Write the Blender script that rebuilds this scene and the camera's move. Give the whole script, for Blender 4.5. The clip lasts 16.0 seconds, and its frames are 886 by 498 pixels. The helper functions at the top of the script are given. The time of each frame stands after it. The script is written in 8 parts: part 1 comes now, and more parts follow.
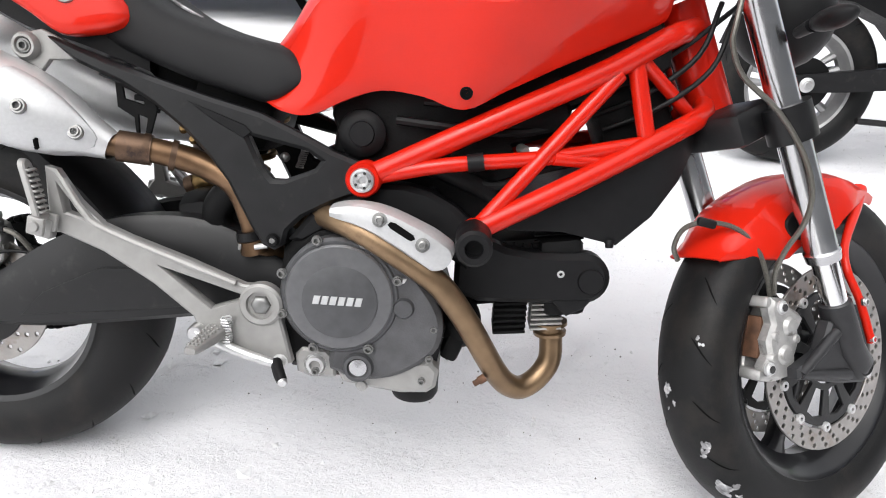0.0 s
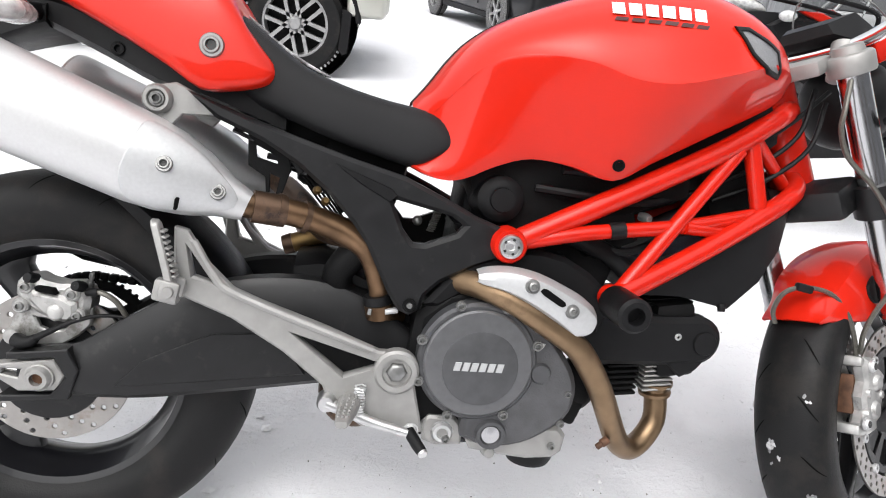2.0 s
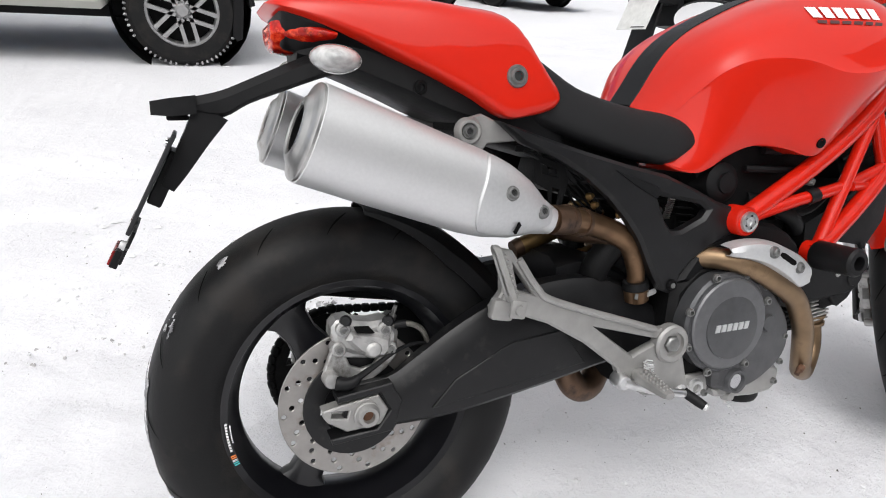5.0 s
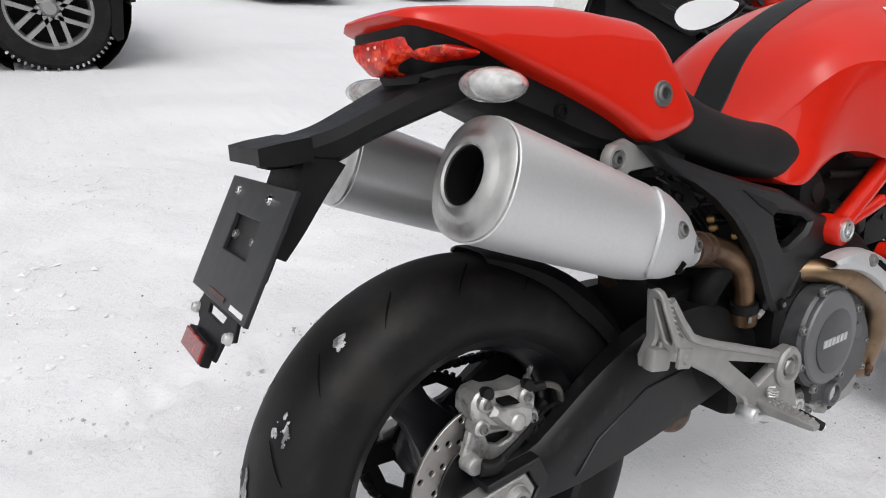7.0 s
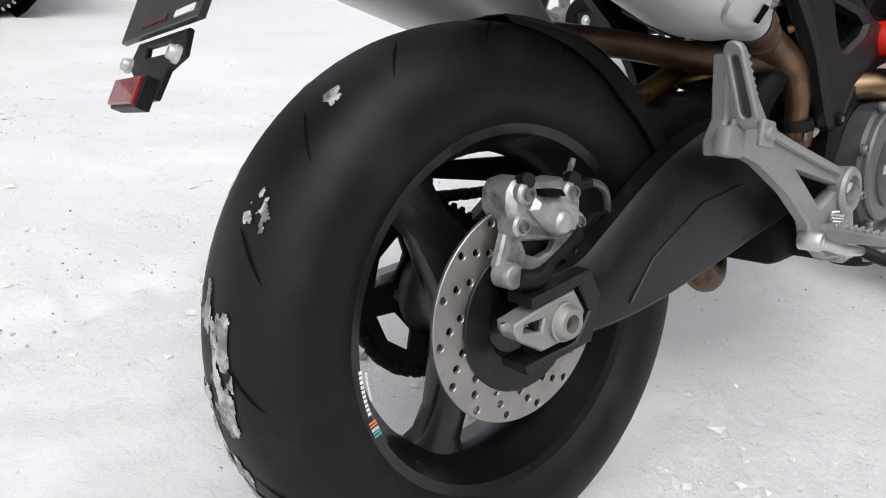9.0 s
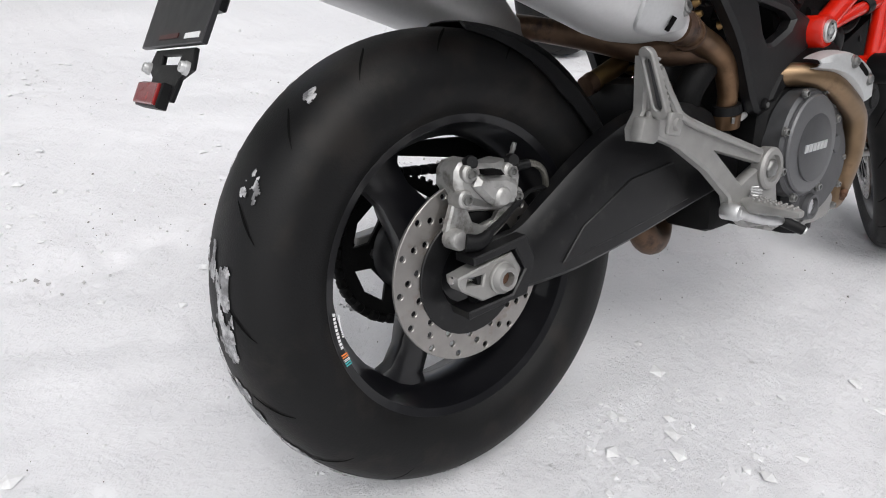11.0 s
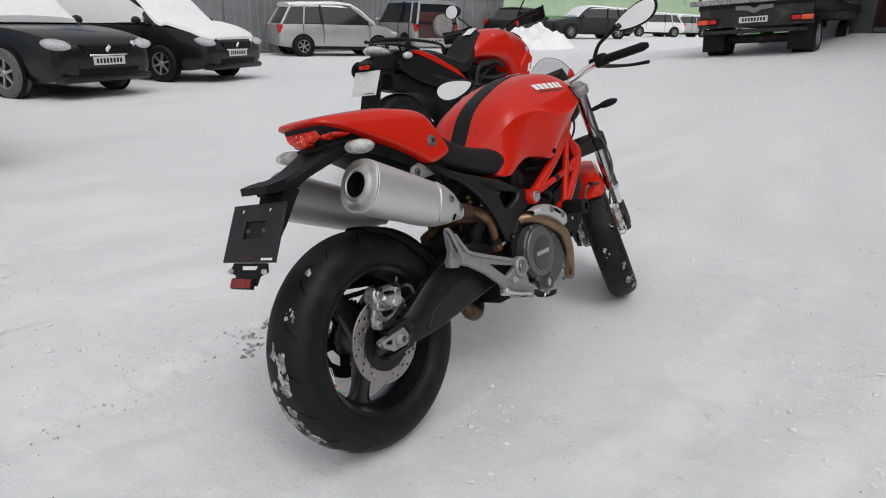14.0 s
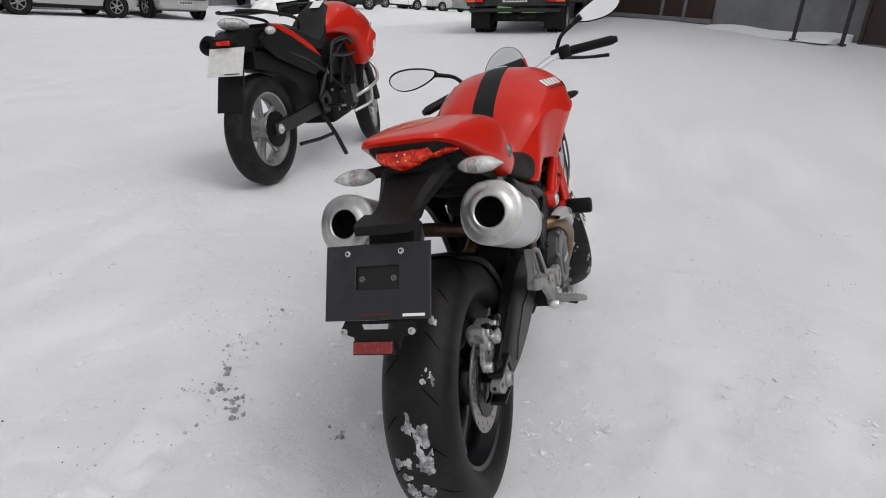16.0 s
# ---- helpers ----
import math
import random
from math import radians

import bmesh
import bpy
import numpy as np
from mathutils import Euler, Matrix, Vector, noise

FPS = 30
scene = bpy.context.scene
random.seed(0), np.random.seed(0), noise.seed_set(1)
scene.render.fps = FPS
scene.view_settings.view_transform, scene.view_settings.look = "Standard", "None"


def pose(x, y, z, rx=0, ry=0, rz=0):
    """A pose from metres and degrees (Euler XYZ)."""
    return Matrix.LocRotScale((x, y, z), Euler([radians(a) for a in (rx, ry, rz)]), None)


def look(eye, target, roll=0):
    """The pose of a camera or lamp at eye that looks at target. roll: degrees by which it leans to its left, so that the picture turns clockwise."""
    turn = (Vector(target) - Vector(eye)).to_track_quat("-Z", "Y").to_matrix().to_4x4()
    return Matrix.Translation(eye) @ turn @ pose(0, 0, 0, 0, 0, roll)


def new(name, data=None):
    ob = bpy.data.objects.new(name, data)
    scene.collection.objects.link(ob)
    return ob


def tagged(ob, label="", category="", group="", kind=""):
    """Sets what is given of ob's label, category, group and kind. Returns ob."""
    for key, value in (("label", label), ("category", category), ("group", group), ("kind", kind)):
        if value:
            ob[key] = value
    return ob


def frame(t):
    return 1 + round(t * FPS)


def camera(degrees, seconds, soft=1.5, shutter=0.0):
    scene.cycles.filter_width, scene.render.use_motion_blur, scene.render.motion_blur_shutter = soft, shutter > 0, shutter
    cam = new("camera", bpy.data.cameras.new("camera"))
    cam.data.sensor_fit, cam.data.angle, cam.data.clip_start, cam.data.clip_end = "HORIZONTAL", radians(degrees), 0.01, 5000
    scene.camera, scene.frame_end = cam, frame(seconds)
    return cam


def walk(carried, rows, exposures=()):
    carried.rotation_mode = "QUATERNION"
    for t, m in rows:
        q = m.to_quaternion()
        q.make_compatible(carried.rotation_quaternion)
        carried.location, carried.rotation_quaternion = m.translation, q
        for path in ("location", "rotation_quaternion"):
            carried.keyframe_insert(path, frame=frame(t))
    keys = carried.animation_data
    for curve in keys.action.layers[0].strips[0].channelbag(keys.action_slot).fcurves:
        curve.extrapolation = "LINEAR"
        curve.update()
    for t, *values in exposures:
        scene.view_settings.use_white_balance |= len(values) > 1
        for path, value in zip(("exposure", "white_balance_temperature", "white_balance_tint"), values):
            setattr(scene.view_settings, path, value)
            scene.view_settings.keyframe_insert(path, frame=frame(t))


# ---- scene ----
# camera and walk
cam = camera(68.6, 16.0, soft=1.05)
PATH = [
    (0, (0.827, -0.899, 0.972), (0.775, 0.854, 0.012), 2.9),
    (0.5, (0.761, -0.883, 0.971), (0.77, 0.884, 0.033), 4.6),
    (1, (0.673, -0.853, 0.955), (0.696, 0.924, 0.038), 4.6),
    (1.5, (0.578, -0.829, 0.96), (0.653, 0.97, 0.088), 6.1),
    (2, (0.46, -0.882, 0.974), (0.714, 0.926, 0.157), 7.6),
    (2.5, (0.334, -0.942, 0.98), (0.703, 0.849, 0.171), 7.5),
    (3, (0.228, -0.927, 0.954), (0.587, 0.875, 0.165), 7.0),
    (3.5, (0.118, -0.875, 0.948), (0.536, 0.888, 0.101), 4.7),
    (4, (0.012, -0.833, 0.964), (0.469, 0.873, 0.026), 5.4),
    (4.5, (-0.114, -0.819, 0.994), (0.492, 0.849, 0.073), 5.0),
    (5, (-0.22, -0.792, 0.999), (0.495, 0.864, 0.136), 5.4),
    (5.2, (-0.242, -0.758, 0.997), (0.479, 0.899, 0.139), 5.5),
    (7.3, (-0.495, -0.454, 0.965), (0.646, 0.942, 0.1), 7.1),
    (7.5, (-0.51, -0.442, 0.944), (0.688, 0.9, 0.07), 8.5),
    (8, (-0.511, -0.398, 0.865), (0.737, 0.889, -0.021), 11.5),
    (8.5, (-0.482, -0.388, 0.721), (0.707, 0.976, -0.131), 8.4),
    (8.7, (-0.457, -0.387, 0.676), (0.719, 0.979, -0.19), 6.0),
    (10.8, (-0.478, -0.488, 0.717), (0.645, 0.867, -0.233), 6.4),
    (11, (-0.492, -0.522, 0.756), (0.619, 0.82, -0.228), 6.0),
    (11.5, (-0.583, -0.622, 0.87), (0.591, 0.703, -0.061), 4.8),
    (12, (-0.701, -0.786, 0.958), (0.491, 0.596, 0.14), 4.3),
    (12.5, (-0.762, -0.973, 1.009), (0.415, 0.481, 0.301), 3.7),
    (13, (-0.834, -1.154, 1.074), (0.341, 0.314, 0.391), 1.3),
    (13.5, (-0.978, -1.184, 1.15), (0.367, 0.164, 0.54), -1.0),
    (14, (-1.148, -1.087, 1.142), (0.331, 0.083, 0.478), 1.5),
    (14.5, (-1.197, -0.872, 1.146), (0.356, 0.174, 0.441), 1.5),
    (15, (-1.276, -0.666, 1.157), (0.39, 0.223, 0.499), 2.9),
    (15.5, (-1.341, -0.436, 1.171), (0.406, 0.242, 0.472), 3.9),
    (16, (-1.324, -0.222, 1.154), (0.479, 0.272, 0.443), 4.8),
]
walk(cam, [(t, look(eye, target, roll)) for t, eye, target, roll in PATH],
     exposures=[(0.0, 1.04), (2.0, 1.06), (3.5, 0.72), (5.0, 0.60), (7.5, 0.31), (8.5, 0.48), (11.0, 0.36), (12.5, 0.03), (13.5, -0.11), (16.0, -0.12)])

# ---- light: overcast winter day ----
world = bpy.data.worlds.new("overcast_sky")
scene.world = world
world.use_nodes = True
wn, wl = world.node_tree.nodes, world.node_tree.links
sky = wn.new("ShaderNodeTexSky")
sky.sky_type, sky.sun_disc = "NISHITA", False
sky.sun_elevation, sky.sun_rotation = radians(60), radians(207)
sky.dust_density, sky.air_density = 4.0, 1.0
grey = wn.new("ShaderNodeHueSaturation")
grey.inputs["Saturation"].default_value = 0.12
wl.new(sky.outputs[0], grey.inputs["Color"])
wl.new(grey.outputs[0], wn["Background"].inputs[0])
wn["Background"].inputs[1].default_value = 0.15
sun = new("sun", bpy.data.lights.new("sun", "SUN"))
sun.data.energy, sun.data.angle, sun.data.color = 0.5, radians(140), (1.0, 0.98, 0.95)
sun.matrix_world = look((-2, -4, 10), (0, 0, 0))


# ---- materials ----
def material(name, color, rough=0.5, metal=0.0, coat=0.0, vary=0.15, scale=30.0, bump=0.0, bump_scale=200.0,
             stain=None, stain_scale=4.0, stain_cut=0.6, rough_vary=0.1, spec=0.5):
    """Principled surface: grain and stain noises on colour, roughness and relief."""
    m = bpy.data.materials.new(name)
    m.use_nodes = True
    n, l = m.node_tree.nodes, m.node_tree.links
    b = n["Principled BSDF"]
    b.inputs["Metallic"].default_value = metal
    b.inputs["Coat Weight"].default_value = coat
    b.inputs["Coat Roughness"].default_value = 0.03
    b.inputs["Specular IOR Level"].default_value = spec
    co = n.new("ShaderNodeTexCoord")
    fine = n.new("ShaderNodeTexNoise")
    fine.inputs["Scale"].default_value, fine.inputs["Detail"].default_value = scale, 6
    l.new(co.outputs["Object"], fine.inputs["Vector"])
    ramp = n.new("ShaderNodeMapRange")
    ramp.inputs["From Min"].default_value, ramp.inputs["From Max"].default_value = 0.3, 0.7
    ramp.inputs["To Min"].default_value, ramp.inputs["To Max"].default_value = 1 - vary, 1 + vary
    l.new(fine.outputs["Fac"], ramp.inputs["Value"])
    mul = n.new("ShaderNodeVectorMath")
    mul.operation = "SCALE"
    mul.inputs[0].default_value = color
    l.new(ramp.outputs[0], mul.inputs["Scale"])
    last = mul.outputs[0]
    if stain:
        big = n.new("ShaderNodeTexNoise")
        big.inputs["Scale"].default_value, big.inputs["Detail"].default_value = stain_scale, 8
        big.inputs["Roughness"].default_value = 0.65
        l.new(co.outputs["Object"], big.inputs["Vector"])
        cut = n.new("ShaderNodeMapRange")
        cut.inputs["From Min"].default_value, cut.inputs["From Max"].default_value = stain_cut - 0.06, stain_cut + 0.06
        l.new(big.outputs["Fac"], cut.inputs["Value"])
        mix = n.new("ShaderNodeMix")
        mix.data_type = "RGBA"
        mix.inputs["B"].default_value = (*stain, 1)
        l.new(cut.outputs[0], mix.inputs["Factor"])
        l.new(last, mix.inputs["A"])
        last = mix.outputs["Result"]
    l.new(last, b.inputs["Base Color"])
    rv = n.new("ShaderNodeMapRange")
    rv.inputs["To Min"].default_value, rv.inputs["To Max"].default_value = max(0.02, rough - rough_vary), min(1, rough + rough_vary)
    l.new(fine.outputs["Fac"], rv.inputs["Value"])
    l.new(rv.outputs[0], b.inputs["Roughness"])
    if bump:
        tex = n.new("ShaderNodeTexNoise")
        tex.inputs["Scale"].default_value, tex.inputs["Detail"].default_value = bump_scale, 4
        l.new(co.outputs["Object"], tex.inputs["Vector"])
        bp = n.new("ShaderNodeBump")
        bp.inputs["Strength"].default_value, bp.inputs["Distance"].default_value = bump, 0.002
        l.new(tex.outputs["Fac"], bp.inputs["Height"])
        l.new(bp.outputs[0], b.inputs["Normal"])
    return m


def clear_sheet(name, gloss=0.12):
    """Thin clear plastic: mostly seen through, a little mirror-like."""
    m = bpy.data.materials.new(name)
    m.use_nodes = True
    n, l = m.node_tree.nodes, m.node_tree.links
    clear, shine, mix = n.new("ShaderNodeBsdfTransparent"), n.new("ShaderNodeBsdfGlossy"), n.new("ShaderNodeMixShader")
    clear.inputs["Color"].default_value = (0.93, 0.94, 0.94, 1)
    shine.inputs["Roughness"].default_value = 0.05
    mix.inputs["Fac"].default_value = gloss
    l.new(clear.outputs[0], mix.inputs[1])
    l.new(shine.outputs[0], mix.inputs[2])
    l.new(mix.outputs[0], n["Material Output"].inputs["Surface"])
    return m


RED = material("red_gloss_paint", (0.545, 0.0145, 0.005), 0.4, coat=0.5, spec=0.08, vary=0.04, scale=8, rough_vary=0.03)
RED_FRAME = material("red_frame_paint", (0.52, 0.0115, 0.0032), 0.4, coat=0.55, spec=0.1, vary=0.1, scale=25, bump=0.15, bump_scale=120)
BLACK_PLASTIC = material("black_satin_plastic", (0.006, 0.006, 0.0066), 0.5, spec=0.2, vary=0.2, scale=60, bump=0.15, bump_scale=900)
BLACK_MATT = material("black_powder_coat", (0.0055, 0.0055, 0.0062), 0.42, spec=0.38, vary=0.25, scale=40, bump=0.1, bump_scale=700, stain=(0.020, 0.0195, 0.019), stain_scale=26, stain_cut=0.64)
DARK_GREY = material("grey_cast_cover", (0.070, 0.071, 0.075), 0.42, metal=0.35, vary=0.15, scale=50, bump=0.1, bump_scale=600)
FOOT_GREY = material("dark_grey_cast_foot", (0.022, 0.022, 0.024), 0.5, metal=0.2, vary=0.2, scale=50, bump=0.15, bump_scale=500)
PLATE_PLASTIC = material("grey_black_plate_plastic", (0.016, 0.016, 0.018), 0.4, spec=0.4, vary=0.15, scale=40, stain=(0.026, 0.026, 0.028), stain_scale=9, stain_cut=0.58)
ENGINE_GREY = material("grey_engine_case", (0.072, 0.072, 0.076), 0.55, metal=0.3, vary=0.25, scale=30, bump=0.25, bump_scale=350, stain=(0.04, 0.038, 0.035), stain_scale=12, stain_cut=0.6)
BLACK_ENGINE = material("black_engine_metal", (0.004, 0.004, 0.0043), 0.6, spec=0.2, metal=0.2, vary=0.3, scale=40, bump=0.3, bump_scale=300)
SEAT_VINYL = material("black_seat_vinyl", (0.009, 0.009, 0.0098), 0.6, spec=0.25, vary=0.15, scale=150, bump=0.35, bump_scale=1500)
RUBBER = material("black_tyre_rubber", (0.0042, 0.0042, 0.0045), 0.55, spec=0.26, vary=0.25, scale=20, bump=0.2, bump_scale=400, stain=(0.012, 0.0105, 0.0095), stain_scale=11, stain_cut=0.56)
# darker rubber that paints the shade in the tread grooves
GROOVE_SHADE = material("groove_shade_rubber", (0.003, 0.003, 0.003), 0.9, spec=0.1, vary=0.1)
RIM_BLACK = material("black_wheel_paint", (0.0042, 0.0042, 0.0056), 0.33, spec=0.4, coat=0.25, vary=0.15, scale=40)
BRUSHED = material("brushed_steel", (0.60, 0.60, 0.602), 0.42, metal=0.6, vary=0.03, scale=220, rough_vary=0.04, bump=0.04, bump_scale=1200)
SHIELD = material("silver_painted_shield", (0.52, 0.525, 0.53), 0.46, metal=0.55, vary=0.05, scale=200, bump=0.06, bump_scale=1600)
CAST_ALU = material("cast_aluminium", (0.33, 0.325, 0.315), 0.52, metal=0.6, vary=0.1, scale=40, bump=0.15, bump_scale=800)
POLISHED = material("polished_alloy", (0.62, 0.62, 0.62), 0.34, metal=1.0, vary=0.1, scale=60, rough_vary=0.1)
CALLIPER = material("cast_calliper_silver", (0.44, 0.435, 0.425), 0.42, metal=0.7, vary=0.2, scale=55, bump=0.2, bump_scale=500, stain=(0.20, 0.19, 0.175), stain_scale=30, stain_cut=0.6)
MARK_DARK = material("dark_red_print", (0.055, 0.006, 0.005), 0.4, vary=0.05)
END_STEEL = material("worn_end_steel", (0.46, 0.455, 0.445), 0.36, metal=0.95, vary=0.12, scale=45, rough_vary=0.08, stain=(0.32, 0.30, 0.27), stain_scale=16, stain_cut=0.6)
CHROME = material("chrome", (0.82, 0.82, 0.83), 0.08, metal=1.0, vary=0.03, rough_vary=0.04)
DISC_STEEL = material("brake_disc_steel", (0.34, 0.325, 0.31), 0.38, metal=0.9, vary=0.12, scale=35, stain=(0.26, 0.215, 0.185), stain_scale=20, stain_cut=0.6)
PIPE = material("heat_tinted_steel", (0.23, 0.155, 0.092), 0.38, metal=0.85, vary=0.3, scale=14, stain=(0.15, 0.095, 0.06), stain_scale=14, stain_cut=0.63)
PIPE_REAR = material("burnt_brown_pipe", (0.165, 0.098, 0.055), 0.36, metal=0.8, vary=0.45, scale=16, stain=(0.20, 0.12, 0.07), stain_scale=11, stain_cut=0.58)
PIPE_DARK = material("burnt_exhaust_steel", (0.12, 0.075, 0.05), 0.45, metal=0.8, vary=0.4, scale=20, stain=(0.05, 0.035, 0.03), stain_scale=20)
# soot in the outlets, and painted shade for slots and gaps
SOOT_SHADE = material("soot_and_shade", (0.003, 0.003, 0.003), 0.9, spec=0.1, vary=0.1)
BRASS = material("dull_brass", (0.26, 0.17, 0.075), 0.5, metal=1.0)
CLEAR_LENS = material("faceted_clear_lens", (0.50, 0.50, 0.49), 0.12, coat=1.0, vary=0.3, scale=70, bump=0.5, bump_scale=110)
LENS_INNER = material("smoky_lens_core", (0.36, 0.33, 0.32), 0.2, coat=0.8, vary=0.45, scale=110, bump=0.6, bump_scale=130)
# steel darkened to paint the shade inside bolt sockets and notches
SOCKET_SHADE = material("shaded_socket_steel", (0.05, 0.05, 0.05), 0.5, metal=0.6, vary=0.2)
# pale pink for the lamp's reflected glints, put in as colour
LAMP_GLINT = material("painted_lamp_glint", (0.95, 0.42, 0.30), 0.15, coat=1.0, vary=0.2)
# orange-red blotches paint in daylight coming through the lens
RED_LENS = material("red_lens", (0.46, 0.008, 0.003), 0.15, coat=0.25, spec=0.3, vary=0.6, scale=70, bump=0.8, bump_scale=90, stain=(0.85, 0.07, 0.02), stain_scale=55, stain_cut=0.56)
REFLECTOR = material("dark_red_reflector", (0.20, 0.010, 0.010), 0.25, coat=0.3, vary=0.25, scale=150)
CAR_RED = material("red_car_lamp", (0.50, 0.012, 0.008), 0.2, coat=0.4, spec=0.3, vary=0.15, scale=12)
ORANGE_LENS = material("orange_red_lens", (0.75, 0.07, 0.015), 0.1, coat=1.0, vary=0.3, scale=90, bump=0.5, bump_scale=150)
WHITE_MARK = material("white_print", (0.75, 0.75, 0.75), 0.4, vary=0.05)
ORANGE_MARK = material("orange_print", (0.8, 0.22, 0.04), 0.4, vary=0.05)
TEAL_MARK = material("teal_print", (0.05, 0.4, 0.42), 0.4, vary=0.05)
RUST = material("rusty_brown_steel", (0.12, 0.06, 0.035), 0.7, metal=0.4, vary=0.4, scale=60)
HOSE = material("braided_hose", (0.13, 0.125, 0.11), 0.4, metal=0.6, vary=0.3, scale=500)
MIRROR = material("mirror_glass", (0.9, 0.9, 0.9), 0.02, metal=1.0, vary=0.0, rough_vary=0.01)
MESH_GREY = material("grey_intake_mesh", (0.3, 0.3, 0.31), 0.5, metal=0.6, vary=0.3, scale=700)
SNOW_BIT = material("dirty_snow_crust", (0.16, 0.16, 0.165), 0.45, vary=0.6, scale=90, stain=(0.50, 0.50, 0.51), stain_scale=42, stain_cut=0.53, bump=0.4, bump_scale=200)
BOLT_STEEL = material("zinc_bolt_steel", (0.24, 0.24, 0.235), 0.38, metal=0.8, vary=0.15, scale=80)
COVER_GREY = material("light_grey_cover", (0.125, 0.126, 0.131), 0.38, metal=0.5, vary=0.1, scale=70, bump=0.08, bump_scale=900)
FORK_STEEL = material("anodised_fork_tube", (0.5, 0.5, 0.51), 0.2, metal=1.0, vary=0.05, scale=40)


# ---- mesh tools ----
def smooth_path(pts, k=6, closed=False):
    """Points on a Catmull-Rom curve through pts."""
    p = [Vector(q) for q in pts]
    n, out = len(p), []
    for i in range(n if closed else n - 1):
        a = p[(i - 1) % n] if closed or i else p[0] * 2 - p[1]
        b, c = p[i], p[(i + 1) % n]
        d = p[(i + 2) % n] if closed or i < n - 2 else p[-1] * 2 - p[-2]
        for j in range(k):
            t = j / k
            out.append(0.5 * (2 * b + (c - a) * t + (2 * a - 5 * b + 4 * c - d) * t * t + (3 * b - a - 3 * c + d) * t ** 3))
    if not closed:
        out.append(p[-1])
    return out


def add_loft(bm, rings, closed=True, caps=True):
    rows = [[bm.verts.new(v) for v in r] for r in rings]
    n = len(rows[0])
    for a, b in zip(rows, rows[1:]):
        for i in range(n if closed else n - 1):
            j = (i + 1) % n
            bm.faces.new((a[i], a[j], b[j], b[i]))
    if caps and closed:
        bm.faces.new(rows[0][::-1])
        bm.faces.new(rows[-1])
    return bm


def loft(rings, closed=True, caps=True):
    return add_loft(bmesh.new(), rings, closed, caps)


def add_tube(bm, pts, r, n=10, k=0, caps=True):
    """A round tube along pts; r is one radius or one per point; k: smoothing steps."""
    pts = [Vector(p) for p in pts]
    radii = [r] * len(pts) if isinstance(r, (int, float)) else list(r)
    if k:
        rr = []
        for i in range(len(radii) - 1):
            rr += [radii[i] + (radii[i + 1] - radii[i]) * j / k for j in range(k)]
        radii = rr + [radii[-1]]
        pts = smooth_path(pts, k)
    rings, side = [], None
    for i, p in enumerate(pts):
        d = (pts[min(i + 1, len(pts) - 1)] - pts[max(i - 1, 0)]).normalized()
        if side is None:
            side = d.orthogonal().normalized()
        side = (side - d * side.dot(d)).normalized()
        up = d.cross(side)
        rings.append([p + (side * math.cos(a) + up * math.sin(a)) * radii[i] for a in [2 * math.pi * j / n for j in range(n)]])
    return add_loft(bm, rings, True, caps)


def tube(pts, r, n=10, k=0, caps=True):
    return add_tube(bmesh.new(), pts, r, n, k, caps)


def add_lathe(bm, profile, centre=(0, 0, 0), axis=(0, 1, 0), n=32, closed=False):
    """Revolves (radius, along) pairs round an axis through centre."""
    c, d = Vector(centre), Vector(axis).normalized()
    s = d.orthogonal().normalized() if abs(d.y) < 0.99 else Vector((1, 0, 0))
    u = d.cross(s)
    rings = []
    for j in range(n):
        a = 2 * math.pi * j / n
        w = s * math.cos(a) + u * math.sin(a)
        rings.append([bm.verts.new(c + d * h + w * max(r, 0.0002)) for r, h in profile])
    m = len(profile)
    for j in range(n):
        a, b = rings[j], rings[(j + 1) % n]
        for i in range(m if closed else m - 1):
            bm.faces.new((a[i], a[(i + 1) % m], b[(i + 1) % m], b[i]))
    return bm


def lathe(profile, centre=(0, 0, 0), axis=(0, 1, 0), n=32, closed=False):
    return add_lathe(bmesh.new(), profile, centre, axis, n, closed)


def inset(loop, d):
    """The loop of (a, b) pairs moved inwards by d (anticlockwise loops)."""
    out, n = [], len(loop)
    for i in range(n):
        p, q, r = (Vector(loop[(i + k) % n]) for k in (-1, 0, 1))
        e, f = (q - p).normalized(), (r - q).normalized()
        ne, nf = Vector((-e.y, e.x)), Vector((-f.y, f.x))
        m = (ne + nf)
        m = m / max(0.35, 1 + ne.dot(nf))
        out.append(tuple(q + m * d))
    return out


def area(loop):
    return sum(a[0] * b[1] - b[0] * a[1] for a, b in zip(loop, loop[1:] + loop[:1])) / 2


def add_slab(bm, outline, y0, y1, holes=(), ch=0.003, place=None):
    """A chamfered plate: outline and holes in (x, z), from y0 to y1."""
    from mathutils.geometry import tessellate_polygon
    place = place or (lambda a, y, b: Vector((a, y, b)))
    outer = [tuple(p) for p in outline]
    if area(outer) < 0:
        outer = outer[::-1]
    loops = [outer]
    for h in holes:
        h = [tuple(p) for p in h]
        loops.append(h if area(h) < 0 else h[::-1])
    s = 1 if y1 > y0 else -1
    levels = [(y0, ch), (y0 + s * ch, 0), (y1 - s * ch, 0), (y1, ch)]
    grid = []
    for lo in loops:
        grid.append([[bm.verts.new(place(a, y, b)) for a, b in (inset(lo, d) if d else lo)] for y, d in levels])
    for rows in grid:
        for a, b in zip(rows, rows[1:]):
            for i in range(len(a)):
                j = (i + 1) % len(a)
                bm.faces.new((a[i], a[j], b[j], b[i]))
    for lev in (0, 3):
        flat = [v for rows in grid for v in rows[lev]]
        d = levels[lev][1]
        tri = tessellate_polygon([[Vector((*p, 0)) for p in inset(lo, d)] for lo in loops])
        for t in tri:
            try:
                bm.faces.new([flat[i] for i in t])
            except ValueError:
                pass
    return bm


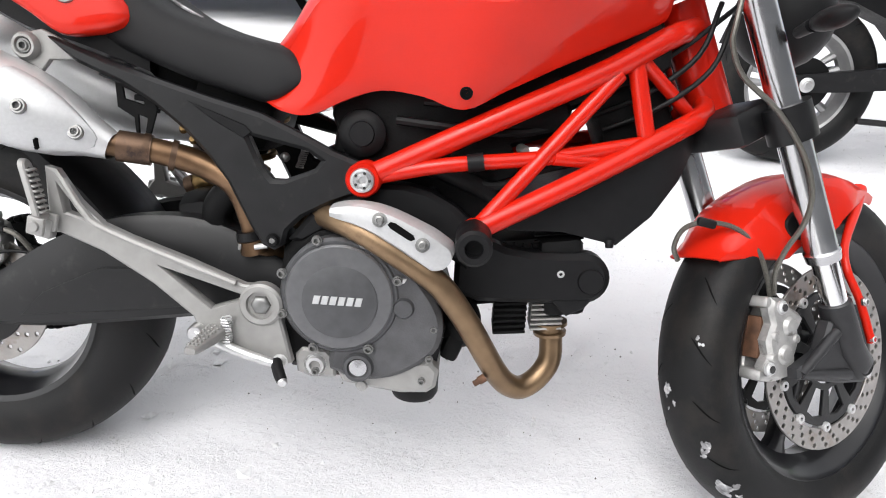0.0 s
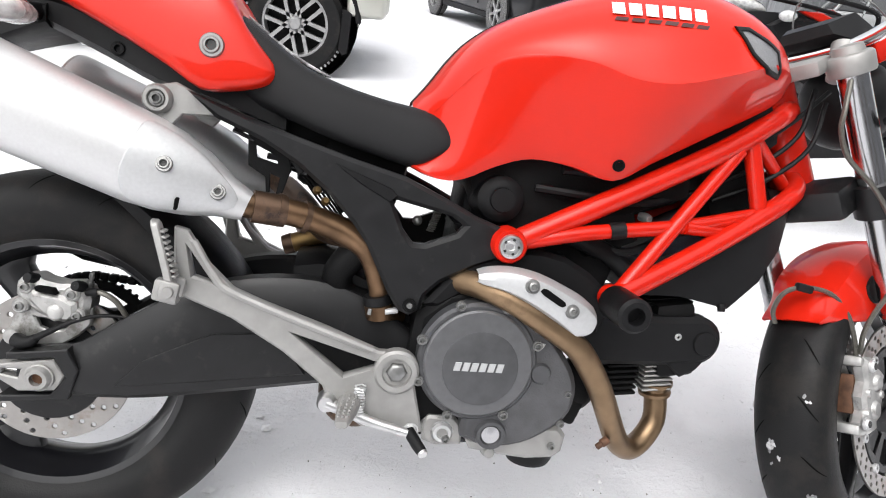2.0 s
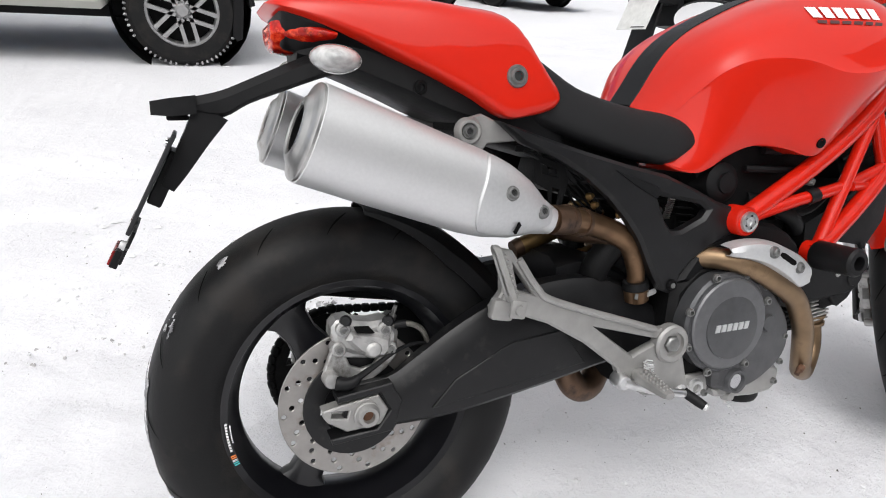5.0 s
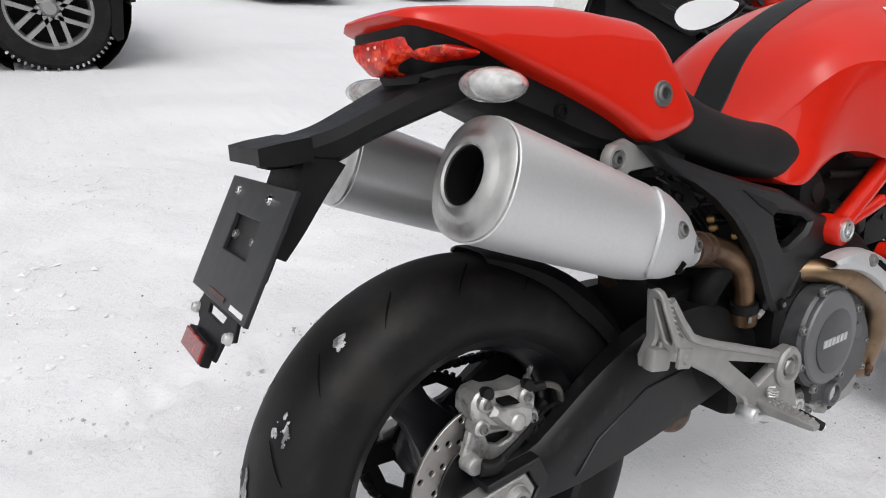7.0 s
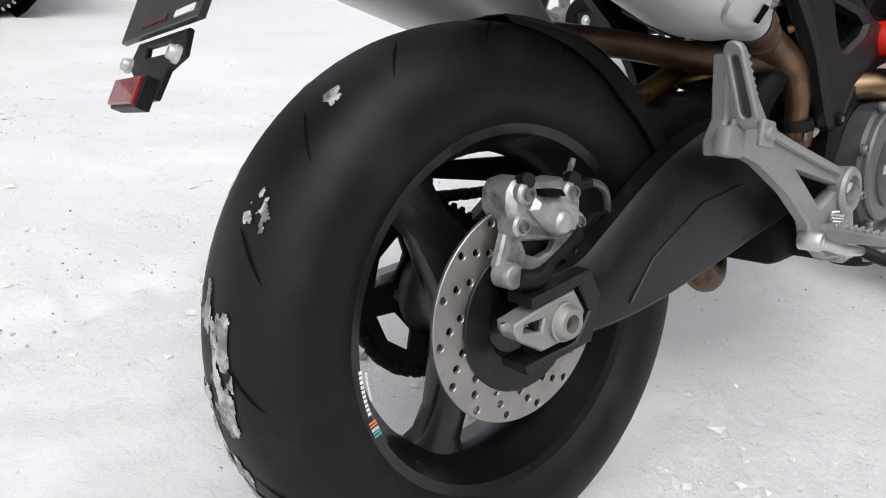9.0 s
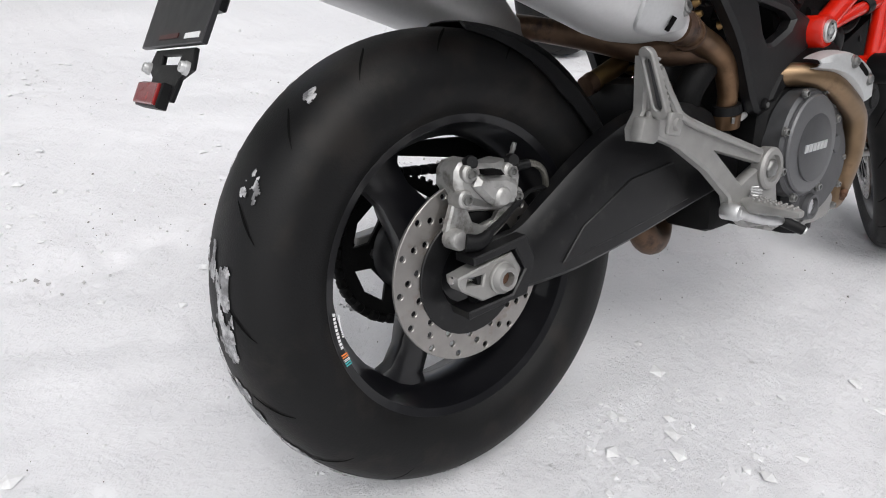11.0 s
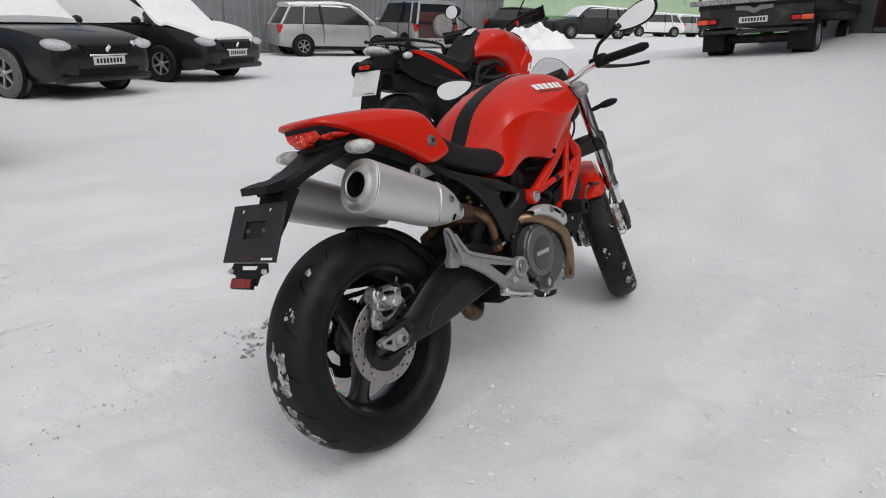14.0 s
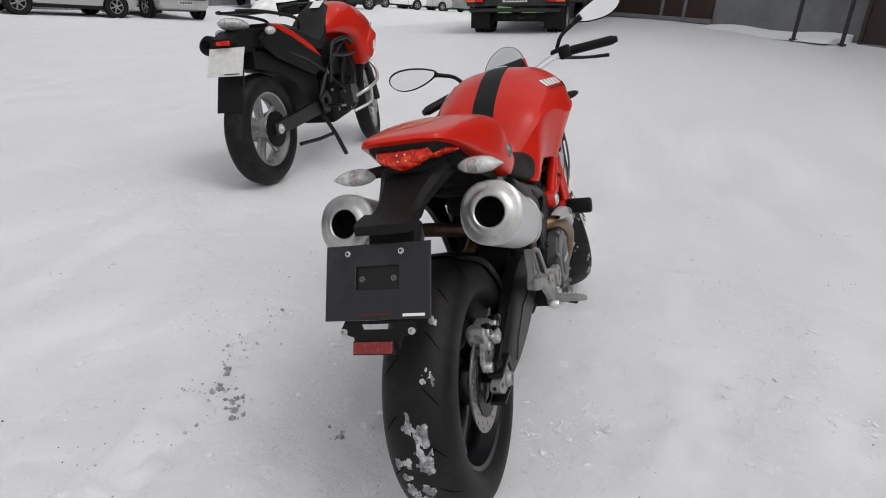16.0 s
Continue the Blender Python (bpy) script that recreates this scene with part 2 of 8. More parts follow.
def slab(outline, y0, y1, holes=(), ch=0.003, place=None):
    return add_slab(bmesh.new(), outline, y0, y1, holes, ch, place)


def add_box(bm, centre, size, turn=(0, 0, 0), bevel=0.0, seg=2):
    b = bmesh.new()
    bmesh.ops.create_cube(b, size=1.0)
    bmesh.ops.scale(b, vec=size, verts=b.verts)
    if bevel:
        bmesh.ops.bevel(b, geom=b.edges[:], offset=bevel, segments=seg, affect="EDGES", profile=0.5)
    bmesh.ops.transform(b, matrix=pose(*centre, *turn), verts=b.verts)
    return merge(bm, b)


def merge(bm, other):
    made = {v: bm.verts.new(v.co) for v in other.verts}
    for f in other.faces:
        bm.faces.new([made[v] for v in f.verts])
    other.free()
    return bm


def box(centre, size, turn=(0, 0, 0), bevel=0.0, seg=2):
    return add_box(bmesh.new(), centre, size, turn, bevel, seg)


def ellipsoid(centre, radii, turn=(0, 0, 0), n=20):
    b = bmesh.new()
    bmesh.ops.create_uvsphere(b, u_segments=n, v_segments=n // 2 + 2, radius=1.0)
    bmesh.ops.scale(b, vec=radii, verts=b.verts)
    bmesh.ops.transform(b, matrix=pose(*centre, *turn), verts=b.verts)
    return b


def part(name, bm, material, parent=None, label="", turn=None, sharp=38, m=None):
    """One mesh object under a thing or a part."""
    if turn is not None:
        bmesh.ops.transform(bm, matrix=turn, verts=bm.verts)
    bmesh.ops.recalc_face_normals(bm, faces=bm.faces[:])
    me = bpy.data.meshes.new(name)
    bm.to_mesh(me)
    bm.free()
    for p in me.polygons:
        p.use_smooth = True
    me.set_sharp_from_angle(angle=radians(sharp))
    for mat in (material if isinstance(material, (list, tuple)) else [material]):
        me.materials.append(mat)
    ob = new(name, me)
    if parent is not None:
        ob.parent = parent
    if m is not None:
        ob.matrix_basis = m
    return tagged(ob, label)


def thing(name, m, label, category, group="", kind=""):
    ob = new(name)
    ob.empty_display_size = 0.1
    ob.matrix_basis = m
    return tagged(ob, label, category, group, kind)


def bolt(c, r=0.008, h=0.006, axis=(0, -1, 0)):
    """A flanged bolt head with a socket, facing along its axis."""
    return lathe([(0, -h * 0.1), (r * 0.45, -h * 0.1), (r * 0.5, h), (r * 0.72, h), (r * 0.8, h * 0.8), (r * 0.82, h * 0.3), (r, h * 0.3), (r, -0.002)], c, axis, 12)


def big_bolt(c, r, axis, parent, name="bolt"):
    """A flanged bolt with a hex socket, its shade painted dark, standing proud."""
    b = part(name, lathe([(r * 0.42, 0.001), (r * 0.45, 0.005), (r * 0.62, 0.005), (r * 0.68, 0.0035), (r * 0.70, 0.002), (r * 0.92, 0.002), (r, 0.0), (r, -0.006)], c, axis, 24), BOLT_STEEL, parent)
    part("socket", lathe([(0, 0.0012), (r * 0.43, 0.0012), (r * 0.43, -0.002)], c, axis, 6), SOCKET_SHADE, b)
    return b


# ---- ground: packed snow ----
def rise(x, y):
    """The yard climbs gently away from the bikes, more on the garage side."""
    far = 0.45 * min(1.0, max(0.0, (x - 17.0) / 12.0))
    return max(far, max(0.0, 0.83 - 0.085 * max(y, -12.0)) * min(1.7, max(0.0, (x - 4.0) / 9.0)))


def snow_material():
    m = bpy.data.materials.new("packed_snow")
    m.use_nodes = True
    n, l = m.node_tree.nodes, m.node_tree.links
    b = n["Principled BSDF"]
    co = n.new("ShaderNodeTexCoord")

    def tex(scale, detail=8, rough=0.6):
        t = n.new("ShaderNodeTexNoise")
        t.inputs["Scale"].default_value, t.inputs["Detail"].default_value, t.inputs["Roughness"].default_value = scale, detail, rough
        l.new(co.outputs["Object"], t.inputs["Vector"])
        return t.outputs["Fac"]

    def span(src, a, z, lo, hi):
        r = n.new("ShaderNodeMapRange")
        for k, v in zip(("From Min", "From Max", "To Min", "To Max"), (a, z, lo, hi)):
            r.inputs[k].default_value = v
        l.new(src, r.inputs["Value"])
        return r.outputs[0]

    def blend(fac, a, c):
        x = n.new("ShaderNodeMix")
        x.data_type = "RGBA"
        l.new(fac, x.inputs["Factor"])
        if isinstance(a, tuple):
            x.inputs["A"].default_value = a
        else:
            l.new(a, x.inputs["A"])
        x.inputs["B"].default_value = c
        return x.outputs["Result"]

    def times(p, q):
        x = n.new("ShaderNodeMath")
        x.operation = "MULTIPLY"
        l.new(p, x.inputs[0])
        l.new(q, x.inputs[1])
        return x.outputs[0]

    # trodden streaks: zones drawn out along the wheel tracks
    mp = n.new("ShaderNodeMapping")
    mp.inputs["Rotation"].default_value, mp.inputs["Scale"].default_value = (0, 0, radians(-8)), (0.55, 1.5, 1.0)
    l.new(co.outputs["Object"], mp.inputs["Vector"])

    def streak(scale, detail, rough):
        t = n.new("ShaderNodeTexNoise")
        t.inputs["Scale"].default_value, t.inputs["Detail"].default_value, t.inputs["Roughness"].default_value = scale, detail, rough
        l.new(mp.outputs[0], t.inputs["Vector"])
        return t.outputs["Fac"]

    def plus(p, q):
        x = n.new("ShaderNodeMath")
        x.operation = "ADD"
        l.new(p, x.inputs[0])
        l.new(q, x.inputs[1])
        return x.outputs[0]

    zone = span(streak(1.7, 8, 0.72), 0.42, 0.62, 0.1, 1.0)
    flakes = times(span(tex(21.0, 8, 0.68), 0.48, 0.60, 0, 1.0), zone)
    chips = times(span(tex(62.0, 6, 0.7), 0.47, 0.60, 0, 1.0), zone)
    broad = span(tex(0.7, 5), 0.35, 0.7, 0, 1)
    dirt = times(span(tex(3.4, 12, 0.8), 0.50, 0.66, 0, 0.14), span(streak(1.3, 6, 0.7), 0.44, 0.6, 0.1, 1.0))
    specks = times(span(tex(34.0, 9, 0.85), 0.58, 0.63, 0, 0.5), zone)
    thaw = times(span(tex(16.0, 12, 0.85), 0.60, 0.65, 0, 0.4), span(streak(1.1, 6, 0.7), 0.48, 0.60, 0.0, 1.0))
    col = blend(broad, (0.740, 0.737, 0.757, 1), (0.722, 0.720, 0.743, 1))
    col = blend(dirt, col, (0.56, 0.557, 0.575, 1))
    col = blend(thaw, col, (0.38, 0.372, 0.37, 1))
    col = blend(specks, col, (0.30, 0.29, 0.285, 1))
    l.new(col, b.inputs["Base Color"])
    b.inputs["Roughness"].default_value = 0.6
    b.inputs["Specular IOR Level"].default_value = 0.3
    soft = span(tex(9, 6, 0.6), 0, 1, 0, 0.22)
    bp = n.new("ShaderNodeBump")
    bp.inputs["Strength"].default_value, bp.inputs["Distance"].default_value = 0.5, 0.010
    l.new(plus(plus(span(flakes, 0, 1, 0, 0.7), span(chips, 0, 1, 0, 0.75)), soft), bp.inputs["Height"])
    l.new(bp.outputs[0], b.inputs["Normal"])
    return m


SNOW = snow_material()


TRACK = ((0.75, 0.95), (0.42, 0.93), (0.12, 0.86), (-0.30, 0.80), (-0.75, 0.76), (-1.2, 0.78))


def snow_height(x, y):
    d = math.hypot(x, y)
    fade = 1.0 if d < 30 else max(0.0, 1 - (d - 30) / 60)
    p = Vector((x, y, 0))
    z = 0.006 * noise.fractal(p * 2.2, 1.0, 2.0, 3) + 0.006 * noise.fractal(p * 11 + Vector((3, 1, 0)), 0.8, 2.0, 4)
    z -= 0.010 * max(0.0, noise.noise(p * 1.5 + Vector((9, 4, 2))) - 0.25) * 2
    z += 0.008 * max(0.0, noise.noise(p * 24 + Vector((5, 5, 1))) - 0.3)
    if d > 2.5:
        z += 0.012 * min(1, (d - 2.5) / 6) * noise.fractal(p * 0.55, 1.0, 2.0, 3)
    # faint wheel ruts past the bikes
    for c, w in ((-0.75, 0.16), (-2.2, 0.18), (3.6, 0.2)):
        rut = y - c - 0.10 * x - 0.12 * math.sin(0.8 * x)
        z -= 0.008 * math.exp(-(rut / w) ** 2) * (0.6 + 0.8 * noise.noise(Vector((x * 6, y * 6, 7))))
    # a lumpy trodden track beside the bike
    if -1.4 < x < 1.0 and 0.5 < y < 1.25:
        off = min(abs(y - (y0 + (y1 - y0) * (x - x0) / (x1 - x0))) for (x0, y0), (x1, y1) in zip(TRACK, TRACK[1:]) if min(x0, x1) <= x <= max(x0, x1)) if -1.2 < x < 0.75 else 1.0
        z += math.exp(-(off / 0.09) ** 2) * (0.020 * noise.noise(p * 22) - 0.006)
    # snow pressed up round the tyres
    for cx, cy in ((0.0, 0.0), (1.42, -0.03)):
        z += 0.011 * math.exp(-(((x - cx) / 0.15) ** 2 + ((y - cy) / 0.10) ** 2))
    return z * fade - 0.004 + rise(x, y)


def make_ground():
    """One sheet, fine near the bike, coarse out to the horizon."""
    def steps(near0, near1, fine, far):
        a = [near0 + i * fine for i in range(int(round((near1 - near0) / fine)) + 1)]
        s, v, right = fine, near1, []
        while v < far:
            s *= 1.18
            v += s
            right.append(v)
        s, v, left = fine, near0, []
        while v > -far:
            s *= 1.18
            v -= s
            left.append(v)
        return left[::-1] + a + right
    xs, ys = steps(-1.4, 2.2, 0.022, 600), steps(-1.2, 2.4, 0.022, 600)
    verts, faces = [], []
    for y in ys:
        for x in xs:
            verts.append((x, y, snow_height(x, y)))
    nx = len(xs)
    for j in range(len(ys) - 1):
        for i in range(nx - 1):
            k = j * nx + i
            faces.append((k, k + 1, k + nx + 1, k + nx))
    me = bpy.data.meshes.new("ground")
    me.from_pydata(verts, [], faces)
    for p in me.polygons:
        p.use_smooth = True
    me.materials.append(SNOW)
    return tagged(new("ground", me), "packed trampled snow with dirty specks and tracks", "snow ground", kind="structure")


make_ground()


def scatter(name, count, seed, low, high, mat, label, category, zone, line=None, spread=1.0, flat=1.0):
    """Loose bits lying on the snow, clustered by a noise."""
    rng = random.Random(seed)
    verts, faces, made = [], [], 0
    base = [Vector(v) for v in ((1, 0, 0), (-1, 0, 0), (0, 1, 0), (0, -1, 0), (0, 0, 1), (0, 0, -1))]
    tri = ((0, 2, 4), (2, 1, 4), (1, 3, 4), (3, 0, 4), (2, 0, 5), (1, 2, 5), (3, 1, 5), (0, 3, 5))
    while made < count:
        x, y = rng.uniform(-1.6, 3.2), rng.uniform(-1.6, 3.0)
        if line:
            k = rng.randrange(len(line) - 1)
            (x0, y0), (x1, y1), f = line[k], line[k + 1], rng.random()
            x, y = x0 + (x1 - x0) * f + rng.gauss(0, 0.03 * spread), y0 + (y1 - y0) * f + rng.gauss(0, 0.06 * spread)
        if noise.fractal(Vector((x * zone, y * zone, seed)), 0.8, 2.0, 4) < rng.uniform(0.0, 0.5):
            continue
        r = low * (high / low) ** (rng.random() ** 2.2)
        c, k = Vector((x, y, snow_height(x, y) + 0.15 * r)), len(verts)
        turn = Euler((rng.uniform(0, 6), rng.uniform(0, 6), rng.uniform(0, 6))).to_matrix()
        verts += [c + Vector((1, 1, flat)) * (turn @ (v * r * rng.uniform(0.55, 1.25))) for v in base]
        faces += [tuple(k + i for i in f) for f in tri]
        made += 1
    me = bpy.data.meshes.new(name)
    me.from_pydata([tuple(v) for v in verts], [], faces)
    me.materials.append(mat)
    return tagged(new(name, me), label, category, kind="stuff")


CRUMB = material("snow_crumb", (0.74, 0.74, 0.75), 0.7, vary=0.12, scale=60)
GRIT = material("dark_grit", (0.11, 0.10, 0.095), 0.8, vary=0.4, scale=40)
scatter("snow_crumbs", 3000, 5, 0.0016, 0.0065, CRUMB, "loose crumbs of trampled snow", "snow crumbs", 1.6)
scatter("snow_flakes", 2200, 17, 0.004, 0.019, CRUMB, "flat broken flakes of trodden snow", "snow flakes", 1.5, flat=0.3)
scatter("grit", 1500, 11, 0.0010, 0.0036, GRIT, "dark grit scattered on the snow", "grit", 2.3)
scatter("track_dirt", 260, 23, 0.0015, 0.009, material("dirty_ice", (0.42, 0.415, 0.41), 0.5, vary=0.4, scale=30), "dirty lumps pressed along a wheel track", "dirty snow", 6.0, TRACK)
DARK_ICE = material("grey_thawed_ice", (0.30, 0.30, 0.305), 0.4, vary=0.5, scale=40)
for k, (x, y) in enumerate(((0.130, 0.845), (0.100, 0.765), (0.035, 0.735), (0.225, 0.885), (0.062, 0.412))):
    scatter("dirty_ice", 30 - 5 * k, 30 + k, 0.004, 0.014, DARK_ICE, "grey lumps of dirty ice in the track", "dirty ice", 40.0, ((x - 0.02, y - 0.01), (x + 0.02, y + 0.01)), 0.3)


# ---- the red motorcycle ----
LEAN_BIKE = pose(0, 0, 0, -14.5, 0, 0)
bike = thing("motorcycle", LEAN_BIKE, "red naked motorcycle with trellis frame leaning on packed snow", "motorcycle")
BARS = Matrix.Translation((1.412, -0.028, 0.287)) @ Matrix.Rotation(radians(27), 4, Vector((-math.sin(radians(24)), 0, math.cos(radians(24))))) @ Matrix.Translation((-1.398, 0, -0.30))
STEER = Matrix.Translation((1.397, -0.031, 0.294)) @ Matrix.Rotation(radians(31.4), 4, Vector((-math.sin(radians(24)), 0, math.cos(radians(24))))) @ Matrix.Translation((-1.398, 0, -0.30))


def ring_holes(r, count, size, phase=0.0, n=6):
    out = []
    for i in range(count):
        a = 2 * math.pi * (i + phase) / count
        c = (r * math.cos(a), r * math.sin(a))
        out.append([(c[0] + size * math.cos(2 * math.pi * j / n), c[1] + size * math.sin(2 * math.pi * j / n)) for j in range(n)])
    return out


def circle(r, n=48, c=(0, 0)):
    return [(c[0] + r * math.cos(2 * math.pi * j / n), c[1] + r * math.sin(2 * math.pi * j / n)) for j in range(n)]


def at_wheel(c):
    return lambda a, y, b: Vector((c[0] + a, c[1] + y, c[2] + b))


def tyre_mesh(c, radius, half, bead):
    """A rounded tyre with a crown, shoulders and side walls."""
    prof = []
    for i in range(25):
        a = math.pi * (-0.5 + i / 24) * 1.12
        y = half * math.sin(a)
        drop = 1 - math.cos(min(abs(a), math.pi / 2))
        rr = radius - (radius - bead - 0.035) * 0.82 * drop ** 1.25
        if abs(a) > math.pi / 2:
            rr -= 0.022 * (abs(a) - math.pi / 2) / 0.19
        prof.append((rr, y))
    prof += [(bead + 0.012, half * 0.86), (bead - 0.002, half * 0.72), (bead - 0.002, -half * 0.72), (bead + 0.012, -half * 0.86)]
    return lathe(prof, c, (0, 1, 0), 96, closed=True)


def groove_mesh(c, radius, half, bead, count, phase):
    """Slanted tread grooves: strips with painted-in shade, laid a hair above the crown on both shoulders."""
    made = []
    def crown(y):
        a = math.asin(max(-1, min(1, y / half)))
        return radius - (radius - bead - 0.035) * 0.82 * (1 - math.cos(a)) ** 1.25
    for side in (-1, 1):
        for i in range(count):
            base = 2 * math.pi * (i + (0.5 if side > 0 else 0) + phase) / count
            rows = []
            for j in range(9):
                f = j / 8
                y = side * half * (0.42 + 0.44 * f + 0.10 * math.sin(7.0 * i))
                ang = base + 0.13 * f ** 1.2
                w = 0.0024 * math.sin(math.pi * (0.12 + 0.8 * f)) / radius
                rr = crown(y) + 0.0009
                rows.append([Vector((c[0] + rr * math.cos(ang + s * w), c[1] + y, c[2] + rr * math.sin(ang + s * w))) for s in (-1, 1)])
            made.append(loft(rows, closed=False, caps=False))
    return made


def rim_mesh(c, bead, open_r, half):
    """The cast rim ring with lips and a drop centre."""
    prof = [(bead + 0.004, -half), (bead + 0.012, -half + 0.003), (bead + 0.010, -half + 0.010), (bead - 0.008, -half + 0.016), (open_r + 0.020, -half * 0.35),
            (open_r + 0.020, half * 0.35), (bead - 0.008, half - 0.016), (bead + 0.010, half - 0.010), (bead + 0.012, half - 0.003), (bead + 0.004, half),
            (bead - 0.006, half - 0.004), (open_r + 0.008, half * 0.42), (open_r, half * 0.25), (open_r, -half * 0.25), (open_r + 0.008, -half * 0.42), (bead - 0.006, -half + 0.004)]
    return lathe(prof, c, (0, 1, 0), 72, closed=True)


def spoke_mesh(c, angle, r0, r1, thick, wide=1.2):
    """One cast spoke: wide at the hub, waisted, flaring into the rim."""
    st = [(r0, 0.045, thick), (r0 + 0.3 * (r1 - r0), 0.034, thick * 0.9), (r0 + 0.6 * (r1 - r0), 0.026, thick * 0.72), (r0 + 0.82 * (r1 - r0), 0.03, thick * 0.66), (r0 + 0.94 * (r1 - r0), 0.036, thick * 0.66), (r1, 0.050, thick * 0.7)]
    d, s = Vector((math.cos(angle), 0, math.sin(angle))), Vector((-math.sin(angle), 0, math.cos(angle)))
    rings = []
    for r, w, h in st:
        p = Vector(c) + d * r
        w *= wide / (2 if r < r1 * 0.9 else 1.6)
        rings.append([p + s * (w * math.cos(a) * 1.05) + Vector((0, h * math.copysign(abs(math.sin(a)) ** 0.6, math.sin(a)), 0)) for a in [2 * math.pi * k / 14 for k in range(14)]])
    return loft(rings)


def disc_mesh(c, r_out, r_in, thick, rows, count):
    holes = [circle(r_in, 40)]
    for k in range(rows):
        r = r_in + (r_out - r_in) * (0.2 + 0.6 * k / (rows - 1))
        holes += ring_holes(r, count, 0.0043, phase=k * 0.30, n=8)
    return slab(circle(r_out, 72), c[1] - thick / 2, c[1] + thick / 2, holes, ch=0.0008, place=lambda a, y, b: Vector((c[0] + a, y, c[2] + b)))


# rear wheel
RC = (-0.002, 0.0, 0.310)
REAR = (0.306, 0.079, 0.198)  # tyre radius, half-width, bead radius
rear_wheel = part("rear_wheel", rim_mesh(RC, 0.198, 0.172, 0.062), RIM_BLACK, bike, "black three-spoke cast rear wheel")
part("tyre", tyre_mesh(RC, *REAR), RUBBER, rear_wheel, "black rear tyre with snow packed in its tread")
for g in groove_mesh(RC, *REAR, 17, 0.2):
    part("tread_groove", g, GROOVE_SHADE, rear_wheel)
for i in range(3):
    part("spoke", spoke_mesh(RC, radians(122.5 + 120 * i), 0.045, 0.180, 0.028, 1.95), RIM_BLACK, rear_wheel)
part("hub", lathe([(0.0, -0.062), (0.042, -0.062), (0.052, -0.05), (0.056, 0), (0.052, 0.06), (0.06, 0.075), (0, 0.075)], RC, n=32), RIM_BLACK, rear_wheel)
part("brake_disc", disc_mesh((0, -0.070, 0.313), 0.121, 0.079, 0.005, 3, 15), DISC_STEEL, rear_wheel, "drilled steel rear brake disc")
carrier = bmesh.new()
add_slab(carrier, circle(0.082, 36), -0.076, -0.068, [circle(0.05, 24)], ch=0.001, place=at_wheel(RC))
part("disc_carrier", carrier, BLACK_MATT, rear_wheel)
teeth = []
for i in range(45):
    a = 2 * math.pi * i / 45
    for da, r in ((-0.045, 0.104), (-0.022, 0.109), (0.022, 0.109), (0.045, 0.104)):
        teeth.append((r * math.cos(a + da), r * math.sin(a + da)))
windows = []
for i in range(5):
    a0 = 2 * math.pi * i / 5
    windows.append([(r * math.cos(a0 + d), r * math.sin(a0 + d)) for r, d in ((0.06, -0.3), (0.085, -0.42), (0.088, 0), (0.085, 0.42), (0.06, 0.3))])
part("sprocket", slab(teeth, 0.088, 0.094, windows, ch=0.001, place=at_wheel(RC)), BLACK_ENGINE, rear_wheel, "black chain sprocket behind the wheel")
for i in range(5):
    a = 2 * math.pi * (i + 0.5) / 5
    part("sprocket_nut", lathe([(0, 0.012), (0.006, 0.012), (0.008, 0.008), (0.008, 0.0), (0.013, -0.001), (0.013, -0.008)], (0.052 * math.cos(a), 0.088, 0.312 + 0.052 * math.sin(a)), (0, -1, 0), 6), BOLT_STEEL, rear_wheel)
# the chain, link by link: round the sprocket and forward to the engine
loop = [Vector((0.52, 0.091, 0.385))] + [Vector((0.112 * math.cos(a), 0.091, RC[2] + 0.112 * math.sin(a))) for a in [radians(78 + 12 * k) for k in range(18)]] + [Vector((0.52, 0.091, 0.325))]
run, links = 0.0, []
for p, q in zip(loop, loop[1:]):
    d = (q - p).length
    while run < d:
        links.append((p.lerp(q, run / d), math.atan2(q.z - p.z, q.x - p.x)))
        run += 0.0158
    run -= d
bm = bmesh.new()
for k, (p, a) in enumerate(links):
    wide = 0.017 if k % 2 else 0.012
    add_box(bm, p, (0.0185, wide, 0.0145), (0, -math.degrees(a), 0), 0.004, 1)
part("chain", bm, BLACK_ENGINE, bike, "black oily drive chain")
# printed marks on the rim: a maker's word as plain shapes
for i, (mat, a0, a1, r0, r1) in enumerate([(WHITE_MARK, 180, 194, 0.1955, 0.1990), (ORANGE_MARK, 195.6, 197.6, 0.1935, 0.2015), (WHITE_MARK, 197.8, 198.9, 0.1935, 0.2015), (TEAL_MARK, 199.1, 201.1, 0.1935, 0.2015), (WHITE_MARK, 181, 190, 0.1905, 0.1925)]):
    count = 2 if a1 - a0 < 3 else 10
    for j in range(count):
        bm = bmesh.new()
        b0 = a0 + (a1 - a0) * j / count
        b1 = b0 + (a1 - a0) / count * (0.72 if count == 10 else 0.6)
        add_loft(bm, [[Vector((r * math.cos(radians(b)), -0.0632, RC[2] + r * math.sin(radians(b)))) for b in (b0, b1)] for r in (r0, r1)], closed=False, caps=False)
        part("rim_mark", bm, mat, rear_wheel)

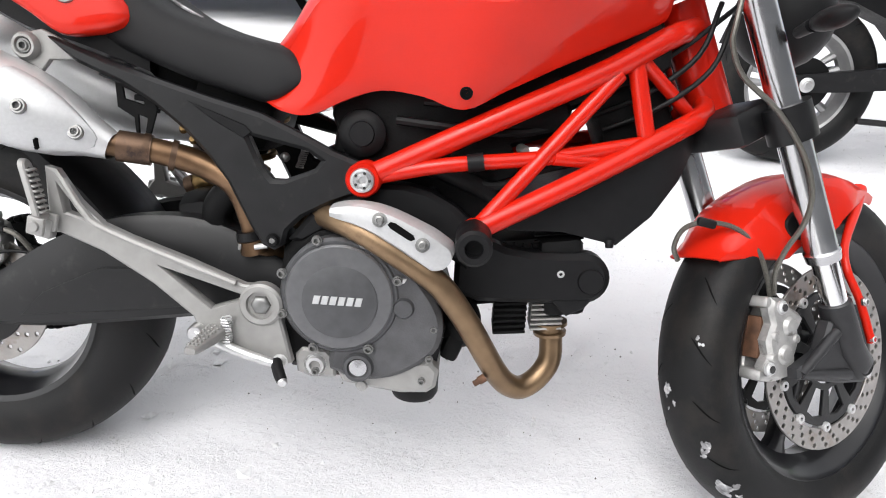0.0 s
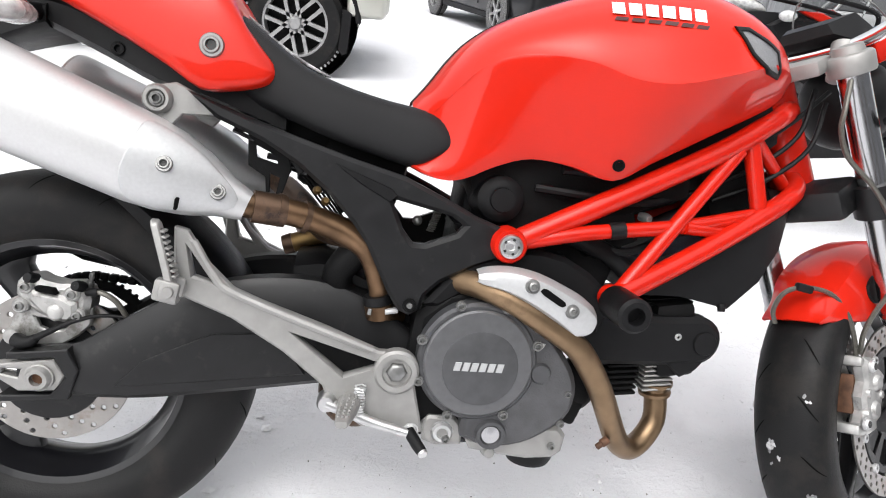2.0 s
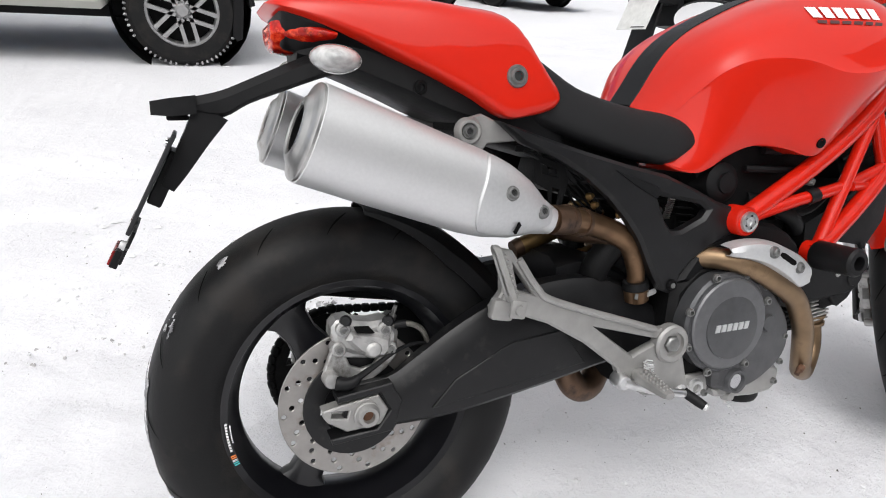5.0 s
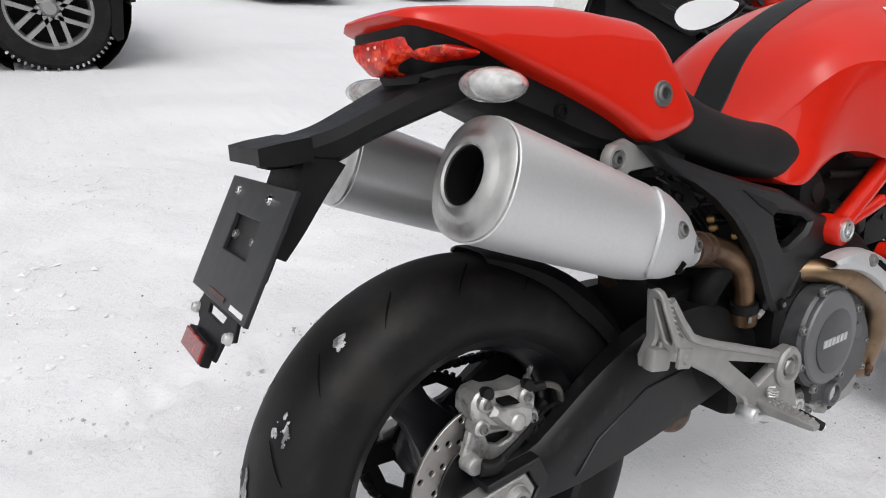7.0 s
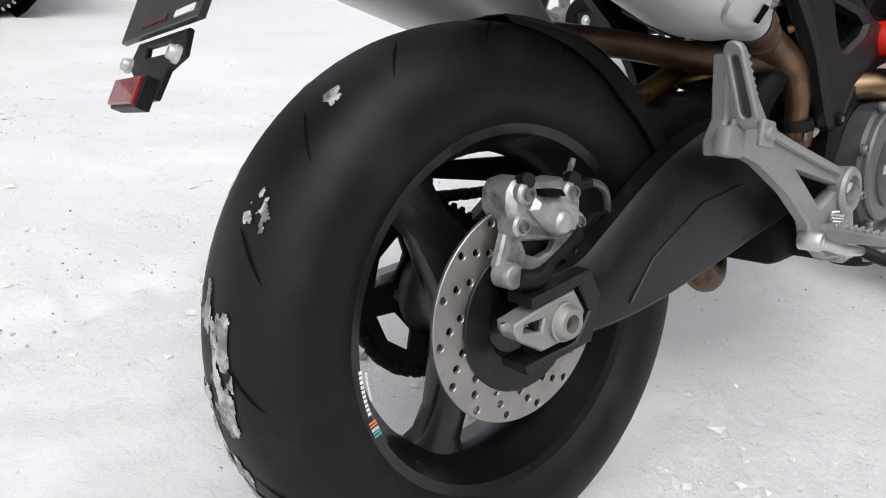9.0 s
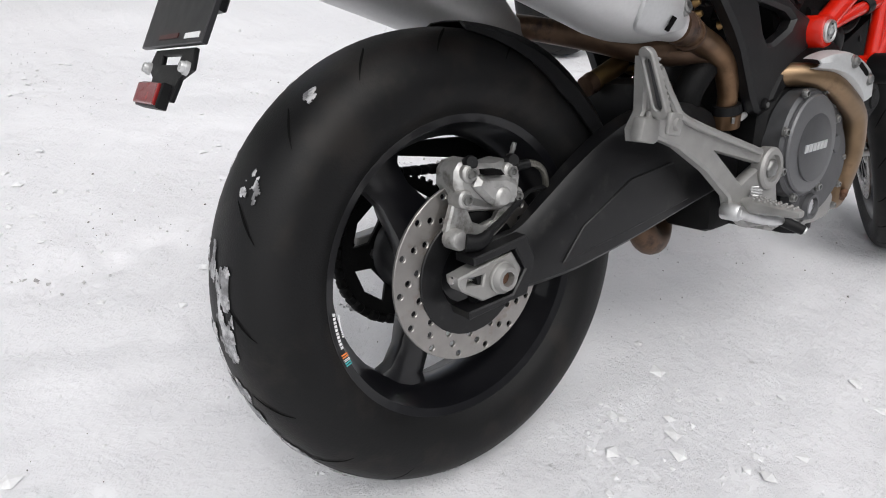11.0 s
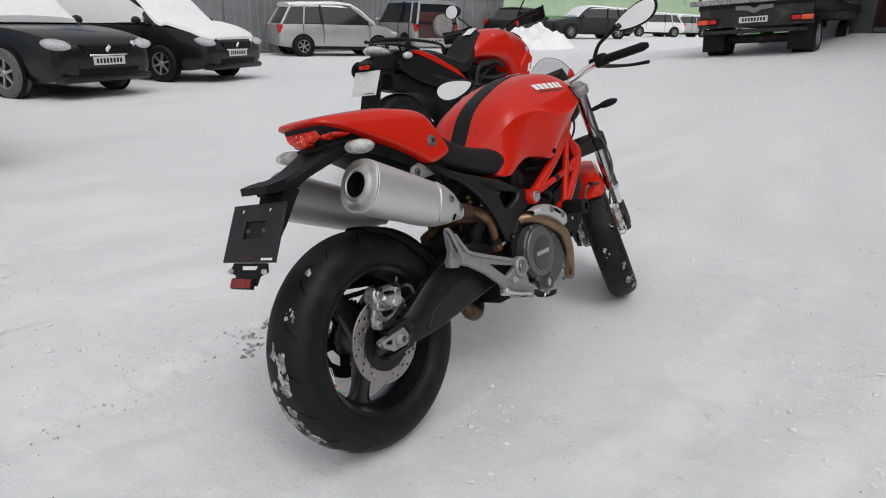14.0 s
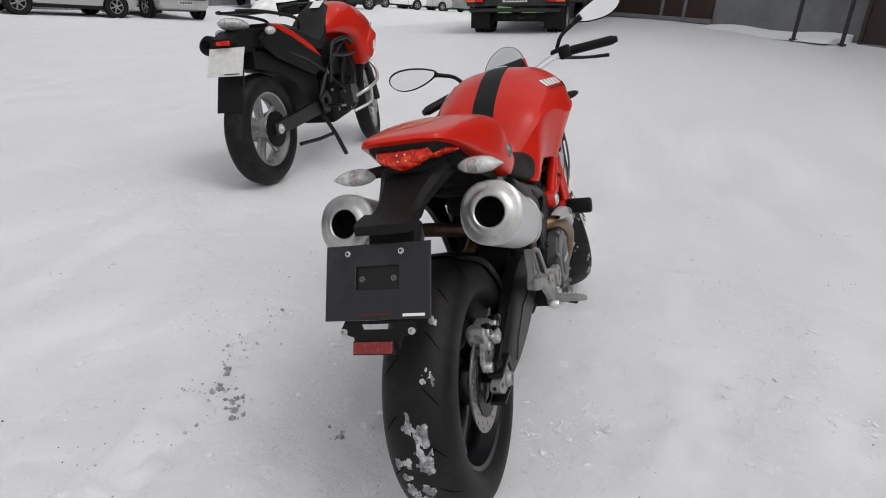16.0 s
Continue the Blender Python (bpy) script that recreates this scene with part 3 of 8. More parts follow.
# snow caked on the rear tyre: thin broken crusts that follow the rubber
def crust(c, radius, half, bead, ang, y0, y1, ln, seed, cut=0.05):
    def crown(y):
        a = math.asin(max(-1, min(1, y / half)))
        return radius - (radius - bead - 0.035) * 0.82 * (1 - math.cos(a)) ** 1.25
    bm = bmesh.new()
    na, ny = 44, 22
    grid = {}
    for i in range(na + 1):
        for j in range(ny + 1):
            f, g = i / na, j / ny
            a = radians(ang) + (f - 0.5) * ln / radius
            y = y0 + (y1 - y0) * g
            q = Vector((f * ln * 34, y * 55, seed))
            v = noise.fractal(q, 0.9, 2.1, 4) + 0.25 - 1.1 * ((f - 0.5) ** 2 * 4) ** 1.5 * 0.5 - 0.5 * ((g - 0.5) ** 2 * 4) ** 1.5
            rr = crown(y) + 0.0010 + 0.0024 * max(0.0, v)
            grid[i, j] = (v, Vector((c[0] + rr * math.cos(a), c[1] + y, c[2] + rr * math.sin(a))))
    verts = {}
    for i in range(na):
        for j in range(ny):
            ks = [(i, j), (i + 1, j), (i + 1, j + 1), (i, j + 1)]
            if sum(grid[k][0] for k in ks) / 4 > cut:
                bm.faces.new([verts.setdefault(k, bm.verts.new(grid[k][1])) if k not in verts else verts[k] for k in ks])
    loose = [v for v in bm.verts if not v.link_faces]
    bmesh.ops.delete(bm, geom=loose, context="VERTS")
    return bm


for ang, y0, y1, ln, seed, cut in ((177, -0.040, 0.0, 0.12, 3, 0.0), (199, -0.028, 0.034, 0.10, 8, 0.02), (190, 0.005, 0.05, 0.12, 17, 0.12), (214, -0.045, 0.01, 0.08, 12, 0.10), (228, -0.05, -0.01, 0.07, 12, 0.28), (150, -0.06, -0.02, 0.06, 20, 0.30), (128, -0.055, -0.03, 0.05, 33, 0.30), (166, -0.02, 0.02, 0.08, 41, 0.2)):
    part("caked_snow", crust(RC, *REAR, ang, y0, y1, ln, seed, cut), SNOW_BIT, rear_wheel, "dirty snow crust stuck to the tyre")

# rear brake calliper and axle block
bm = slab([(-0.040, 0.434), (-0.038, 0.452), (-0.030, 0.461), (-0.012, 0.463), (0.0, 0.456), (0.022, 0.452), (0.046, 0.454), (0.060, 0.446), (0.066, 0.430), (0.062, 0.406), (0.046, 0.393), (0.020, 0.397), (-0.006, 0.404), (-0.030, 0.416)], -0.102, -0.052, ch=0.008)
add_slab(bm, [(-0.020, 0.432), (-0.012, 0.444), (0.030, 0.438), (0.050, 0.428), (0.050, 0.408), (0.040, 0.397), (0.016, 0.400), (0.0, 0.410)], -0.113, -0.095, ch=0.006)
add_lathe(bm, [(0, 0.004), (0.008, 0.004), (0.011, 0.002), (0.014, -0.002), (0.016, -0.012)], (0.022, -0.113, 0.413), (0, -1, 0), 24)
calliper = part("rear_brake_calliper", bm, CALLIPER, bike, "silver rear brake calliper")
for x, z in ((-0.030, 0.418), (0.050, 0.408), (-0.022, 0.448), (0.042, 0.440)):
    part("bolt_boss", lathe([(0, 0.004), (0.009, 0.004), (0.0115, 0.001), (0.012, -0.02)], (x, -0.104, z), (0, -1, 0.05), 18), CALLIPER, calliper)
for x, z in ((-0.030, 0.418), (0.050, 0.408), (-0.022, 0.448), (0.042, 0.440)):
    part("calliper_bolt", lathe([(0.0, 0.0005), (0.0035, 0.0005), (0.004, 0.004), (0.0065, 0.0035), (0.007, -0.002)], (x, -0.1085, z), (0, -1, 0.05), 12), BOLT_STEEL, calliper)
for x, z in ((-0.016, 0.458), (0.050, 0.450)):
    part("rubber_cap", lathe([(0, 0.012), (0.007, 0.012), (0.0095, 0.006), (0.009, -0.006)], (x, -0.096, z), (-0.3, -1, 0.35), 14), BLACK_PLASTIC, calliper)
# black slab on the calliper paints the shade of the pad gap
part("pad_gap", slab([(-0.006, 0.4505), (0.018, 0.4475), (0.024, 0.440), (-0.004, 0.444)], -0.1155, -0.095, ch=0.001), SOOT_SHADE, calliper)
part("bleed_nipple", lathe([(0, 0.020), (0.003, 0.020), (0.004, 0.012), (0.003, 0.010), (0.0035, 0.004), (0.006, 0.004), (0.006, -0.006)], (0.060, -0.085, 0.452), (0.25, -0.2, 1), 10), BOLT_STEEL, calliper)
bracket = part("calliper_bracket", slab([(-0.034, 0.425), (-0.044, 0.400), (-0.052, 0.380), (-0.044, 0.362), (-0.018, 0.342), (0.012, 0.350), (0.045, 0.370), (0.064, 0.390), (0.066, 0.415), (0.02, 0.425)], -0.092, -0.080, [[(-0.016, 0.398), (0.010, 0.394), (0.034, 0.390), (0.026, 0.380), (0.006, 0.376), (-0.010, 0.383)]], ch=0.0025), CALLIPER, bike, "silver calliper bracket plate")
part("slide_pin", lathe([(0, 0.012), (0.011, 0.012), (0.013, 0.009), (0.0135, -0.01)], (-0.042, -0.096, 0.370), (0, -1, 0), 20), CALLIPER, bracket)
part("pin_boot", tube([(-0.036, -0.106, 0.366), (-0.022, -0.112, 0.364), (-0.010, -0.114, 0.368), (-0.004, -0.114, 0.374)], [0.0115, 0.0105, 0.0085, 0.006], 14, 3), BLACK_PLASTIC, bracket)
part("sensor_cable", tube([(-0.008, -0.114, 0.371), (0.02, -0.115, 0.387), (0.045, -0.112, 0.400), (0.08, -0.10, 0.408), (0.12, -0.092, 0.405)], [0.0055, 0.0045, 0.0035, 0.003, 0.003], 8, 4), BLACK_PLASTIC, bike)
part("brake_hose", tube([(0.058, -0.095, 0.442), (0.080, -0.100, 0.444), (0.100, -0.10, 0.434), (0.112, -0.095, 0.415), (0.118, -0.088, 0.395)], 0.0045, 8, 4), HOSE, bike)
part("hose_union", tube([(0.060, -0.095, 0.442), (0.078, -0.0995, 0.4438)], 0.0062, 10), BLACK_PLASTIC, bike)

axle_block = part("axle_block", slab([(-0.062, 0.322), (-0.056, 0.312), (-0.026, 0.292), (0.028, 0.295), (0.039, 0.318), (0.024, 0.344), (-0.03, 0.337), (-0.062, 0.331)], -0.124, -0.098,
                                     [[(-0.05, 0.318), (-0.026, 0.313), (-0.022, 0.326), (-0.048, 0.327)]], ch=0.002), CAST_ALU, bike, "silver chain adjuster block")
part("axle_nut", lathe([(0.009, 0.0), (0.0095, 0.014), (0.015, 0.014), (0.017, 0.011), (0.019, 0.006), (0.021, 0.005), (0.021, 0), (0.009, 0)], (0.005, -0.123, 0.316), (0, -1, 0), 6 * 4, closed=True), CAST_ALU, axle_block)
part("axle_end", lathe([(0, 0.003), (0.0095, 0.003), (0.0095, -0.1)], (0.005, -0.124, 0.316), (0, -1, 0), 16), RUST, axle_block)
part("axle", tube([(0.005, 0.13, 0.316), (0.005, -0.12, 0.316)], 0.012, 12), BLACK_ENGINE, bike)
part("adjuster_screw", tube([(-0.064, -0.111, 0.3265), (-0.03, -0.111, 0.322)], 0.005, 8), CHROME, axle_block)

adj = slab([(-0.074, 0.318), (-0.068, 0.306), (-0.026, 0.292), (0.028, 0.295), (0.039, 0.318), (0.024, 0.344), (-0.03, 0.341), (-0.070, 0.337)], 0.098, 0.124, ch=0.002)
left_block = part("axle_block", adj, CAST_ALU, bike, "silver chain adjuster block on the chain side")
part("axle_nut", lathe([(0, 0.012), (0.012, 0.012), (0.016, 0.009), (0.018, 0.0)], (0.005, 0.123, 0.316), (0, 1, 0), 6), CAST_ALU, left_block)
part("adjuster_screw", tube([(-0.094, 0.111, 0.326), (-0.06, 0.111, 0.324)], 0.005, 8), CHROME, left_block)
part("adjuster_nut", lathe([(0.005, 0.006), (0.009, 0.006), (0.009, -0.004), (0.005, -0.004)], (-0.078, 0.111, 0.3255), (-1, 0, 0), 6, closed=True), CHROME, left_block)

# swingarm
def arm_rings(side):
    st = [(-0.03, 0.285, 0.360, 0.098, 0.118), (0.04, 0.285, 0.362, 0.092, 0.121), (0.09, 0.285, 0.39, 0.086, 0.124), (0.15, 0.288, 0.428, 0.082, 0.126), (0.22, 0.297, 0.462, 0.078, 0.127),
          (0.30, 0.308, 0.484, 0.074, 0.126), (0.40, 0.322, 0.486, 0.07, 0.122), (0.48, 0.332, 0.46, 0.07, 0.118), (0.55, 0.34, 0.415, 0.07, 0.115)]
    out = []
    for x, z0, z1, y0, y1 in st:
        h = z1 - z0
        sec = [(y0, z0 + 0.006), (y0 + 0.006, z0), (y1 - 0.008, z0), (y1, z0 + 0.008), (y1 + 0.001, z0 + 0.40 * h), (y1 - 0.001, z0 + 0.58 * h), (y1 - 0.006, z1 - 0.012), (y1 - 0.014, z1), (y0 + 0.006, z1), (y0, z1 - 0.006)]
        out.append([Vector((x, side * y, z)) for y, z in sec])
    return out


def finer(rings, k=3):
    cols = list(zip(*rings))
    cols = [smooth_path(c, k) for c in cols]
    return [list(r) for r in zip(*cols)]


for s in (-1, 1):
    part("swingarm", loft(finer(arm_rings(s))), BLACK_MATT, bike, "black cast swingarm")
    part("arm_panel", slab([(0.11, 0.308), (0.24, 0.322), (0.39, 0.342), (0.345, 0.405), (0.25, 0.398), (0.15, 0.350)], s * 0.1288, s * 0.118, ch=0.0012), BLACK_MATT, bike)
# the fork end that holds the axle block
part("swingarm_end", slab([(-0.04, 0.352), (0.045, 0.362), (0.06, 0.33), (0.045, 0.283), (-0.05, 0.276), (-0.052, 0.286), (0.02, 0.29), (0.042, 0.318), (0.026, 0.348), (-0.04, 0.342)], -0.128, -0.09, ch=0.002), BLACK_MATT, bike)
bm = loft(finer([[Vector((x, y, z)) for y, z in ((-0.075, z0), (-0.075, z1), (-0.05, z1 + 0.015), (0.05, z1 + 0.015), (0.075, z1), (0.075, z0), (0, z0 - 0.01))] for x, z0, z1 in ((0.36, 0.41, 0.50), (0.42, 0.37, 0.505), (0.50, 0.34, 0.47), (0.56, 0.335, 0.42))]))
part("swingarm_bridge", bm, BLACK_MATT, bike)
# inner rear mudguard hugging the tyre
rings = []
for i in range(20):
    a = radians(4 + 80 * i / 19)
    r = 0.322 - 0.009 * min(1.0, i / 9)
    w = 0.084 if i < 13 else 0.084 - 0.040 * ((i - 12) / 7) ** 2
    deep = 1.0 if i < 13 else 1.0 - 0.75 * (i - 12) / 7
    rings.append([Vector(((r - dr * deep) * math.cos(a), y, 0.311 + (r - dr * deep) * math.sin(a))) for y, dr in ((-w, 0.05), (-w * 0.98, 0.028), (-w * 0.7, 0.006), (0, 0), (w * 0.7, 0.006), (w * 0.98, 0.028), (w, 0.05), (w * 0.95, 0.05), (w * 0.66, 0.011), (0, 0.005), (-w * 0.66, 0.011), (-w * 0.95, 0.05))])
part("rear_mudguard", loft(rings), BLACK_PLASTIC, bike, "black plastic tyre hugger")
part("chain_guard", slab([(-0.06, 0.47), (0.16, 0.455), (0.26, 0.43), (0.27, 0.40), (0.12, 0.425), (-0.02, 0.45)], 0.085, 0.092, ch=0.001), BLACK_PLASTIC, bike)

# rear shock, linkage and the dark mass between wheel and engine
spring = []
for i in range(90):
    a = 2 * math.pi * i / 13
    p = Vector((0.43, 0.0, 0.49)).lerp(Vector((0.51, 0.0, 0.70)), i / 89)
    spring.append(p + Vector((0.03 * math.cos(a), 0.03 * math.sin(a), 0)))
part("shock_spring", tube(spring, 0.006, 7), BRASS, bike, "dull yellow shock absorber spring")
part("shock_body", tube([(0.42, 0, 0.46), (0.515, 0, 0.72)], 0.018, 12), BLACK_ENGINE, bike)

# passenger and rider peg brackets
def peg_bracket(s):
    y0, y1 = (s * 0.178, s * 0.158)
    out = [(0.205, 0.566), (0.222, 0.562), (0.252, 0.516), (0.286, 0.483), (0.325, 0.467), (0.42, 0.434), (0.50, 0.402), (0.532, 0.402), (0.550, 0.388), (0.555, 0.36), (0.575, 0.278), (0.556, 0.272),
           (0.48, 0.284), (0.43, 0.318), (0.42, 0.345), (0.36, 0.394), (0.285, 0.44), (0.22, 0.466), (0.19, 0.462), (0.188, 0.478), (0.205, 0.50)]
    holes = [[(0.222, 0.542), (0.232, 0.498), (0.258, 0.490)], [(0.37, 0.424), (0.45, 0.362), (0.508, 0.382)]]
    b = part("peg_bracket", slab(out, y0, y1, holes, ch=0.0035), CAST_ALU, bike, "cast aluminium footrest bracket")
    part("bracket_rib", tube([(0.232, s * 0.178, 0.548), (0.262, s * 0.181, 0.502), (0.30, s * 0.181, 0.474), (0.49, s * 0.181, 0.405)], 0.006, 8, 4), CAST_ALU, b)
    part("pivot_boss", lathe([(0.034, -0.012), (0.034, 0.004), (0.030, 0.008), (0.022, 0.008), (0.021, 0.002), (0.0, 0.002)], (0.528, s * 0.178, 0.373), (0, s, 0), 32), CAST_ALU, b)
    part("pivot_bolt", lathe([(0, 0.010), (0.010, 0.010), (0.014, 0.008), (0.016, 0.004), (0.016, -0.004)], (0.528, s * 0.178, 0.373), (0, s, 0), 6), BOLT_STEEL, b)
    for c in ((0.557, 0.281),):
        part("bracket_bolt", bolt((c[0], s * 0.177, c[1]), 0.012, 0.007, (0, s, 0)), BRUSHED, b)
    # folded passenger footrest: a flat slotted bar that stands upright
    up = lambda a, y, b: Vector((0.211 - 0.30 * (b - 0.49) + y, s * (0.201 + a - 0.10 * (b - 0.49)), b))
    bar = [(0.0105 * math.cos(t), 0.567 + 0.0105 * math.sin(t)) for t in [math.pi * k / 8 for k in range(9)]] + [(-0.0125, 0.495), (-0.008, 0.489), (0.008, 0.489), (0.0125, 0.495)]
    slot = [(0.0042 * math.cos(t), 0.560 + 0.0042 * math.sin(t)) for t in [math.pi * k / 6 for k in range(7)]] + [(0.0055 * math.cos(t), 0.506 + 0.0055 * math.sin(t)) for t in [math.pi + math.pi * k / 6 for k in range(7)]]
    p = part("passenger_footrest", slab(bar, -0.006, 0.005, [slot], ch=0.002, place=up), CAST_ALU, bike, "folded-up slotted alloy footrest")
    part("slot_back", slab(inset(slot, -0.002), 0.0025, 0.0045, ch=0.0005, place=up), DARK_GREY, p)
    for i in range(9):
        z = 0.502 + 0.0075 * i
        part("rib", box(up(0.0, 0.0075, z), (0.006, 0.019, 0.0035), (0, 16, 0), 0.001, 1), CAST_ALU, p)
    hinge = box((0.200, s * 0.184, 0.476), (0.036, 0.020, 0.032), (0, 12, 0), 0.005)
    for dy in (-0.0155, 0.0155):
        add_box(hinge, (0.211, s * (0.2015 + dy), 0.484), (0.026, 0.008, 0.028), (0, 12, 0), 0.0035)
    add_lathe(hinge, [(0, 0.006), (0.007, 0.006), (0.008, 0.003), (0.008, 0)], (0.211, s * 0.219, 0.484), (0, s, 0), 12)
    part("hinge", hinge, CAST_ALU, p)
    # rider footrest: a tapered bar with two rows of teeth, pointing out and slightly back
    rp = loft([[Vector((0.462 + dx + hw * math.copysign(abs(math.cos(a)) ** 0.6, math.cos(a)), s * yy, 0.328 + hh * math.copysign(abs(math.sin(a)) ** 0.6, math.sin(a)))) for a in [2 * math.pi * k / 14 for k in range(14)]] for yy, dx, hw, hh in ((0.176, 0.0, 0.012, 0.010), (0.192, 0.0, 0.0165, 0.0115), (0.225, -0.003, 0.0145, 0.0095), (0.262, -0.008, 0.0105, 0.007), (0.270, -0.009, 0.008, 0.005))])
    for i in range(8):
        for dx in (-0.009, 0.0, 0.009):
            f = i / 7
            add_box(rp, (0.462 - 0.008 * f + dx * (1 - 0.35 * f), s * (0.197 + 0.009 * i), 0.3395 - 0.0045 * f), (0.004, 0.0045, 0.005), (0, 0, 0), 0.001, 1)
    part("rider_footrest", rp, CAST_ALU, bike, "knurled alloy rider footrest")
    return b


peg_bracket(-1)
peg_bracket(1)
part("pedal_spring", tube([Vector((0.476 + 0.008 * math.cos(1.3 * i), -0.188 + 0.008 * math.sin(1.3 * i), 0.352 - 0.0009 * i)) for i in range(50)], 0.0016, 5), BRUSHED, bike)
lever = tube([(0.428, -0.185, 0.322), (0.455, -0.187, 0.312), (0.50, -0.19, 0.296), (0.555, -0.195, 0.283)], [0.010, 0.009, 0.008, 0.007], 10, 4)
add_lathe(lever, [(0, 0.008), (0.011, 0.008), (0.014, 0.003), (0.014, -0.02)], (0.428, -0.185, 0.322), (0, -1, 0), 16)
pedal = part("brake_pedal", lever, POLISHED, bike, "polished alloy rear brake pedal")
part("pedal_pad", tube([(0.553, -0.19, 0.285), (0.565, -0.212, 0.274), (0.572, -0.222, 0.268)], [0.009, 0.009, 0.008], 12), BLACK_PLASTIC, pedal)
part("pedal_tip", lathe([(0, 0.004), (0.006, 0.004), (0.0075, 0.001), (0.0075, -0.004)], (0.5725, -0.223, 0.2675), (0.3, -0.8, -0.25), 12), POLISHED, pedal)

# engine
def smooth_2d(pts, k):
    return [(v.x, v.z) for v in smooth_path([(a, 0, b) for a, b in pts], k, closed=True)]


bm = bmesh.new()
case = [(0.553, 0.455), (0.60, 0.495), (0.665, 0.505), (0.735, 0.475), (0.79, 0.40), (0.812, 0.335), (0.80, 0.275), (0.765, 0.25), (0.71, 0.242), (0.62, 0.246), (0.565, 0.258), (0.548, 0.30), (0.545, 0.38)]
add_slab(bm, case, -0.150, 0.16, ch=0.012)
add_box(bm, (0.56, 0.0, 0.33), (0.12, 0.2, 0.16), (0, 0, 0), 0.02)
engine = part("engine_case", bm, BLACK_ENGINE, bike, "black cast engine crankcase")
cover = smooth_2d([(0.632, 0.285), (0.650, 0.266), (0.680, 0.256), (0.732, 0.264), (0.775, 0.288), (0.803, 0.318), (0.808, 0.362), (0.790, 0.402), (0.752, 0.448), (0.72, 0.47), (0.66, 0.40)], 3)
part("side_cover", slab(cover, -0.178, -0.14, ch=0.008), ENGINE_GREY, engine, "grey clutch-side crankcase cover")
CL = (0.649, 0.394)
part("clutch_cover_ring", lathe([(0.0925, -0.03), (0.0925, 0.0), (0.088, 0.005), (0.082, 0.005)], (CL[0], -0.176, CL[1]), (0, -1, 0), 56), DARK_GREY, engine)
cc = part("clutch_cover", lathe([(0.083, -0.01), (0.083, 0.009), (0.080, 0.012), (0.050, 0.0145), (0.0, 0.0145)], (CL[0], -0.176, CL[1]), (0, -1, 0), 56), COVER_GREY, engine, "round grey clutch cover with a darker boss")
part("cover_boss", lathe([(0.0, 0.0), (0.055, 0.0), (0.0575, -0.001), (0.058, -0.004)], (CL[0] + 0.002, -0.1925, CL[1] - 0.004), (0.0, -1, 0.035), 44), DARK_GREY, cc)
# the maker's word on the clutch cover, as plain slanted shapes
for i in range(6):
    x = CL[0] - 0.036 + i * 0.0128
    bm = slab( [(x - 0.003, CL[1] - 0.009), (x + 0.0065, CL[1] - 0.009), (x + 0.0095, CL[1] + 0.004), (x, CL[1] + 0.004)], -0.1945, -0.191, ch=0.0004)
    part("maker_mark", bm, SHIELD, engine)
for a in (112, 68, 160, 200, 245, 300, 20):
    c = (CL[0] + 0.0935 * math.cos(radians(a)), -0.182, CL[1] + 0.0935 * math.sin(radians(a)))
    part("cover_bolt", bolt(c, 0.008, 0.006), BOLT_STEEL, engine)
for c in ((0.612, 0.267), (0.795, 0.35), (0.79, 0.30), (0.78, 0.262), (0.735, 0.45)):
    part("case_bolt", bolt((c[0], -0.176, c[1]), 0.0065, 0.005), BOLT_STEEL, engine)
part("filler_cap", lathe([(0, 0.006), (0.014, 0.006), (0.017, 0.0), (0.017, -0.01)], (0.747, -0.178, 0.382), (0, -1, 0), 20), DARK_GREY, engine)
part("sight_glass_ring", lathe([(0.015, 0.004), (0.017, 0.010), (0.022, 0.010), (0.025, 0.0), (0.027, -0.02)], (0.680, -0.176, 0.280), (0, -1, 0), 28), DARK_GREY, engine)
part("sight_glass", lathe([(0, 0.007), (0.014, 0.006), (0.015, 0.003)], (0.680, -0.176, 0.280), (0, -1, 0), 20), FORK_STEEL, engine, "pale oil sight glass")
part("engine_lug", slab([(0.575, 0.285), (0.585, 0.296), (0.625, 0.296), (0.64, 0.28), (0.64, 0.25), (0.60, 0.247), (0.578, 0.255)], -0.158, -0.12, ch=0.004), CAST_ALU, engine)
part("lug_bolt", lathe([(0, -0.001), (0.008, -0.001), (0.009, 0.006), (0.014, 0.006), (0.016, 0.0), (0.019, 0.0), (0.019, -0.008)], (0.608, -0.158, 0.27), (0, -1, 0), 20), BRUSHED, engine)
part("drain_boss", lathe([(0, 0.005), (0.008, 0.005), (0.010, 0.0), (0.012, -0.01)], (0.684, -0.165, 0.243), (0, -1, 0), 16), CAST_ALU, engine)
part("sump", slab([(0.645, 0.262), (0.70, 0.285), (0.792, 0.290), (0.806, 0.275), (0.802, 0.247), (0.788, 0.236), (0.745, 0.233), (0.70, 0.238), (0.652, 0.246)], -0.166, 0.12, ch=0.006), CAST_ALU, engine, "bare alloy sump")
part("oil_filter", lathe([(0.0, -0.02), (0.036, -0.02), (0.04, -0.012), (0.04, 0.03), (0.03, 0.035)], (0.765, -0.105, 0.226), (0, 0, 1), 28), BLACK_PLASTIC, engine, "black oil filter can")
part("breather_fitting", lathe([(0.009, -0.01), (0.009, 0.004), (0.006, 0.006), (0.006, 0.012), (0.008, 0.012), (0.008, 0.02), (0, 0.02)], (0.742, -0.168, 0.412), (0.1, -0.3, 1), 12), BRUSHED, engine)
bm = ellipsoid((0.835, -0.09, 0.335), (0.035, 0.04, 0.045))
add_box(bm, (0.825, -0.1, 0.30), (0.03, 0.05, 0.05), (0, 20, 0), 0.008)
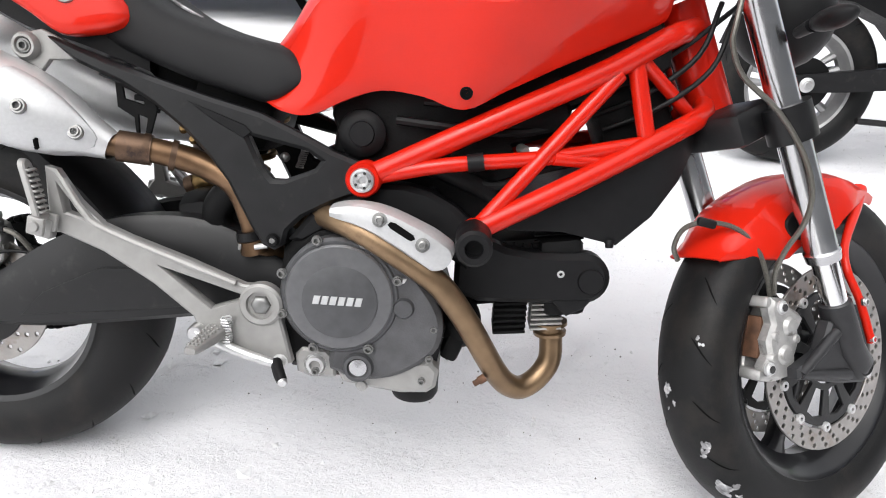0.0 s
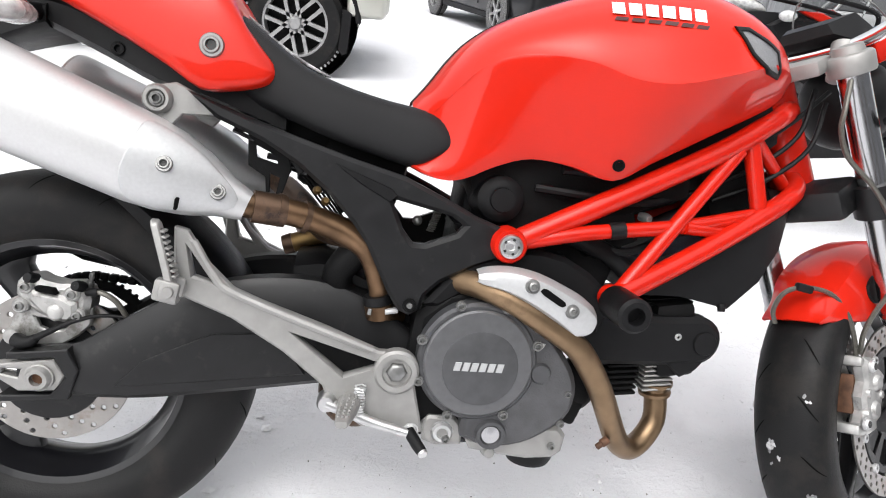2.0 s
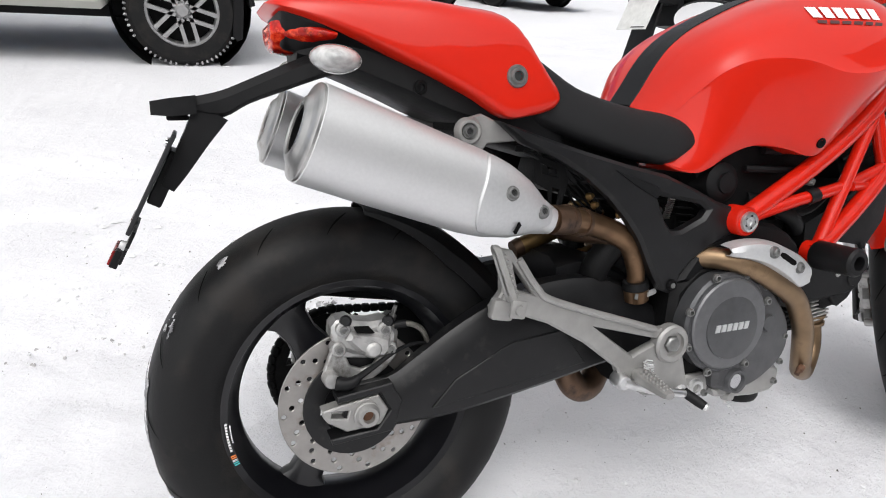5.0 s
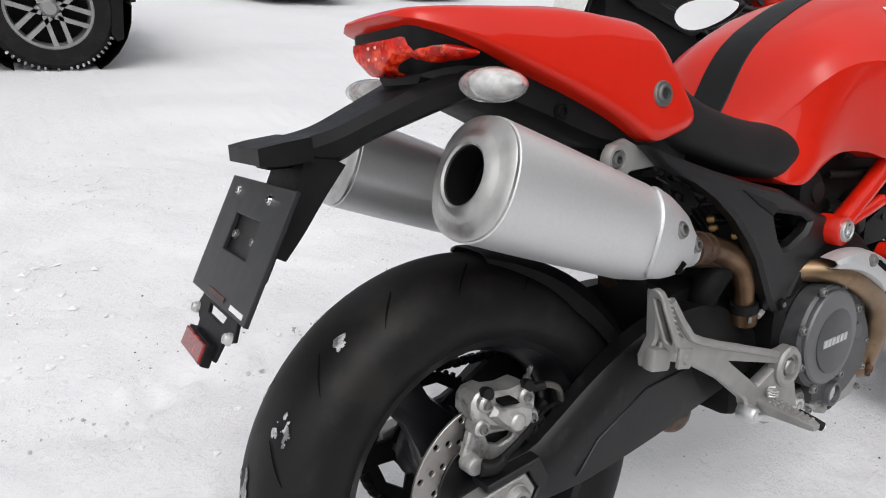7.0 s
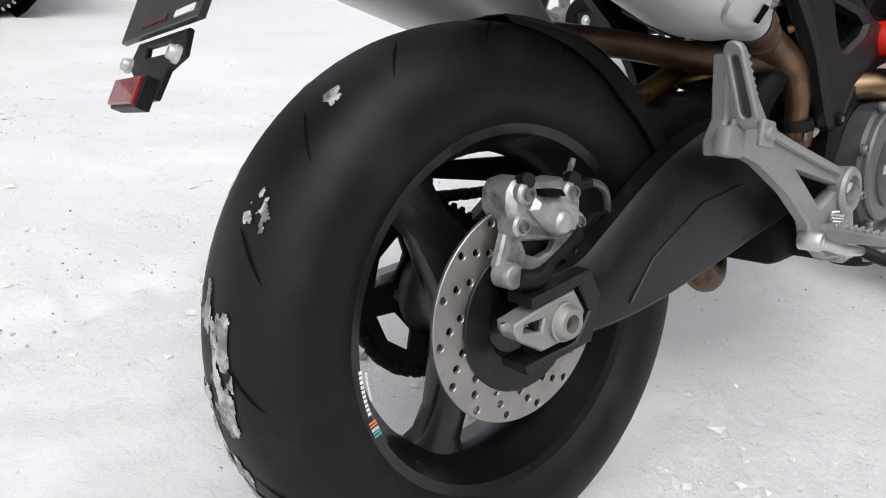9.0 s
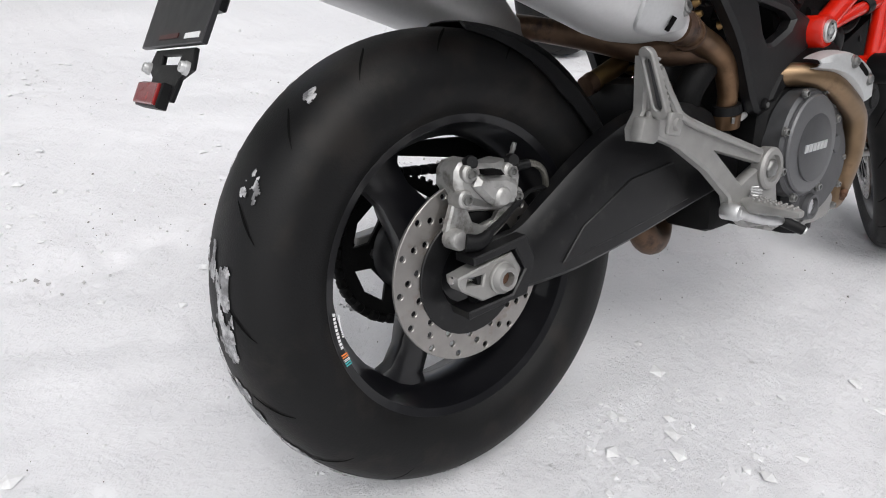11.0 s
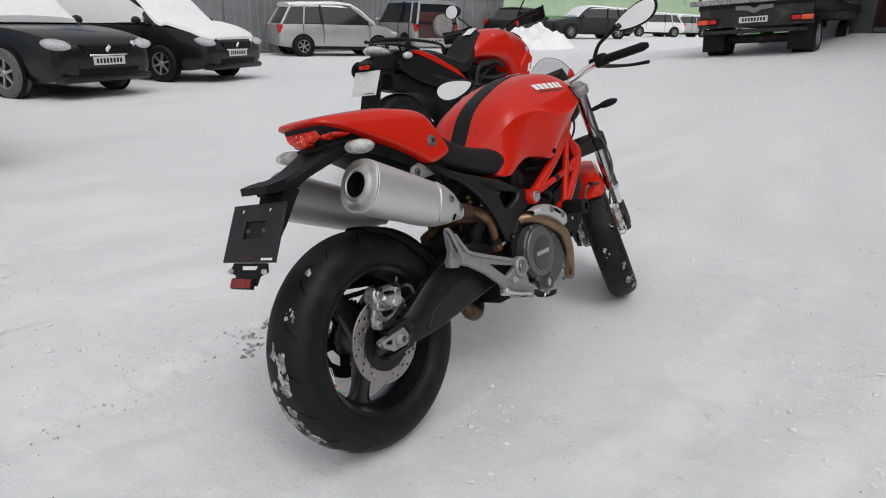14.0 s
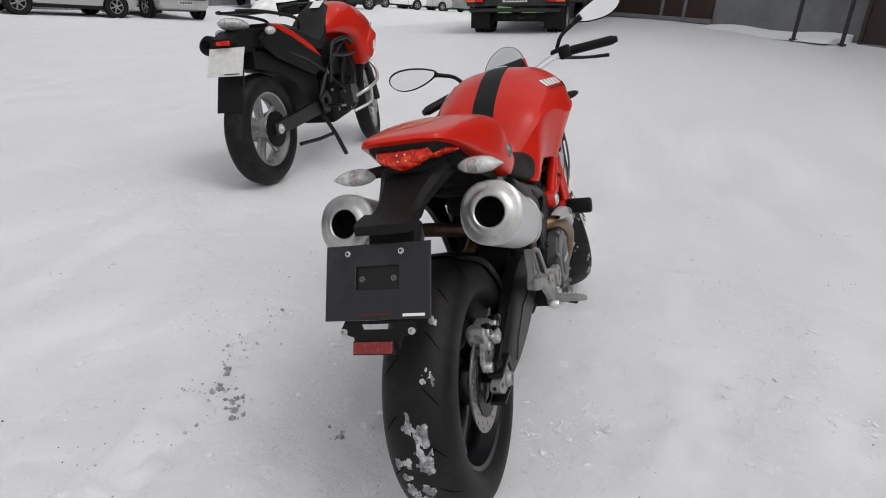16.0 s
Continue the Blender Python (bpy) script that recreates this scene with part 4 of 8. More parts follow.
part("starter_housing", bm, BLACK_ENGINE, engine)
# horizontal front cylinder with fins, and its cover
part("front_cylinder", box((0.92, -0.01, 0.425), (0.16, 0.15, 0.11), (0, -8, 0), 0.01), BLACK_ENGINE, engine, "finned black front cylinder")
for i in range(9):
    part("fin", box((0.865 + i * 0.014, -0.01, 0.425), (0.004, 0.16, 0.10), (0, -8, 0), 0.0015, 1), BLACK_ENGINE, engine)
head = box((0.995, -0.01, 0.425), (0.07, 0.20, 0.13), (0, -8, 0), 0.012)
for i in range(6):
    part("port_fin", box((0.976, -0.075, 0.336 + i * 0.0085), (0.052, 0.06, 0.0035), (0, -6, 0), 0.001, 1), CAST_ALU, engine)
    part("barrel_fin", box((0.917, -0.06, 0.322 + i * 0.010), (0.054, 0.07, 0.005), (0, -6, 0), 0.001, 1), BLACK_ENGINE, engine)
    part("head_fin", box((0.985, -0.03, 0.475 + i * 0.009), (0.08, 0.12, 0.003), (0, -8, 0), 0.001, 1), BLACK_ENGINE, engine)
part("cylinder_head", head, BLACK_ENGINE, engine, "black finned cylinder head")
cov = [(0.82, 0.395), (0.86, 0.381), (0.95, 0.384), (1.025, 0.388)] + [(1.026 + 0.041 * math.cos(a), 0.430 + 0.041 * math.sin(a)) for a in [radians(-80 + 17 * k) for k in range(11)]] + [(0.98, 0.468), (0.94, 0.467), (0.90, 0.472), (0.86, 0.488), (0.82, 0.50)]
belt = part("belt_cover", slab(cov, -0.125, -0.08, ch=0.009), BLACK_PLASTIC, engine, "black plastic timing belt cover")
part("cover_disc", lathe([(0, 0.003), (0.019, 0.003), (0.021, 0.0), (0.021, -0.005)], (1.036, -0.125, 0.428), (0, -1, 0), 24), BLACK_PLASTIC, belt)
part("cover_screw", bolt((0.988, -0.125, 0.437), 0.006, 0.003), BRUSHED, belt)
part("belt_cover_lip", slab([(0.975, 0.392), (1.045, 0.400), (1.03, 0.38), (1.004, 0.366), (0.99, 0.378)], -0.122, -0.05, ch=0.003), BLACK_PLASTIC, belt)
# upright cylinder and belt arch behind the header
arch = [(0.56, 0.47), (0.60, 0.520), (0.645, 0.553), (0.70, 0.566), (0.74, 0.566), (0.776, 0.558), (0.816, 0.537), (0.842, 0.515), (0.86, 0.48), (0.84, 0.44), (0.77, 0.48), (0.70, 0.505), (0.64, 0.50), (0.585, 0.465)]
part("belt_arch", slab(arch, -0.150, -0.10, ch=0.008), BLACK_PLASTIC, engine)
for i in range(8):
    part("fin", box((0.70 - 0.006 * i, 0.0, 0.50 + i * 0.014), (0.12, 0.17, 0.004), (0, 6, 0), 0.0015, 1), BLACK_ENGINE, engine)
part("rear_cylinder", box((0.68, 0, 0.57), (0.14, 0.15, 0.20), (0, 6, 0), 0.015), BLACK_ENGINE, engine, "black upright rear cylinder")

part("intake_manifold", box((0.80, 0, 0.555), (0.17, 0.17, 0.13), (0, 18, 0), 0.02), BLACK_ENGINE, engine)
part("intake_hose", tube([(0.74, -0.105, 0.60), (0.80, -0.115, 0.585), (0.86, -0.11, 0.56), (0.90, -0.09, 0.53)], 0.016, 10, 4), BLACK_PLASTIC, engine)

# exhaust
hdr = tube([(0.56, -0.085, 0.492), (0.60, -0.12, 0.507), (0.645, -0.163, 0.508), (0.69, -0.182, 0.494), (0.75, -0.187, 0.460), (0.795, -0.186, 0.430), (0.822, -0.180, 0.398), (0.849, -0.170, 0.357), (0.872, -0.155, 0.315), (0.898, -0.135, 0.268), (0.918, -0.120, 0.242), (0.943, -0.106, 0.230), (0.970, -0.092, 0.242), (0.990, -0.082, 0.272), (0.990, -0.078, 0.310), (0.986, -0.076, 0.335)], 0.0195, 18, 4)
front_pipe = part("front_exhaust_pipe", hdr, PIPE, bike, "bronze heat-tinted front exhaust pipe")
part("flange", lathe([(0.02, -0.012), (0.027, -0.012), (0.028, -0.006), (0.022, -0.004), (0.022, 0.004), (0.03, 0.006), (0.03, 0.012), (0.02, 0.012)], (0.986, -0.076, 0.330), (-0.1, 0, 1), 24, closed=True), PIPE, front_pipe)
part("pipe_nipple", lathe([(0, 0.014), (0.005, 0.014), (0.005, 0.005), (0.007, 0.004), (0.007, -0.008)], (0.874, -0.155, 0.262), (-0.8, -0.2, -0.5), 10), RUST, front_pipe)
sh = []
path = smooth_path([(0.634, -0.190, 0.522), (0.675, -0.202, 0.522), (0.715, -0.209, 0.512), (0.765, -0.209, 0.487), (0.795, -0.204, 0.466), (0.806, -0.202, 0.456)], 5)
for i, p in enumerate(path):
    f = i / (len(path) - 1)
    w = 0.004 + 0.0215 * math.sqrt(min(1, 1.5 * f + 0.02)) * math.sqrt(min(1, 5.0 * (1 - f) + 0.05))
    d = (path[min(i + 1, len(path) - 1)] - path[max(i - 1, 0)]).normalized()
    up_v = Vector((0, -1, 0)).cross(d).normalized()
    up_v = up_v if up_v.z > 0 else -up_v
    row = []
    for a, out in ((-1.15, -0.024), (-1.0, -0.008), (-0.8, 0.0), (0, 0.004), (0.8, 0.0), (1.0, -0.008), (1.15, -0.024)):
        row.append(p + up_v * (w * a + 0.004) + Vector((0, -out - 0.0, 0)) * 1.0)
    inner = [q + Vector((0, 0.003, 0)) for q in reversed(row)]
    sh.append(row + inner)
shield = part("heat_shield", loft(sh), SHIELD, front_pipe, "silver slotted exhaust heat shield")
for c in ((0.710, 0.524), (0.773, 0.491)):
    sb = part("shield_bolt", lathe([(0, 0.003), (0.0035, 0.003), (0.004, 0.0055), (0.0065, 0.0045), (0.0075, 0.001), (0.0105, 0.0008), (0.0110, -0.003)], (c[0], -0.2125, c[1]), (0, -1, 0.15), 20), BOLT_STEEL, shield)
# the slot is a black slab: its inner shade as colour
part("slot", slab([(0.722, 0.518), (0.726, 0.5225), (0.733, 0.521), (0.760, 0.5045), (0.762, 0.499), (0.757, 0.4965), (0.751, 0.4985), (0.727, 0.5125)], -0.2145, -0.2115, ch=0.0006), SOOT_SHADE, shield)
rear_pipe = part("rear_exhaust_pipe", tube([(0.285, -0.152, 0.602), (0.345, -0.134, 0.594), (0.40, -0.118, 0.580), (0.45, -0.115, 0.560), (0.478, -0.12, 0.535), (0.492, -0.12, 0.49), (0.50, -0.11, 0.45), (0.53, -0.08, 0.43)], [0.019, 0.0195, 0.0205, 0.0205, 0.019, 0.0155, 0.0145, 0.0145], 16, 5), PIPE_REAR, bike, "bronze heat-tinted rear exhaust pipe")
part("clamp", tube([(0.303, -0.147, 0.599), (0.348, -0.133, 0.593)], 0.0235, 18), PIPE_DARK, rear_pipe)
part("clamp_band", tube([(0.495, -0.119, 0.462), (0.499, -0.115, 0.440)], 0.0225, 18), PIPE_REAR, rear_pipe)
part("clamp_cap", tube([(0.4925, -0.1195, 0.474), (0.495, -0.119, 0.461)], [0.0215, 0.0235], 18), BLACK_PLASTIC, rear_pipe)
part("clamp_label", box((0.482, -0.1385, 0.451), (0.006, 0.002, 0.010), (0, 8, -20), 0.0005, 1), BOLT_STEEL, rear_pipe)
for f in (0.335, 0.372):
    part("pipe_seam", tube([(f, -0.137 + (f - 0.335) * 0.38, 0.596 - (f - 0.335) * 0.25), (f + 0.008, -0.134 + (f - 0.335) * 0.38, 0.594 - (f - 0.335) * 0.25)], 0.0245, 18), PIPE_DARK, rear_pipe)
part("clamp_screw", tube([(0.505, -0.137, 0.452), (0.524, -0.133, 0.455)], 0.005, 8), BRUSHED, rear_pipe)
part("cross_pipe", tube([(0.45, -0.115, 0.56), (0.40, -0.05, 0.56), (0.36, 0.04, 0.585), (0.32, 0.12, 0.605), (0.29, 0.15, 0.613)], 0.02, 14, 4), PIPE_DARK, bike)
part("branch_pipe", tube([(0.47, -0.10, 0.55), (0.43, -0.09, 0.50), (0.44, -0.08, 0.46), (0.50, -0.07, 0.44)], 0.024, 14, 4), BLACK_ENGINE, bike)
part("under_pipe", tube([(0.462, 0.03, 0.335), (0.437, 0.008, 0.300), (0.434, -0.008, 0.262), (0.455, -0.010, 0.234), (0.490, 0.0, 0.232), (0.523, 0.02, 0.262), (0.55, 0.05, 0.30)], 0.026, 16, 5), PIPE_DARK, bike, "brown pipe bend below the engine")


def muffler(s):
    """A conical oval silencer with an end cone and a riveted front shield."""
    a, b = Vector((-0.072, s * 0.1647, 0.741)), Vector((0.298, s * 0.152, 0.598))
    d = (b - a).normalized()
    up_v = (Vector((0, 0, 1)) - d * d.z).normalized()
    side = d.cross(up_v)
    length = (b - a).length

    def ring(f, r, n=36, sq=2.3):
        c = a + d * (length * f)
        out = []
        for k in range(n):
            t = 2 * math.pi * k / n
            cx, sx = math.cos(t), math.sin(t)
            q = (abs(cx) ** sq + abs(sx) ** sq) ** (-1 / sq)
            out.append(c + (side * cx * 0.97 + up_v * sx) * (r * q))
        return out
    can = part("muffler", loft([ring(0.0, 0.0655), ring(0.004, 0.0675), ring(0.2, 0.0665), ring(0.62, 0.0625), ring(0.72, 0.0575), ring(0.82, 0.047), ring(0.92, 0.030), ring(1.0, 0.021)], caps=False), BRUSHED, bike, "brushed silver conical muffler")
    part("end_ring", loft([ring(0.002, 0.066), ring(-0.008, 0.0662), ring(-0.013, 0.064), ring(-0.017, 0.0585, sq=2.1), ring(-0.024, 0.0505, sq=2.0), ring(-0.026, 0.0490, sq=2.0), ring(-0.036, 0.0440, sq=2.0), ring(-0.042, 0.0385, sq=2.0), ring(-0.043, 0.0350, sq=2.0), ring(-0.038, 0.0322, sq=2.0), ring(0.03, 0.0310, sq=2.0)], caps=False), END_STEEL, can, "worn steel end cone")
    part("outlet", loft([ring(-0.032, 0.0319, sq=2.0), ring(-0.030, 0.0305, sq=2.0), ring(0.06, 0.0295, sq=2.0), ring(0.062, 0.002, sq=2.0)], caps=False), SOOT_SHADE, can, "sooty round outlet")
    # raised shield over the front half: swept rear edge, rounded corners, blunt tip
    taper = [(0.2, 0.0665), (0.62, 0.0625), (0.72, 0.0575), (0.82, 0.047), (0.92, 0.030), (1.0, 0.021)]

    def shield_radius(f):
        for (f0, r0), (f1, r1) in zip(taper, taper[1:]):
            if f <= f1:
                return r0 + (r1 - r0) * (f - f0) / (f1 - f0) + 0.0045
        return 0.0255

    def on_shield(f, t, lift=0.0):
        cx, sx = math.cos(t), math.sin(t)
        q = (abs(cx) ** 2.3 + abs(sx) ** 2.3) ** (-1 / 2.3)
        return a + d * (length * f) + (Vector((0, s * 0.97, 0)) * cx + up_v * sx) * ((shield_radius(f) + lift) * q)

    rows = []
    for u, w in ((0.0, 0.82), (0.02, 0.94), (0.06, 1.02), (0.15, 1.05), (0.30, 1.05), (0.45, 1.02), (0.6, 0.95), (0.75, 0.84), (0.86, 0.70), (0.95, 0.50), (1.0, 0.28)):
        row, low = [], []
        for k in range(23):
            g = abs(k - 11) / 11
            t = 0.08 + w * (k - 11) / 11
            f0 = 0.600 + 0.075 * max(0.0, -t - 0.1) ** 1.6
            f = f0 + (0.965 - f0) * u
            edge = -0.003 * (max(0.0, g - 0.88) / 0.12) ** 2 - (0.0025 if u in (0.0, 1.0) else 0.0)
            row.append(on_shield(f, t, edge))
            low.append(on_shield(f, t, edge - 0.0035))
        rows.append(row + low[::-1])
    shd = part("muffler_shield", loft(rows), SHIELD, can, "satin silver muffler shield")
    for f, t in ((0.72, 0.27), (0.90, 0.22)):
        big_bolt(on_shield(f, t, 0.0005), 0.011, (0.12, s, 0.3), shd, "shield_screw")
    # black block in place of a cut slot, shade given by colour
    for f, t in ((0.80, -0.50),):
        part("shield_slot", box(on_shield(f, t), (0.0045, 0.010, 0.018), (s * math.degrees(t), 15 if t < 0 else -30, 0), 0.001, 1), SOOT_SHADE, shd)
    # hanger
    hang = slab([(0.15, 0.722), (0.162, 0.755), (0.19, 0.762), (0.25, 0.735), (0.265, 0.722), (0.20, 0.718), (0.185, 0.70), (0.165, 0.702)], s * 0.132, s * 0.122, ch=0.002)
    h = part("muffler_hanger", hang, CAST_ALU, bike, "alloy muffler hanger with rubber bush")
    part("hanger_bush", lathe([(0.011, 0.004), (0.013, 0.009), (0.017, 0.009), (0.0205, 0.004), (0.0205, -0.004)], (0.167, s * 0.134, 0.737), (0, s, 0), 28), CAST_ALU, h)
    big_bolt((0.167, s * 0.139, 0.737), 0.011, (0, s, 0), h, "hanger_bolt")


muffler(-1)
muffler(1)

# trellis frame
def frame_side(s):
    t = lambda *p: Vector((p[0], s * p[1], p[2]))
    tubes = [([t(0.679, 0.160, 0.574), t(0.86, 0.150, 0.666), t(1.02, 0.118, 0.745), t(1.115, 0.085, 0.80), t(1.17, 0.035, 0.822)], 0.0175, 4),
             ([t(0.838, 0.185, 0.507), t(0.99, 0.15, 0.585), t(1.13, 0.105, 0.66), t(1.19, 0.06, 0.69), t(1.205, 0.02, 0.71)], 0.0165, 4),
             ([t(0.685, 0.160, 0.575), t(0.80, 0.165, 0.602), t(0.95, 0.145, 0.620), t(1.10, 0.112, 0.648)], 0.0115, 4),
             ([t(0.850, 0.180, 0.515), t(1.045, 0.115, 0.745)], 0.0125, 0),
             ([t(1.07, 0.10, 0.765), t(1.098, 0.112, 0.65)], 0.0135, 0),
             ([t(1.08, 0.095, 0.768), t(1.17, 0.055, 0.695)], 0.0105, 0),
             ([t(0.955, 0.15, 0.62), t(1.03, 0.13, 0.615)], 0.0105, 0)]
    bm = bmesh.new()
    for pts, r, k in tubes:
        add_tube(bm, pts, r, 14, k)
    # welded gussets and lugs
    add_lathe(bm, [(0.0175, 0.02), (0.0235, 0.02), (0.0262, 0.016), (0.0262, -0.02), (0.0175, -0.02)], t(0.679, 0.158, 0.574), (0, s, 0), 36, closed=True)
    add_lathe(bm, [(0.0, 0.008), (0.018, 0.008), (0.020, 0.004), (0.020, -0.02)], t(0.846, 0.182, 0.506), (0, s, 0), 24)
    f = part("trellis_frame", bm, RED_FRAME, bike, "red tubular steel trellis frame")
    fb = part("frame_bolt", lathe([(0.0, 0.003), (0.005, 0.003), (0.0055, 0.006), (0.009, 0.0065), (0.0095, 0.0045), (0.0125, 0.0045), (0.0135, 0.007), (0.0172, 0.0065), (0.0185, 0.003), (0.0185, -0.01)], t(0.679, 0.177, 0.574), (0, s, 0), 36), POLISHED, f, "bright alloy frame bolt cap")
    for k in range(5):
        a = 2 * math.pi * k / 5
        part("bolt_notch", lathe([(0, 0.0005), (0.0022, 0.0005), (0.0022, -0.002)], t(0.679 + 0.011 * math.cos(a), 0.1818, 0.574 + 0.011 * math.sin(a)), (0, s, 0), 8), SOCKET_SHADE, fb)
    sl = lathe([(0.0, 0.058), (0.013, 0.058), (0.013, 0.079), (0.021, 0.079), (0.0255, 0.074), (0.0265, 0.0), (0.024, -0.004)], t(0.846, 0.188, 0.503), (0, s, 0), 32)
    part("crash_bobbin", sl, BLACK_PLASTIC, bike, "black plastic crash slider")
    part("hose_clip", lathe([(0.0135, -0.012), (0.0135, 0.012), (0.0125, 0.012), (0.0125, -0.012)], t(0.842, 0.163, 0.608), (1, 0, 0.18), 16, closed=True), BLACK_PLASTIC, f)


frame_side(-1)
frame_side(1)
ax = Vector((-math.sin(radians(24)), 0, math.cos(radians(24))))
part("head_tube", tube([Vector((1.228, 0, 0.69)), Vector((1.228, 0, 0.69)) + ax * 0.19], 0.036, 24), RED_FRAME, bike, "red steering head tube")

# black rear subframe plates
def subframe(s):
    out = [(0.21, 0.752), (0.30, 0.722), (0.36, 0.703), (0.44, 0.680), (0.52, 0.660), (0.585, 0.632), (0.63, 0.610), (0.668, 0.597), (0.676, 0.55), (0.63, 0.532), (0.585, 0.508), (0.562, 0.485), (0.556, 0.462), (0.54, 0.453), (0.523, 0.46), (0.505, 0.487),
           (0.488, 0.52), (0.470, 0.556), (0.446, 0.588), (0.408, 0.628), (0.363, 0.664), (0.315, 0.692), (0.25, 0.718)]
    hole = [(0.502, 0.627), (0.545, 0.618), (0.592, 0.608), (0.612, 0.595), (0.602, 0.582), (0.556, 0.563), (0.538, 0.563), (0.522, 0.582)]
    p = part("subframe_plate", slab(out, s * 0.155, s * 0.128, [hole], ch=0.006), BLACK_MATT, bike, "black cast rear subframe plate")
    part("recess", slab([(0.415, 0.672), (0.50, 0.642), (0.51, 0.632), (0.498, 0.622), (0.455, 0.645)], s * 0.1575, s * 0.150, ch=0.0015), BLACK_PLASTIC, p)
    pb = part("plate_bolt", bolt((0.540, s * 0.154, 0.470), 0.011, 0.007, (0, s, 0)), BLACK_ENGINE, p)
    part("bolt_core", lathe([(0, 0.003), (0.0045, 0.003), (0.005, 0.0), (0.005, -0.004)], (0.540, s * 0.1585, 0.470), (0, s, 0), 10), BOLT_STEEL, pb)


subframe(-1)
subframe(1)
# dark mass under the seat and behind the frame
bm = box((0.44, 0, 0.655), (0.16, 0.16, 0.09), (0, 16, 0), 0.015)
add_box(bm, (0.30, 0, 0.73), (0.22, 0.17, 0.06), (0, 16, 0), 0.015)
part("battery_tray", bm, BLACK_ENGINE, bike)
air = box((0.80, 0, 0.675), (0.36, 0.22, 0.16), (0, -20, 0), 0.03)
add_box(air, (0.98, 0, 0.755), (0.30, 0.19, 0.13), (0, -24, 0), 0.03)
add_box(air, (1.08, 0, 0.70), (0.12, 0.12, 0.16), (0, -24, 0), 0.02)
part("airbox", air, BLACK_ENGINE, bike, "black airbox under the tank")
part("air_horn", lathe([(0, 0.012), (0.018, 0.012), (0.019, 0.008), (0.024, 0.008), (0.036, 0.0), (0.04, -0.05)], (0.668, -0.122, 0.637), (0.1, -1, 0), 28), BLACK_PLASTIC, bike, "black round airbox snout")
part("throttle_body", box((0.85, -0.06, 0.60), (0.1, 0.09, 0.07), (0, -20, 10), 0.012), BLACK_ENGINE, bike)
rng = random.Random(8)
for i in range(7):
    c = (0.78 + 0.045 * i, -0.095 - 0.01 * (i % 3), 0.55 + 0.025 * (i % 4))
    part("engine_fitting", lathe([(0, 0.01), (0.006, 0.01), (0.008, 0.004), (0.008, -0.01)], c, (rng.uniform(-0.4, 0.4), -1, rng.uniform(-0.3, 0.6)), 10), CAST_ALU if i % 2 else BLACK_PLASTIC, bike)
for pts in ([(0.72, -0.12, 0.66), (0.80, -0.13, 0.655), (0.90, -0.11, 0.65), (1.0, -0.08, 0.67)], [(0.80, -0.11, 0.58), (0.88, -0.12, 0.57), (0.95, -0.11, 0.60), (1.06, -0.06, 0.62)], [(0.76, -0.12, 0.69), (0.84, -0.115, 0.69), (0.93, -0.08, 0.70)], [(0.9, -0.09, 0.52), (0.95, -0.1, 0.56), (1.02, -0.09, 0.58)]):
    part("hose", tube(pts, 0.007, 8, 5), BLACK_PLASTIC, bike)
part("wiring_bracket", slab([(0.288, 0.70), (0.345, 0.68), (0.352, 0.655), (0.335, 0.60), (0.318, 0.60), (0.315, 0.64), (0.29, 0.655)], -0.118, -0.113, [[(0.30, 0.685), (0.33, 0.672), (0.332, 0.66), (0.302, 0.668)], [(0.322, 0.645), (0.336, 0.64), (0.33, 0.61), (0.322, 0.612)]], ch=0.001), BLACK_ENGINE, bike, "black slotted wiring bracket")
rng = random.Random(31)
for k in range(22):
    f = rng.random()
    c = (0.275 + 0.15 * f + rng.uniform(-0.012, 0.012), -0.112 + rng.uniform(-0.012, 0.02), 0.715 - 0.085 * f + rng.uniform(-0.022, 0.018))
    strip = box(c, (rng.uniform(0.018, 0.045), 0.004, rng.uniform(0.005, 0.011)), (rng.uniform(-50, 50), rng.uniform(-10, 60), rng.uniform(-25, 25)), 0.0015, 1)
    part("wiring_strip", strip, BLACK_PLASTIC if k % 4 else RIM_BLACK, bike)
for c in ((0.392, -0.122, 0.628), (0.405, -0.118, 0.612), (0.448, -0.128, 0.595)):
    part("harness_clip", lathe([(0, 0.005), (0.004, 0.005), (0.006, 0.0), (0.007, -0.005)], c, (0.2, -1, 0.3), 10), BRASS, bike)
for k in range(6):
    part("wire", tube([(0.27 + 0.01 * k, -0.10, 0.725 - 0.006 * k), (0.33 + 0.006 * k, -0.105 + 0.004 * k, 0.69 - 0.008 * k), (0.39, -0.11 + 0.006 * k, 0.655 - 0.009 * k), (0.43, -0.10, 0.60 - 0.006 * k)], 0.0022, 6, 4), BLACK_PLASTIC, bike)
part("return_spring", tube([Vector((0.578 - 0.0002 * i + 0.006 * math.cos(1.2 * i), -0.10 + 0.006 * math.sin(1.2 * i), 0.612 - 0.00062 * i)) for i in range(60)], 0.0013, 5), BOLT_STEEL, bike, "small bright coil spring")
part("cable_clip", ellipsoid((0.545, -0.105, 0.592), (0.008, 0.006, 0.008), n=10), BOLT_STEEL, bike)
part("shock_reservoir", tube([(0.345, 0.03, 0.518), (0.418, 0.03, 0.544)], 0.0165, 18), BRASS, bike, "dull brass shock reservoir")
part("reservoir_cap", tube([(0.330, 0.03, 0.513), (0.346, 0.03, 0.5185)], [0.0165, 0.018], 18), PIPE_DARK, bike)
